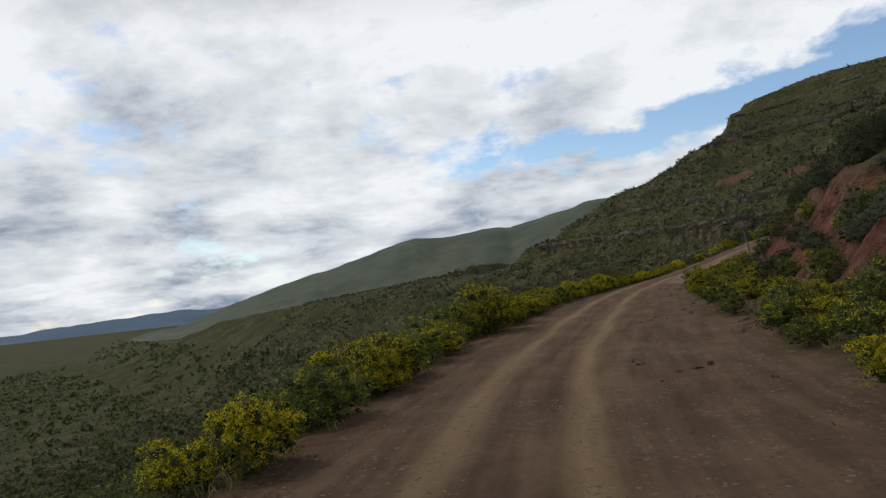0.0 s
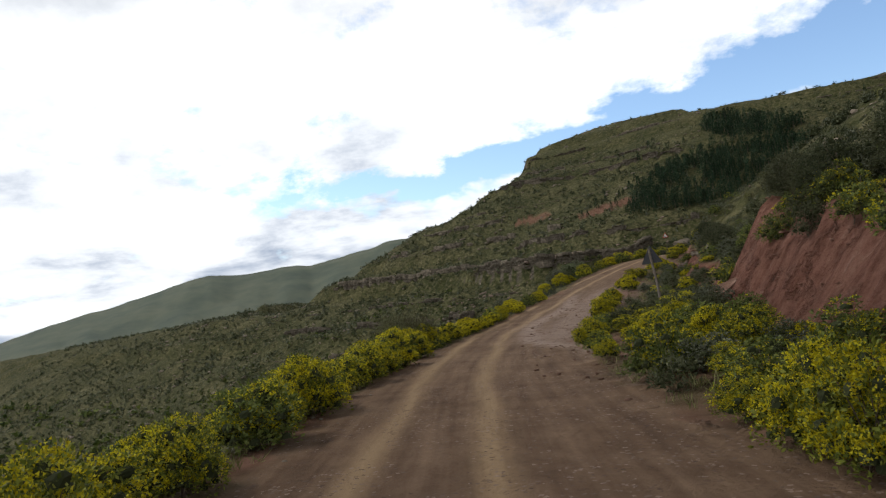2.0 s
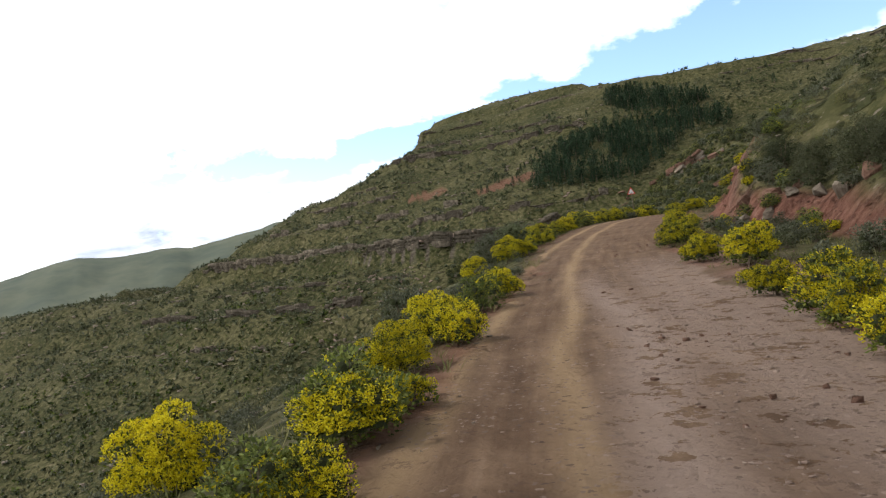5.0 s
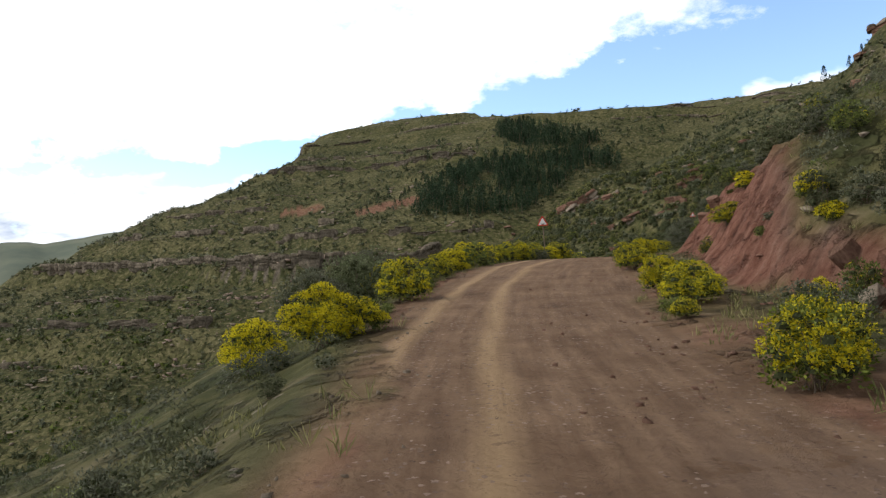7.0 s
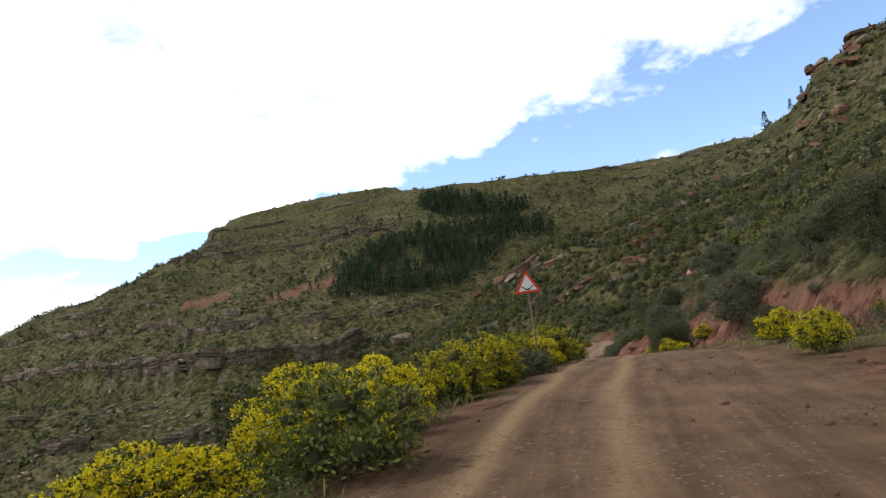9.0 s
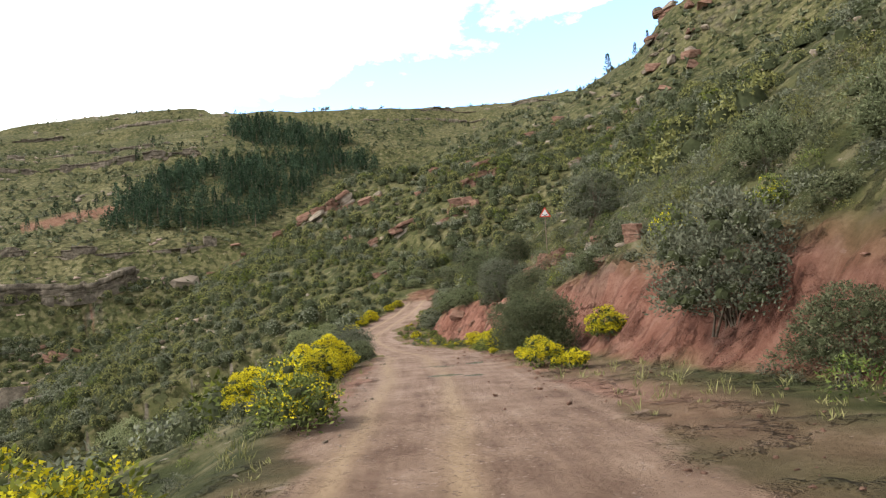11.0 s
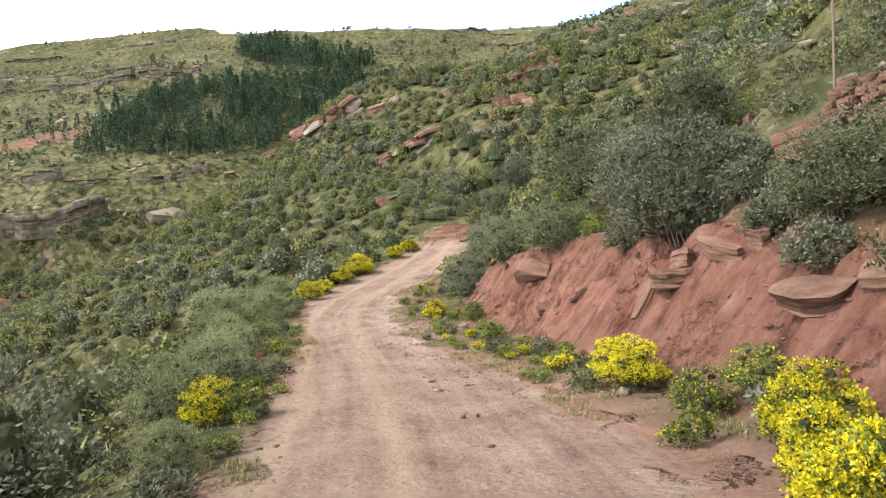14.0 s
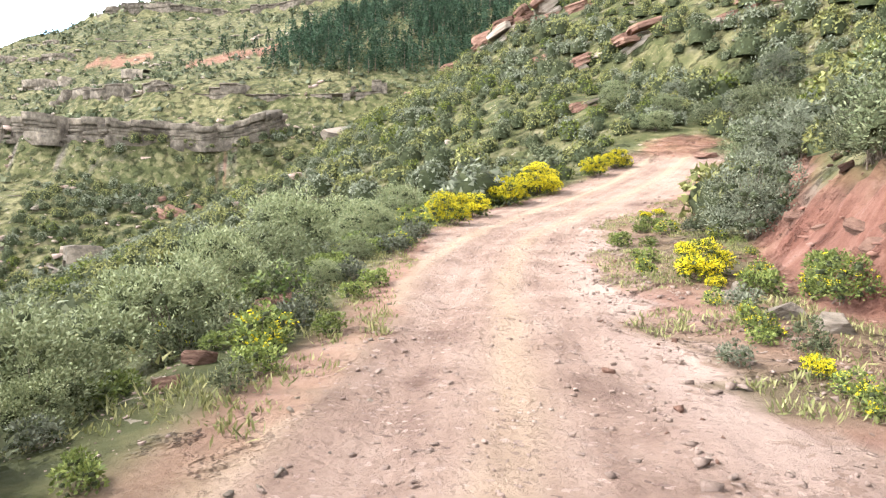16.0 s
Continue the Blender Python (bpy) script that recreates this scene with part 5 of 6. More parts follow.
def valley_cover():
    """Bushes on the long slope that falls away below the road."""
    rng = np.random.default_rng(35)
    for name, mat, n in (("valley_shrubs_olive", M_OLIVE, 4000), ("valley_shrubs_green", M_LEAF, 4500)):
        at = scatter(rng, n * 2, -260, -20, 70, 330, lambda x, y, z, bare, soil, s, d: (d < -40))[:n]
        cover(name, mat, rng, at, 0.7 + 1.6 * rng.random(len(at)) ** 2, 2, 0.6, "dark bushes on the valley slope below the road", 0.42, 4)

    at = scatter(rng, 9000, -900, -120, 120, 900, lambda x, y, z, bare, soil, s, d: z < -30)[:6000]
    cover("valley_floor_bushes", M_LEAF, rng, at, 2.0 + 4.0 * rng.random(len(at)) ** 2, 3, 0.5, "dark bush patches on the valley floor", 0.42, 4)


valley_cover()


def pine(seed):
    """A small conical pine, one metre high: trunk and crown."""
    rng = np.random.default_rng(seed)
    root = new("pine_tree")
    bm = bmesh.new()
    bmesh.ops.create_cone(bm, cap_ends=True, segments=6, radius1=0.022, radius2=0.004, depth=0.95, matrix=Matrix.Translation((0, 0, 0.465)))
    me = bpy.data.meshes.new("trunk")
    bm.to_mesh(me)
    bm.free()
    me.materials.append(M_TWIG)
    part("trunk", me, root)
    n = 240
    h = rng.uniform(0.08, 1.0, n) ** 0.9
    a = rng.uniform(0, 2 * math.pi, n)
    rad = (0.22 * (1 - h) ** 0.9 + 0.012) * rng.uniform(0.3, 1.0, n)
    p = np.stack([np.cos(a) * rad, np.sin(a) * rad, h], 1)
    out = unit(np.stack([np.cos(a), np.sin(a), np.full(n, 0.35)], 1))
    part("crown", soup("crown", *leaves(rng, p, out, 0.085, 0.028, 0.35), M_PINE), root)
    return root


WOOD = [(50, 312), (62, 304), (84, 296), (98, 308), (116, 324), (130, 320), (141, 335), (131, 362), (122, 385), (114, 406), (105, 388), (107, 362), (90, 356), (72, 350), (57, 335)]


def in_plantation(x, y):
    """The pine wood on the far slope, a strip that narrows uphill."""
    inside = np.zeros(len(x), bool)
    for (ax, ay), (bx, by) in zip(WOOD, WOOD[1:] + WOOD[:1]):
        inside ^= ((ay > y) != (by > y)) & (x < (bx - ax) * (y - ay) / (by - ay) + ax)
    return inside & (vnoise(x / 9.0, y / 9.0) > -0.75)


def plant_pines():
    rng = np.random.default_rng(8)
    kinds = [pine(k) for k in range(4)]
    x, y = rng.uniform(45, 145, 6000), rng.uniform(290, 410, 6000)
    keep = in_plantation(x, y)
    inside = list(zip(x[keep], y[keep]))
    lone = [(47, 326), (50, 330), (43, 338), (53, 338), (48, 344), (56, 345), (60, 350), (36, 334), (38, 332), (64, 356), (72, 380), (80, 392), (92, 372), (159, 351), (172, 362), (165, 345), (144.5, 232.0), (147.0, 226.0), (149.0, 224.0)]
    spots = lone + inside[:270]
    for k, (px, py) in enumerate(spots):
        h = rng.uniform(3.4, 6.2) * (0.8 if k < len(lone) else 1.0)
        m = pose(px, py, height(px, py) - 0.1, 0, 0, rng.uniform(0, 360)) @ Matrix.Diagonal((h * rng.uniform(0.8, 1.2), h * rng.uniform(0.8, 1.2), h, 1))
        base = kinds[k % 4]
        if k < 4:
            base.matrix_basis = m
            made = base
        else:
            made = put_copy(base, m)
        tagged(made, "small dark green pine standing alone on the slope" if k < len(lone) else "small dark green pine in a plantation on the slope", "tree", "pines on the slope")
    # the rest of the wood, too close together to tell apart
    rest = np.array(inside[270:1150])
    z = land(rest[:, 0], rest[:, 1])[0]
    n = 70
    hh = np.repeat(rng.uniform(3.0, 5.8, len(rest)), n)
    t = rng.uniform(0.06, 1.0, len(rest) * n)
    a = rng.uniform(0, 2 * math.pi, len(t))
    rad = (0.22 * (1 - t) ** 0.9 + 0.012) * rng.uniform(0.3, 1.0, len(t)) * hh
    p = np.stack([np.repeat(rest[:, 0], n) + np.cos(a) * rad, np.repeat(rest[:, 1], n) + np.sin(a) * rad, np.repeat(z, n) + t * hh], 1)
    out = unit(np.stack([np.cos(a), np.sin(a), np.full(len(a), 0.3)], 1))
    tagged(new("pine_wood", soup("pine_wood", *leaves(rng, p, out, 0.45, 0.14, 0.35), M_PINE)), "dense dark green pine plantation on the mountain slope", "trees", kind="stuff")


plant_pines()


# ---- rocks ----
def rock_material(name, dark, mid, light, scale=2.0, grain=(0.6, 0.6, 2.5)):
    m, nt, b = material(name, 0.9)
    bed = nt.nodes.new("ShaderNodeMapping")
    bed.inputs["Scale"].default_value = grain
    nt.links.new(coords(nt), bed.inputs[0])
    c = ramp(nt, noise_tex(nt, scale, 9, 0.7, bed.outputs[0]), [(0.3, dark), (0.5, mid), (0.72, light)])
    info = nt.nodes.new("ShaderNodeObjectInfo")
    hsv = nt.nodes.new("ShaderNodeHueSaturation")
    mr = nt.nodes.new("ShaderNodeMapRange")
    mr.inputs["To Min"].default_value, mr.inputs["To Max"].default_value = 0.8, 1.25
    nt.links.new(info.outputs["Random"], mr.inputs["Value"])
    nt.links.new(mr.outputs[0], hsv.inputs["Value"])
    nt.links.new(c, hsv.inputs["Color"])
    nt.links.new(hsv.outputs[0], b.inputs["Base Color"])
    bump(nt, b, calc(nt, "ADD", noise_tex(nt, scale * 5, 8, 0.7), calc(nt, "MULTIPLY", noise_tex(nt, scale * 1.5, 6, 0.75, bed.outputs[0]), 1.5)), 1.0, 0.045)
    return m


M_RED_ROCK = rock_material("red_sandstone", (0.080, 0.042, 0.030), (0.19, 0.108, 0.076), (0.33, 0.205, 0.148), 2.6, (1.0, 1.0, 2.2))
M_GREY_ROCK = rock_material("grey_sandstone", (0.09, 0.072, 0.056), (0.22, 0.178, 0.135), (0.35, 0.295, 0.23))


M_CLOD = rock_material("red_clod", (0.13, 0.06, 0.042), (0.24, 0.125, 0.09), (0.36, 0.22, 0.17))
M_DUSTY = rock_material("dusty_stone", (0.17, 0.12, 0.095), (0.30, 0.22, 0.175), (0.43, 0.335, 0.27))


def hull_verts(rng, n, box=0.6):
    """Corners of an angular stone of unit size."""
    p = unit(rng.normal(size=(n, 3)))
    p = np.sign(p) * np.abs(p) ** box
    return p / np.abs(p).max(0) * 0.5


def stone_mesh(name, seed, n, mat, bevel=0.03, box=0.6):
    rng = np.random.default_rng(seed)
    bm = bmesh.new()
    for p in hull_verts(rng, n, box):
        bm.verts.new(p)
    bmesh.ops.convex_hull(bm, input=bm.verts)
    bmesh.ops.delete(bm, geom=[v for v in bm.verts if not v.link_faces], context="VERTS")
    bmesh.ops.dissolve_limit(bm, angle_limit=radians(12), verts=bm.verts, edges=bm.edges)
    if bevel:
        bmesh.ops.bevel(bm, geom=list(bm.edges), offset=bevel, segments=1, affect="EDGES", clamp_overlap=True)
    me = bpy.data.meshes.new(name)
    bm.to_mesh(me)
    bm.free()
    me.materials.append(mat)
    return me


RED_STONES = [stone_mesh("rock", 100 + k, 15, M_RED_ROCK, 0.014, 0.45) for k in range(5)]
GREY_STONES = [stone_mesh("rock", 120 + k, 16, M_GREY_ROCK, 0.014, 0.5) for k in range(5)]


def slab_mesh(name, seed, mat, beds):
    """A broken sandstone slab of unit size: thin beds with ragged outlines, one upon the other."""
    rng = np.random.default_rng(seed)
    bm = bmesh.new()
    n = 9
    a = np.arange(n) * 2 * math.pi / n + rng.uniform(-0.25, 0.25, n)
    outline = 0.5 / np.maximum(np.abs(np.cos(a)), np.abs(np.sin(a))) ** 0.75 * rng.uniform(0.7, 1.02, n)
    levels = np.concatenate([[0], np.cumsum(rng.uniform(0.4, 1.6, beds))])
    levels = levels / levels[-1] - 0.5
    for z0, z1 in zip(levels, levels[1:]):
        r = outline * rng.uniform(0.86, 1.06, n)
        cx, cy = rng.uniform(-0.04, 0.04, 2)
        tip = rng.uniform(-0.12, 0.12, 2)
        low, top = [[bm.verts.new((cx + math.cos(t) * q * grow, cy + math.sin(t) * q * grow, z + tip[0] * math.cos(t) * 0.5 + tip[1] * math.sin(t) * 0.5)) for t, q in zip(a, r)] for z, grow in ((z0, rng.uniform(0.9, 1.0)), (z1, rng.uniform(0.88, 1.0)))]
        for k in range(n):
            bm.faces.new((low[k], low[(k + 1) % n], top[(k + 1) % n], top[k]))
        bm.faces.new(low[::-1])
        bm.faces.new(top)
    me = bpy.data.meshes.new(name)
    bm.to_mesh(me)
    bm.free()
    me.materials.append(mat)
    return me


RED_SLABS = [slab_mesh("slab", 140 + k, M_RED_ROCK, 2 + k % 3) for k in range(5)]


def rock(me, x, y, z, size, turn=(0, 0, 0), label="", group=""):
    ob = new("rock", me)
    ob.matrix_basis = pose(x, y, z, *turn) @ Matrix.Diagonal((*size, 1))
    return tagged(ob, label, "rock", group)


def road_rock(me, s, d, size, turn=(0, 0, 0), sink=0.3, label="angular sandstone rock beside the gravel road", group="rocks beside the road"):
    x, y = at_road(s, d)
    yaw = math.degrees(math.atan2(TANGENT[min(int(s), len(TANGENT) - 1), 1], TANGENT[min(int(s), len(TANGENT) - 1), 0])) + turn[2]
    return rock(me, x, y, height(x, y) + size[2] * (0.5 - sink), size, (turn[0], turn[1], yaw), label, group)


def verge_rocks():
    red, grey = RED_STONES, GREY_STONES
    bank = "red sandstone slab sticking out of the cut bank"
    road_rock(RED_SLABS[1], 124.2, 6.9, (2.0, 1.3, 0.28), (-38, 8, 15), 0.2, "reddish sandstone slab fallen against the bank")
    road_rock(RED_SLABS[3], 123.4, 6.3, (1.3, 0.7, 0.2), (-30, 0, 10), 0.2, "reddish sandstone slab fallen against the bank")
    road_rock(red[2], 143.6, 3.9, (0.5, 0.34, 0.3), (4, 3, 70), 0.15, "brick-red block of stone on the verge")
    for k, (s, d, a) in enumerate(((164.5, 7.6, 1.0), (165.6, 8.0, 1.0), (163.6, 8.3, 0.7), (165.0, 8.9, 0.7), (166.8, 7.0, 0.9), (167.8, 6.6, 1.0), (161.5, 8.8, 0.8), (168.8, 7.4, 0.9), (159.6, 8.9, 1.0), (158.0, 9.3, 0.9), (156.2, 9.6, 1.1))):
        a *= 0.72
        road_rock((red, grey)[(k + 1) % 2][k % 5], s, d, (a, a * 0.8, a * 0.75), (10 * k, 7 * k, 40 * k), 0.25, "brown boulder lodged in the cut bank")
    for s, d, l, w, t, rx, rz, k in ((252.9, 5.3, 1.3, 0.75, 0.5, -40, 35, 1), (245.6, 5.7, 1.2, 0.8, 0.2, -6, 5, 2), (245.3, 5.8, 1.0, 0.7, 0.18, -4, 30, 3), (245.5, 5.9, 0.9, 0.6, 0.25, 0, -20, 4),
                                  (244.3, 6.0, 1.25, 0.5, 0.2, -18, 12, 0), (243.9, 6.4, 0.8, 0.5, 0.25, -12, -15, 1), (241.2, 5.4, 1.2, 0.6, 0.22, -35, 25, 2), (240.2, 5.8, 1.5, 0.6, 0.2, -35, 15, 3), (244.9, 8.0, 1.5, 0.7, 0.5, -10, 40, 4),
                                  (228.3, 7.6, 1.0, 0.7, 0.5, -10, 15, 1), (230.2, 7.0, 0.9, 0.6, 0.25, -30, 50, 2), (251.2, 5.0, 0.6, 0.4, 0.2, -40, 70, 3), (249.5, 5.4, 0.5, 0.35, 0.15, -40, 20, 4), (187.4, 7.8, 1.0, 0.7, 0.3, -30, 15, 0), (190.0, 7.4, 0.7, 0.5, 0.3, -30, 60, 1)):
        road_rock(red[k] if s > 252 else RED_SLABS[k], s, d, (l, w, t * 1.35), (rx, 7 * k - 14, rz), 0.15, bank, "slabs in the cut bank")
    road_rock(RED_SLABS[0], 246.3, 5.5, (1.15, 0.42, 0.15), (0, -60, -90), 0.0, "long flat sandstone slab leaning upright on the red bank", "slabs in the cut bank")
    for s, d, a, k in ((253.9, 3.3, 0.48, 0), (255.9, 2.9, 0.36, 1), (254.4, 3.0, 0.45, 2), (243.3, 3.7, 0.26, 3), (243.8, 4.4, 0.3, 4), (247.7, -2.4, 0.5, 0), (248.4, -2.5, 0.35, 1), (234.0, -3.6, 0.55, 2), (256.6, 3.2, 0.3, 3), (252.6, 3.3, 0.34, 4), (246.1, 3.6, 0.3, 0), (246.3, 3.9, 0.42, 1), (176.2, 5.2, 0.4, 2), (141.5, -2.0, 0.22, 3), (152.0, 5.0, 0.3, 1)):
        road_rock(GREY_STONES[k], s, d, (a, a * 0.7, a * (0.75 if a > 0.5 else 0.4)), (5 * k, 8 * k, 50 * k), 0.2, "pale sandstone boulder among herbs on the verge")
    for s, d, a, k in ((254.5, -2.6, 0.4, 0), (255.1, -2.8, 0.34, 1), (254.9, -3.1, 0.38, 2), (255.6, -2.7, 0.3, 3), (255.9, -3.1, 0.34, 4), (254.2, -3.0, 0.25, 1), (252.6, -2.5, 0.3, 2), (251.8, -2.4, 0.25, 3)):
        road_rock(red[k], s, d, (a, a * 0.7, a * 0.45), (8 * k, 5, 35 * k), 0.15, "reddish stone in a heap at the road edge", "stones at the road edge")

    rng = np.random.default_rng(18)
    for k in range(26):
        s, a = rng.uniform(243, 263), rng.uniform(0.18, 0.5)
        road_rock(RED_SLABS[k % 5], s, float(table(BANK_FOOT, s)) + rng.uniform(0.2, 1.9), (a, a * rng.uniform(0.35, 0.7), a * 0.22), (rng.uniform(-50, -25), rng.uniform(-20, 20), rng.uniform(-60, 60)), 0.1, "thin chip of red sandstone lying on the cut bank", "slabs in the cut bank")


verge_rocks()


def outcrops():
    rng = np.random.default_rng(17)
    spots = (("jumbled sandstone blocks in the gully", 36.0, 273.0, 3.4, 7, 6.0), ("jumbled sandstone blocks in the gully", 46.0, 268.0, 2.6, 6, 6.0), ("sandstone ledge on the hillside", 98.0, 240.0, 3.2, 6, 7.0),
             ("layered sandstone ledge on the slope", 92.4, 218.3, 3.0, 5, 4.0), ("layered sandstone ledge on the slope", 104.4, 230.6, 3.6, 6, 6.0), ("layered sandstone ledge on the slope", 115.7, 222.6, 4.0, 6, 7.0),
             ("layered sandstone ledge on the slope", 96.5, 190.8, 3.0, 6, 6.0), ("layered sandstone ledge on the slope", 114.9, 198.8, 3.6, 7, 8.0), ("rocky shelf high on the slope", 133.5, 202.9, 4.5, 8, 9.0), ("rocky shelf high on the slope", 145.6, 207.7, 4.5, 8, 9.0),
             ("red-brown block on the slope above the road", 63.9, 181.1, 1.5, 3, 2.5), ("red-brown block on the slope above the road", 53.0, 155.3, 1.3, 3, 2.5),
             ("red-brown block on the slope above the road", 48.7, 146.0, 1.5, 3, 2.0), ("broken sandstone blocks on the valley slope", 30.0, 262.0, 3.0, 7, 8.0), ("sandstone ledge above the gully", 72.6, 288.2, 2.6, 5, 6.0))
    for label, x, y, size, n, spread in spots:
        for k in range(n):
            px, py = x + rng.normal() * spread * 0.5, y + rng.normal() * spread * 0.5
            a = size * rng.uniform(0.55, 1.0)
            hgt = a * rng.uniform(0.22, 0.5)
            rock((RED_STONES, GREY_STONES)[k % 2][int(rng.integers(5))], px, py, height(px, py) + hgt * 0.28, (a, a * rng.uniform(0.5, 0.8), hgt), (rng.uniform(-14, 14), rng.uniform(-14, 4), rng.uniform(-30, 30) + 35), label, "sandstone outcrops")


def ledge(x, y, long, tall, beds, turn, seed, lean=8.0, label="layered red-brown sandstone outcrop breaking out of the slope"):
    """Beds of sandstone, one upon the other, broken into slabs, their fronts uneven."""
    rng = np.random.default_rng(seed)
    root = new("outcrop")
    thick = tall / beds
    for bed in range(beds):
        u, wide = -long / 2 + rng.uniform(0, 0.15) * long, long * (1 - 0.4 * bed / beds)
        while u < wide / 2:
            w = rng.uniform(0.28, 0.6) * long
            slab = part("slab", (RED_SLABS, GREY_STONES, RED_SLABS)[int(rng.integers(3))][int(rng.integers(5))], root)
            deep = long * rng.uniform(0.5, 0.75)
            slab.matrix_basis = pose(u + w / 2, deep * 0.25 + bed * 0.22 * thick + rng.uniform(-0.12, 0.12) * long, (bed + 0.25) * thick, rng.uniform(-10, 10), rng.uniform(-9, 9), rng.uniform(-28, 28)) @ Matrix.Diagonal((w * rng.uniform(0.9, 1.5), deep, thick * rng.uniform(0.7, 1.7), 1))
            u += w * 0.95
    root.matrix_basis = pose(x, y, height(x, y) - 0.3 * tall, 0, 0, turn) @ pose(0, 0, 0, 0, lean, 0)
    return tagged(root, label, "outcrop", "sandstone outcrops")


outcrops()
for number, (px, py, long, tall, beds, turn, lean) in enumerate(((73.6, 229.0, 6.5, 3.6, 4, -25, -28), (72.8, 236.5, 4.5, 2.0, 3, -30, -24), (72.6, 248.5, 5.5, 1.8, 2, -30, -20), (77.7, 222.5, 5.0, 1.6, 3, -20, -24), (77.6, 197.8, 3.4, 3.2, 4, -35, -8), (75.5, 199.5, 2.6, 1.4, 2, -30, -20),
                                                               (73.2, 205.2, 4.2, 1.5, 3, -20, -22), (71.2, 208.5, 3.6, 1.2, 2, -25, -22), (68.6, 187.0, 2.4, 0.9, 2, -30, -10), (84.4, 202.7, 5.5, 2.0, 3, -25, -22), (88.0, 206.0, 4.0, 1.6, 3, -25, -20), (67.3, 265.5, 5.0, 1.8, 2, -30, -30), (94.0, 214.0, 4.5, 1.6, 3, -25, -18),
                                                               (36.0, 271.0, 6.0, 1.8, 2, -20, 20), (63.6, 195.5, 2.0, 0.6, 2, -30, -15), (81.0, 212.0, 2.8, 0.9, 2, -20, -20), (70.0, 217.0, 2.4, 0.8, 2, -25, -20), (151.0, 219.0, 7.0, 3.0, 3, -45, -15), (158.0, 212.0, 8.0, 3.2, 3, -45, -12), (166.0, 205.0, 8.0, 3.5, 3, -40, -12), (150.0, 208.0, 6.0, 2.0, 2, -40, -15), (141.0, 215.0, 5.0, 1.8, 2, -35, -18))):
    ledge(px, py, long, tall, beds, turn, 60 + number, lean)
rock(GREY_STONES[2], 61.8, 280.2, height(61.8, 280.2) + 0.7, (6.4, 4.6, 2.4), (22, 6, -12), "large pale sandstone slab lying on the valley slope", "sandstone outcrops")


def stone_field(name, rng, at, size, flat, mat, label):
    """Many small angular stones in one mesh."""
    base = []
    for k in range(8):
        bm = bmesh.new()
        for p in hull_verts(rng, 9, 0.6):
            bm.verts.new(p)
        bmesh.ops.convex_hull(bm, input=bm.verts)
        bmesh.ops.delete(bm, geom=[v for v in bm.verts if not v.link_faces], context="VERTS")
        bm.verts.index_update()
        base.append((np.array([v.co[:] for v in bm.verts]), np.array([[v.index for v in f.verts] for f in bm.faces])))
        bm.free()
    vs, fs, off = [], [], 0
    for p, a in zip(at, size):
        v, f = base[rng.integers(8)]
        t = rng.uniform(0, 6.28)
        rot = np.array([[math.cos(t), -math.sin(t), 0], [math.sin(t), math.cos(t), 0], [0, 0, 1]])
        vs.append((v * np.array([a, a * rng.uniform(0.5, 1), a * flat * rng.uniform(0.6, 1.3)])) @ rot.T + p + np.array([0, 0, a * flat * 0.15]))
        fs.append(f + off)
        off += len(v)
    tris = np.concatenate(fs)
    return tagged(new(name, soup(name, np.concatenate(vs), tris, mat)), label, "stones", kind="stuff")


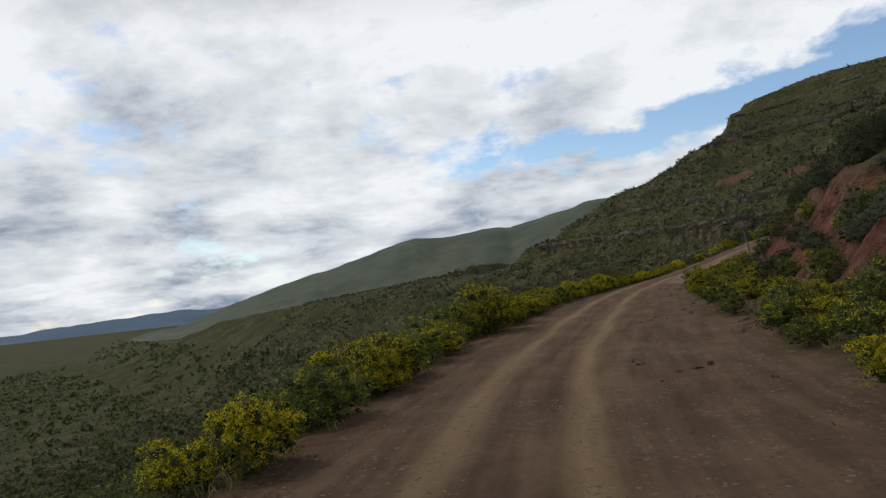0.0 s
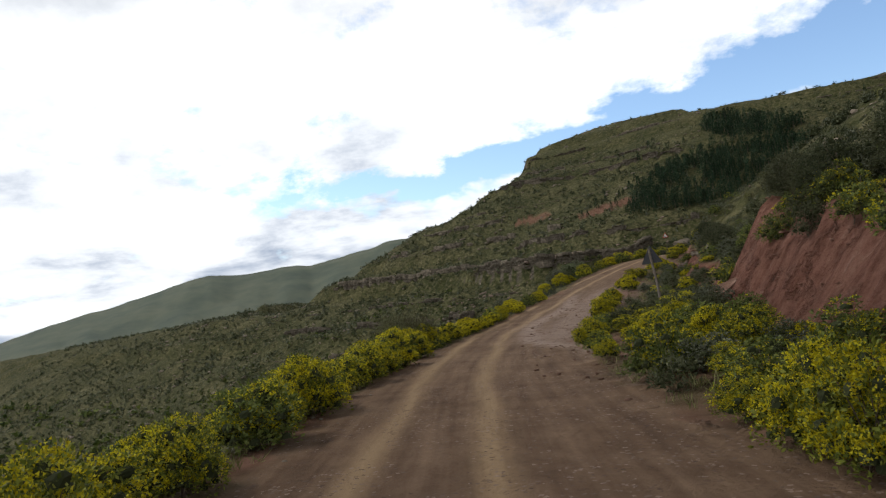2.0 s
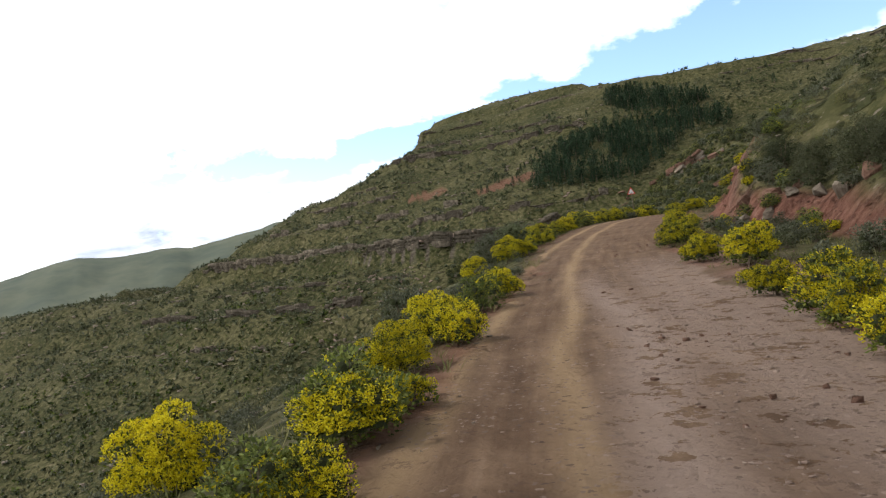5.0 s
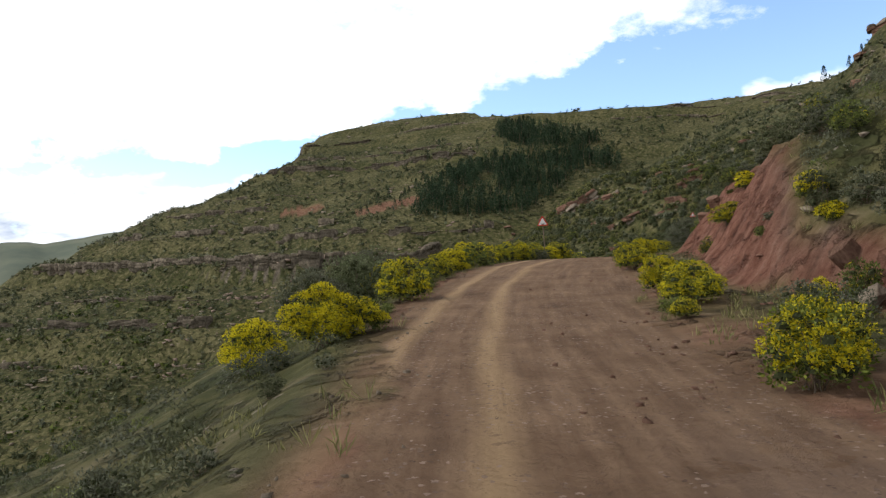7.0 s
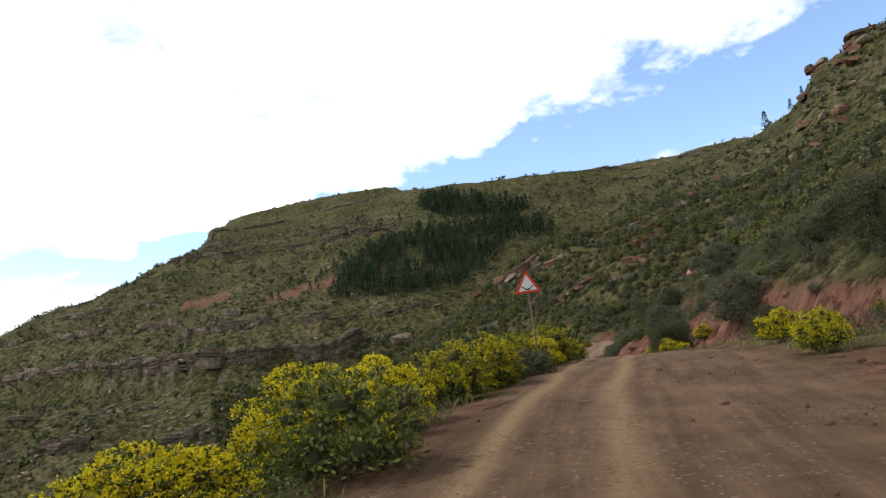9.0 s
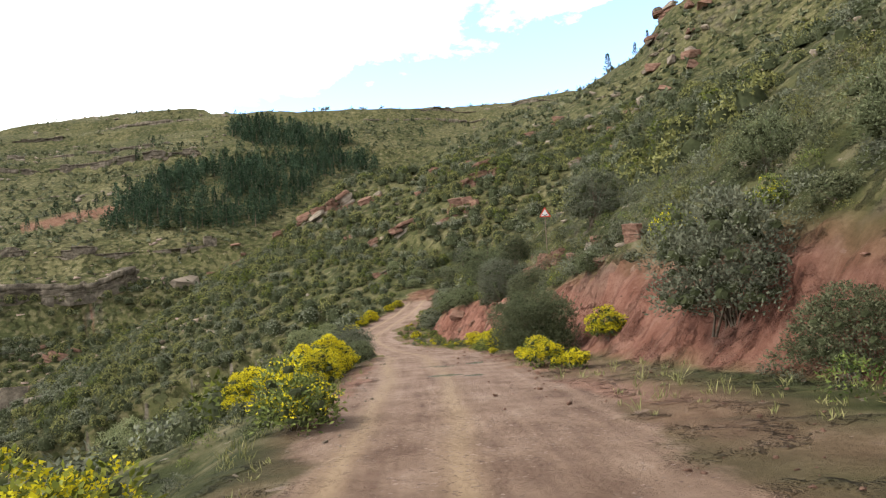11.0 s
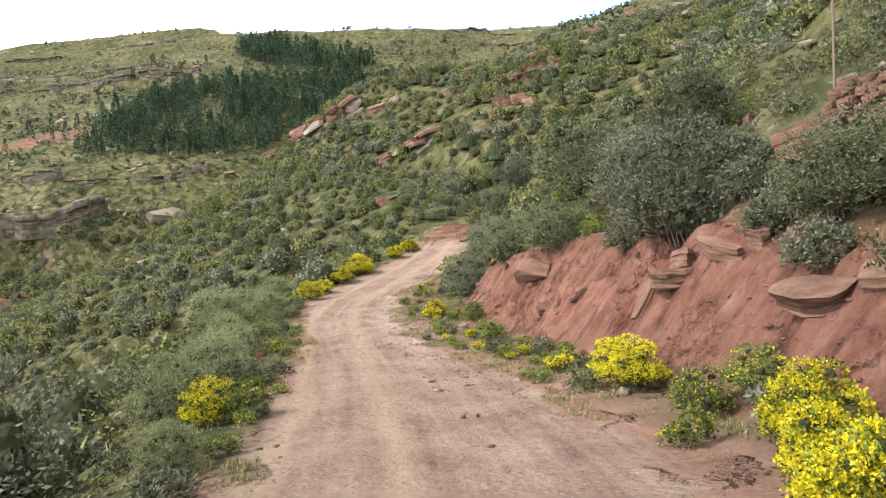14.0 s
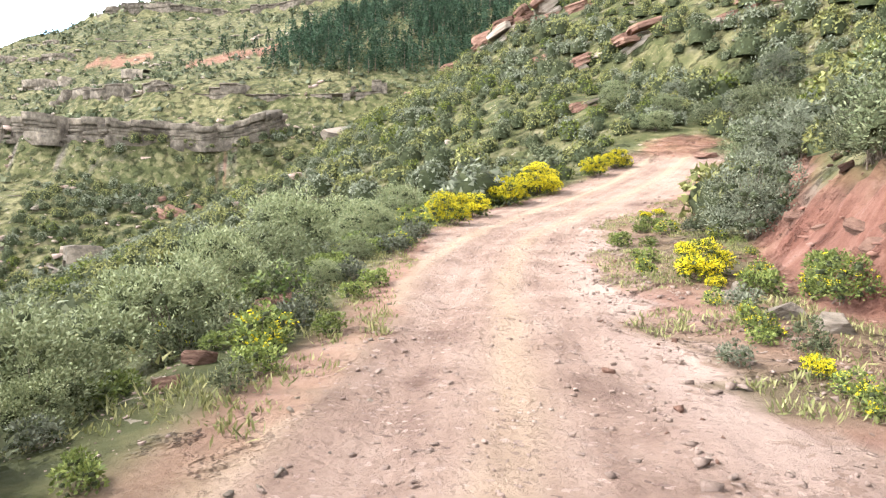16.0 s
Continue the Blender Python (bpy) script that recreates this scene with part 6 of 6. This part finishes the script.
def loose_stones():
    rng = np.random.default_rng(44)
    shoulder = scatter(rng, 60000, -8, 62, 2, 185, lambda x, y, z, bare, soil, s, d: (s < 285) & (d > 0.9) & (d < table(BANK_FOOT, s) + 1.0) & (vnoise(x / 1.5, y / 1.5) + 0.5 * vnoise(x / 5.0, y / 5.0) > 0.15))[:5600]
    stone_field("shoulder_gravel", rng, shoulder, 0.025 + 0.11 * rng.random(len(shoulder)) ** 3, 0.6, M_RED_ROCK, "loose reddish gravel on the road shoulder")
    left = scatter(rng, 40000, -8, 62, 2, 185, lambda x, y, z, bare, soil, s, d: (s < 285) & (d < 0) & (np.abs(-d - table(LEFT_EDGE, s)) < 0.7))[:1500]
    stone_field("edge_gravel", rng, left, 0.02 + 0.09 * rng.random(len(left)) ** 3, 0.6, M_GREY_ROCK, "loose stones along the road edge")
    bank = scatter(rng, 60000, -2, 66, 10, 185, lambda x, y, z, bare, soil, s, d: (soil > 0.5) & (s < 285))[:3800]
    stone_field("bank_stones", rng, bank, 0.02 + 0.2 * rng.random(len(bank)) ** 5, 0.32, M_CLOD, "stones in the red cut bank")
    close = scatter(rng, 40000, 36, 64, 138, 178, lambda x, y, z, bare, soil, s, d: (soil > 0.4) & (s > 228) & (s < 268))[:3000]
    stone_field("bank_clods", rng, close, 0.015 + 0.11 * rng.random(len(close)) ** 4, 0.3, M_CLOD, "clods and chips of red stone loose on the cut bank")
    slope = scatter(rng, 14000, -45, 110, 20, 250, lambda x, y, z, bare, soil, s, d: (bare < 0.05) & (soil < 0.3) & (np.abs(d) > 6) & (vnoise(x / 8.0, y / 8.0) > -0.1))[:2600]
    stone_field("slope_rocks", rng, slope, 0.2 + 0.8 * rng.random(len(slope)) ** 2.5, 0.5, M_GREY_ROCK, "pale rocks scattered over the slope")
    gully = scatter(rng, 9000, -25, 62, 222, 300, lambda x, y, z, bare, soil, s, d: (np.abs(d) > 12) & (vnoise(x / 7.0, y / 7.0) > -0.1))[:700]
    stone_field("gully_rocks", rng, gully, 0.4 + 1.9 * rng.random(len(gully)) ** 3, 0.5, M_DUSTY, "weathered sandstone blocks strewn over the gully slope")
    far = scatter(rng, 16000, -200, 300, 200, 540, lambda x, y, z, bare, soil, s, d: (np.abs(d) > 40) & (z > -40) & (vnoise(x / 20.0, y / 20.0) > -0.2))[:3200]
    stone_field("far_rocks", rng, far, 0.5 + 2.2 * rng.random(len(far)) ** 3, 0.45, M_GREY_ROCK, "pale rocks scattered over the far hill")


loose_stones()


def cliff_band(level, x0, x1, tall, seed, gap=-2.0):
    """A face of bedded sandstone along the slope at one height, broken by upright joints."""
    rng = np.random.default_rng(seed)
    cx = np.arange(x0, x1, 0.8)
    ys = np.arange(225, 520, 1.5)
    gx, gy = np.meshgrid(cx, ys)
    over = (land(gx, gy)[0] > level) & (gy > np.where(gx > 56, 292, 225))
    there = over.any(axis=0)
    cx, over = cx[there], over[:, there]
    x0, x1 = cx[0], cx[-1]
    cy = ys[np.argmax(over, axis=0)].astype(float)
    for _ in range(60):
        cy[1:-1] = (cy[:-2] + 2 * cy[1:-1] + cy[2:]) / 4
    cz = land(cx, cy)[0]
    for _ in range(90):
        cz[1:-1] = (cz[:-2] + 2 * cz[1:-1] + cz[2:]) / 4
    # columns: two for each block, close on both sides of a joint
    edges = [x0]
    while edges[-1] < x1 - 3.5:
        edges.append(edges[-1] + rng.uniform(0.7, 3.2))
    block = np.repeat(np.arange(len(edges) - 1), 2)
    xs = np.array([v for a, b in zip(edges, edges[1:]) for v in (a + 0.03, b - 0.03)])
    line, foot = np.interp(xs, cx, cy), np.interp(xs, cx, cz)
    slope = np.interp(xs, cx, np.gradient(cy, cx))
    nx, ny = -slope / np.hypot(slope, 1), 1 / np.hypot(slope, 1)
    n, m = len(xs), len(edges) - 1
    mid = np.array([(a + b) / 2 for a, b in zip(edges, edges[1:])])
    shown = np.clip(0.35 + (vnoise(mid / 9.0 + seed, mid * 0 + seed * 3.3) - gap) * 1.8, 0, 1) * step(0, 5, mid - x0) * step(0, 5, x1 - mid)
    high = np.where((shown > 0.3) & (rng.random(m) > 0.16), tall * shown * rng.uniform(0.65, 1.08, m), 0.0)[block]
    beds = 5 if tall > 3 else 3
    cuts = np.r_[0.0, np.sort(rng.uniform(0.3, 0.92, beds - 1)), 1.0]
    own = rng.uniform(-0.75, 0.7, m)
    co, rows = [], 0
    for bed in range(beds):
        push = (0.7 * own + rng.uniform(-0.35, 0.35, m) + (0.15 if bed == beds - 1 else rng.uniform(-0.35, 0.2)))[block]
        for f, back in ((0.02, 0.10), (0.12, 0.0), (0.9, 0.02), (0.98, 0.12)):
            z = foot - 1.5 + (high + 1.5) * (cuts[bed] + f * (cuts[bed + 1] - cuts[bed]))
            q = back - push + 0.03 * rng.normal(size=n)
            co.append(np.stack([xs + nx * q, line + ny * q, z + 0.03 * rng.normal(size=n)], 1))
            rows += 1
    for q, dz in ((0.8, 0.08), (3.4, -0.1)):
        co.append(np.stack([xs + nx * q, line + ny * q, foot + high + dz - (high < 0.05) * 1.5], 1))
        rows += 1
    i = (np.arange(rows - 1)[:, None] * n + np.arange(n - 1)[None]).ravel()
    me = soup("cliff", np.concatenate(co), np.stack([i, i + 1, i + n + 1, i + n], 1), M_CLIFF)
    return tagged(new("cliff", me), "weathered grey-brown sandstone cliff band across the slope", "cliff", kind="structure")


M_CLIFF = rock_material("cliff_sandstone", (0.036, 0.029, 0.022), (0.13, 0.107, 0.079), (0.27, 0.225, 0.168), 0.9, (1.0, 1.0, 1.1))
LEDGES = ((11.0, -12, 57, 3.6, -0.9), (15.0, -85, 4, 2.9, -0.55), (28.0, -58, 30, 2.7, -0.5), (38.0, -42, 8, 2.2, -0.3), (21.5, 5, 76, 2.6, -0.4), (60.0, 2, 92, 2.8, -0.7), (83.0, 22, 60, 1.8, -0.2), (88.0, 66, 118, 1.8, -0.2), (78.0, 120, 215, 1.6, -0.1), (84.0, 176, 230, 1.6, 0.0),
          (-4.5, -120, 34, 2.8, -0.25), (3.0, -100, 30, 1.5, 0.0), (46.0, -30, 66, 1.3, 0.1), (70.0, 14, 90, 1.5, 0.0), (-14.0, -120, 20, 1.6, 0.05))
for number, (level, x0, x1, tall, gap) in enumerate(LEDGES):
    cliff_band(level, x0, x1, tall, 3 + 2 * number, gap)


def road_rubble():
    """Broken clods in the ruts and rubble washed along the inner side of the road."""
    rng = np.random.default_rng(46)
    clods = scatter(rng, 26000, 38, 64, 150, 185, lambda x, y, z, bare, soil, s, d: (s > 247) & (s < 272) & (np.abs(d) < 2.2) & (np.abs(np.abs(d - 0.1) - 0.75) < 0.32 + 0.2 * vnoise(s / 2.0, d * 0 + 3)) & (vnoise(x / 0.9, y / 0.9) > -0.1))[:2600]
    stone_field("road_clods", rng, clods, 0.015 + 0.07 * rng.random(len(clods)) ** 2.5, 0.4, M_DUSTY, "broken clods and stones in the wheel ruts")
    wash = scatter(rng, 30000, 36, 66, 142, 186, lambda x, y, z, bare, soil, s, d: (s > 242) & (s < 274) & (d > 1.0) & (d < table(RIGHT_EDGE, s) + 1.0) & (vnoise(x / 1.2, y / 1.2) > -0.25))[:2600]
    stone_field("rubble", rng, wash, 0.02 + 0.12 * rng.random(len(wash)) ** 3, 0.5, M_DUSTY, "rubble washed along the inner side of the road")
    chips = scatter(rng, 60000, 36, 66, 142, 186, lambda x, y, z, bare, soil, s, d: (s > 243) & (s < 270) & (np.abs(d) < 3.0) & (vnoise(x / 0.8, y / 0.8) + 0.6 * step(-1.0, 1.5, d) > 0.25))[:6500]
    stone_field("road_chips", rng, chips, 0.012 + 0.045 * rng.random(len(chips)) ** 2, 0.55, M_DUSTY, "small broken chips of stone on the road")
    turnout = scatter(rng, 60000, -4, 40, 20, 110, lambda x, y, z, bare, soil, s, d: (s > 121) & (s < 158) & (d > 1.0) & (d < table(BANK_FOOT, s)) & (vnoise(x / 1.4, y / 1.4) > -0.1))[:4500]
    stone_field("shoulder_chips", rng, turnout, 0.015 + 0.075 * rng.random(len(turnout)) ** 2.5, 0.45, M_DUSTY, "pale chips of stone strewn over the wide shoulder")


road_rubble()


# ---- signs, post, puddles ----
def plain(name, colour, rough=0.5):
    m, nt, b = material(name, rough)
    c = mix(nt, noise_tex(nt, 9.0, 5), tuple(v * 0.82 for v in colour), colour)
    nt.links.new(c, b.inputs["Base Color"])
    return m


M_SIGN_RED, M_SIGN_WHITE, M_SIGN_BLACK = plain("sign_red", (0.52, 0.045, 0.025)), plain("sign_white", (0.60, 0.61, 0.60)), plain("sign_black", (0.02, 0.02, 0.02))
M_RUST = plain("rusty_steel", (0.20, 0.15, 0.115), 0.8)
M_WOOD = simple("weathered_wood", [(0.3, (0.12, 0.10, 0.08)), (0.7, (0.28, 0.24, 0.20))], 12.0)


def mesh_of(name, bm, mat):
    me = bpy.data.meshes.new(name)
    bm.to_mesh(me)
    bm.free()
    me.materials.append(mat)
    return me


def rounded_triangle(side, corner, depth, y0):
    """A triangle with rounded corners, standing in the xz plane, centred on its middle."""
    bm = bmesh.new()
    ring = []
    R = side / math.sqrt(3) - corner * 2
    for k in range(3):
        a = radians(90 + 120 * k)
        cx, cz = R * math.cos(a), R * math.sin(a)
        for j in range(-3, 4):
            b = a + radians(20 * j)
            ring.append((cx + corner * math.cos(b), cz + corner * math.sin(b)))
    lo = [bm.verts.new((x, y0, z)) for x, z in ring]
    hi = [bm.verts.new((x, y0 - depth, z)) for x, z in ring]
    bm.faces.new(lo)
    bm.faces.new(hi[::-1])
    for k in range(len(ring)):
        bm.faces.new((lo[k], hi[k], hi[(k + 1) % len(ring)], lo[(k + 1) % len(ring)]))
    bmesh.ops.recalc_face_normals(bm, faces=bm.faces)
    return bm


def dip_symbol(width, thick, y):
    """The drawing of a dip in the road: a bent band."""
    bm = bmesh.new()
    prof = []
    for k in range(21):
        t = -1 + k / 10
        prof.append((t * width / 2, -0.075 * max(0.0, 1 - (t / 0.72) ** 2) ** 0.8 + 0.02))
    lo = [(x, z - thick * (0.8 + 0.5 * math.exp(-(x / width * 4) ** 2))) for x, z in prof]
    top = [bm.verts.new((x, y, z)) for x, z in prof]
    bot = [bm.verts.new((x, y, z)) for x, z in lo]
    for k in range(20):
        bm.faces.new((top[k], bot[k], bot[k + 1], top[k + 1]))
    geom = bmesh.ops.extrude_face_region(bm, geom=list(bm.faces))
    bmesh.ops.translate(bm, verts=[g for g in geom["geom"] if isinstance(g, bmesh.types.BMVert)], vec=(0, -0.004, 0))
    bmesh.ops.recalc_face_normals(bm, faces=bm.faces)
    return bm


def warning_sign(x, y, z_mid, face, side, lean=0.0):
    ground_z = height(x, y)
    root = new("road_sign")
    high = z_mid - ground_z
    bm = bmesh.new()
    bmesh.ops.create_cone(bm, cap_ends=True, segments=10, radius1=0.027, radius2=0.026, depth=high + 0.2 + side * 0.35, matrix=Matrix.Translation((0, 0.045, (high + side * 0.35 - 0.2) / 2)))
    part("post", mesh_of("post", bm, M_RUST), root, "rusty steel post")
    board = part("board", mesh_of("board", rounded_triangle(side, 0.03, 0.012, 0.0), M_SIGN_RED), root, "red-edged triangular board")
    board.location = (0, 0, high)
    inner = part("panel", mesh_of("panel", rounded_triangle(side * 0.70, 0.012, 0.004, -0.0125), M_SIGN_WHITE), board, "white panel")
    inner.location = (0, 0, 0)
    symbol = part("symbol", mesh_of("symbol", dip_symbol(side * 0.46, 0.04, -0.018), M_SIGN_BLACK), board, "black drawing of a dip in the road")
    symbol.location = (0, 0, -side * 0.05)
    for k, dz in enumerate((side * 0.3, -side * 0.18)):
        bm = bmesh.new()
        bmesh.ops.create_cone(bm, cap_ends=True, segments=8, radius1=0.012, radius2=0.012, depth=0.05, matrix=Matrix.Translation((0, 0.0, high + dz)) @ Matrix.Rotation(radians(90), 4, "X"))
        part("bolt", mesh_of("bolt", bm, M_RUST), root)
    root.matrix_basis = pose(x, y, ground_z, 0, lean, face)
    return tagged(root, "triangular warning sign for a dip, red edge, rusty post", "road sign", "warning signs")


warning_sign(18.55, 117.3, 7.80, -30.0, 0.74, -2.0)
warning_sign(52.16, 152.8, 12.05, -38.0, 0.72, 1.0)


def sign_from_behind(s, d, tall, lean, side):
    """A warning sign for the other direction: a crooked wooden pole with a bare grey board."""
    x, y = at_road(s, d)
    root = new("road_sign")
    bm = bmesh.new()
    n = 9
    bend = lambda f: 0.07 * math.sin(f * 4.2)
    rings = []
    for k in range(9):
        f = k / 8
        rings.append([bm.verts.new((math.cos(j * 6.283 / n) * (0.058 - 0.014 * f) + bend(f), math.sin(j * 6.283 / n) * (0.058 - 0.014 * f), f * (tall + 0.2) - 0.2)) for j in range(n)])
    for a, b in zip(rings, rings[1:]):
        for j in range(n):
            bm.faces.new((a[j], a[(j + 1) % n], b[(j + 1) % n], b[j]))
    bm.faces.new(rings[-1])
    bm.faces.new(rings[0][::-1])
    part("pole", mesh_of("pole", bm, M_WOOD), root, "crooked weathered wooden pole")
    board = part("board", mesh_of("board", rounded_triangle(side, 0.03, 0.012, 0.0), M_STEEL), root, "dull grey back of a triangular board")
    board.location = (bend(0.85), 0.075, tall - side * 0.42)
    for dz in (side * 0.2, -side * 0.15):
        bm = bmesh.new()
        bmesh.ops.create_cube(bm, size=1.0, matrix=Matrix.Translation((bend(0.85), 0.055, tall - side * 0.42 + dz)) @ Matrix.Diagonal((0.12, 0.02, 0.03, 1)))
        part("bracket", mesh_of("bracket", bm, M_RUST), root)
    root.matrix_basis = pose(x, y, height(x, y), 0, lean, -25)
    return tagged(root, "triangular road sign on a wooden pole, seen from behind", "road sign", "warning signs")


M_STEEL = plain("galvanised_back", (0.07, 0.07, 0.072), 0.55)
sign_from_behind(130.7, 6.1, 2.75, -2.0, 0.8)


def water_material():
    m, nt, b = material("muddy_water", 0.04)
    b.inputs["Base Color"].default_value = (0.20, 0.19, 0.17, 1)
    b.inputs["Specular IOR Level"].default_value = 0.6
    bump(nt, b, noise_tex(nt, 3.0, 2), 0.05, 0.01)
    return m


M_WATER = water_material()


def puddle(s, d, long, wide, seed):
    """Rain water in a hollow of the road: a flat, ragged sheet."""
    x, y = at_road(s, d)
    t = TANGENT[int(s)]
    bm = bmesh.new()
    ring = []
    for k in range(40):
        a = k * 2 * math.pi / 40
        r = 1 + 0.5 * noise.noise((math.cos(a) * 1.9 + seed, math.sin(a) * 1.6, seed))
        u, v = math.cos(a) * long / 2 * r, math.sin(a) * wide / 2 * r
        ring.append((u * t[0] + v * t[1], u * t[1] - v * t[0]))
    zs = [height(x + a, y + b) for a, b in ring]
    top = float(np.percentile(zs, 40)) + 0.004
    bm.faces.new([bm.verts.new((a, b, 0.0)) for a, b in ring])
    low = [bm.verts.new((a * 0.96, b * 0.96, -0.03)) for a, b in ring]
    bm.verts.ensure_lookup_table()
    for k in range(40):
        bm.faces.new((bm.verts[k], low[k], low[(k + 1) % 40], bm.verts[(k + 1) % 40]))
    ob = new("puddle", mesh_of("puddle", bm, M_WATER))
    ob.location = (x, y, top)
    return tagged(ob, "shallow muddy rain puddle on the gravel road", "puddle", "puddles on the road")


puddle(225.35, 1.35, 0.55, 0.5, 1.0)
puddle(225.75, 1.55, 0.2, 0.3, 4.0)
puddle(225.05, 0.1, 0.16, 0.7, 5.0)
puddle(224.75, 0.45, 0.2, 0.6, 7.0)
puddle(221.7, 0.35, 0.5, 0.9, 2.0)
puddle(221.3, 1.0, 0.35, 0.5, 3.0)


def agave(s, d, size):
    """A rosette of thick pointed leaves."""
    x, y = at_road(s, d)
    root = new("agave_plant")
    rng = np.random.default_rng(3)
    for k in range(15):
        tilt = 75 - 4.2 * k
        bm = bmesh.new()
        rings = []
        for j in range(5):
            f = j / 4
            w, th = 0.075 * (1 - f) ** 0.7 * (0.7 + f) + 0.004, 0.03 * (1 - f) + 0.004
            z, bend = f * 0.62, 0.12 * f * f
            rings.append([bm.verts.new(p) for p in ((-w, bend, z), (0, bend - th, z), (w, bend, z), (0, bend + th, z))])
        for a, b in zip(rings, rings[1:]):
            for j in range(4):
                bm.faces.new((a[j], a[(j + 1) % 4], b[(j + 1) % 4], b[j]))
        bm.faces.new(rings[-1])
        bm.faces.new(rings[0][::-1])
        bmesh.ops.transform(bm, matrix=pose(0, 0, 0.02, 0, 0, k * 137.5) @ pose(0, 0, 0, -tilt, 0, 0), verts=bm.verts)
        part("leaf", mesh_of("leaf", bm, M_GREY), root)
    root.matrix_basis = pose(x, y, height(x, y) - 0.03, -15, 0, 30) @ Matrix.Scale(size, 4)
    return tagged(root, "grey-green agave growing at the top of the bank", "agave")


agave(247.5, 6.5, 1.0)

def stone_wall(s0, s1, d, courses):
    """A low dry-stone wall on top of the bank: uneven courses of red stones."""
    rng = np.random.default_rng(29)
    x0, y0 = at_road((s0 + s1) / 2, d)
    z0 = height(x0, y0)
    root = new("stone_wall")
    for row in range(courses):
        s = s0 + rng.uniform(0, 0.2)
        while s < s1:
            w = rng.uniform(0.22, 0.48)
            x, y = at_road(s + w / 2, d + 0.05 * row)
            ground_z = height(*at_road(s + w / 2, d))
            stone = part("stone", RED_STONES[int(rng.integers(5))], root)
            yaw = math.degrees(math.atan2(TANGENT[int(s), 1], TANGENT[int(s), 0]))
            stone.matrix_basis = pose(x - x0, y - y0, ground_z - z0 + 0.06 + row * 0.17, rng.uniform(-4, 4), rng.uniform(-4, 4), yaw + rng.uniform(-8, 8)) @ Matrix.Diagonal((w * 1.06, 0.36, rng.uniform(0.17, 0.21), 1))
            s += w
    root.location = (x0, y0, z0)
    return tagged(root, "low dry-stone wall of red sandstone above the bank", "stone wall")


stone_wall(240.8, 244.4, 8.3, 5)
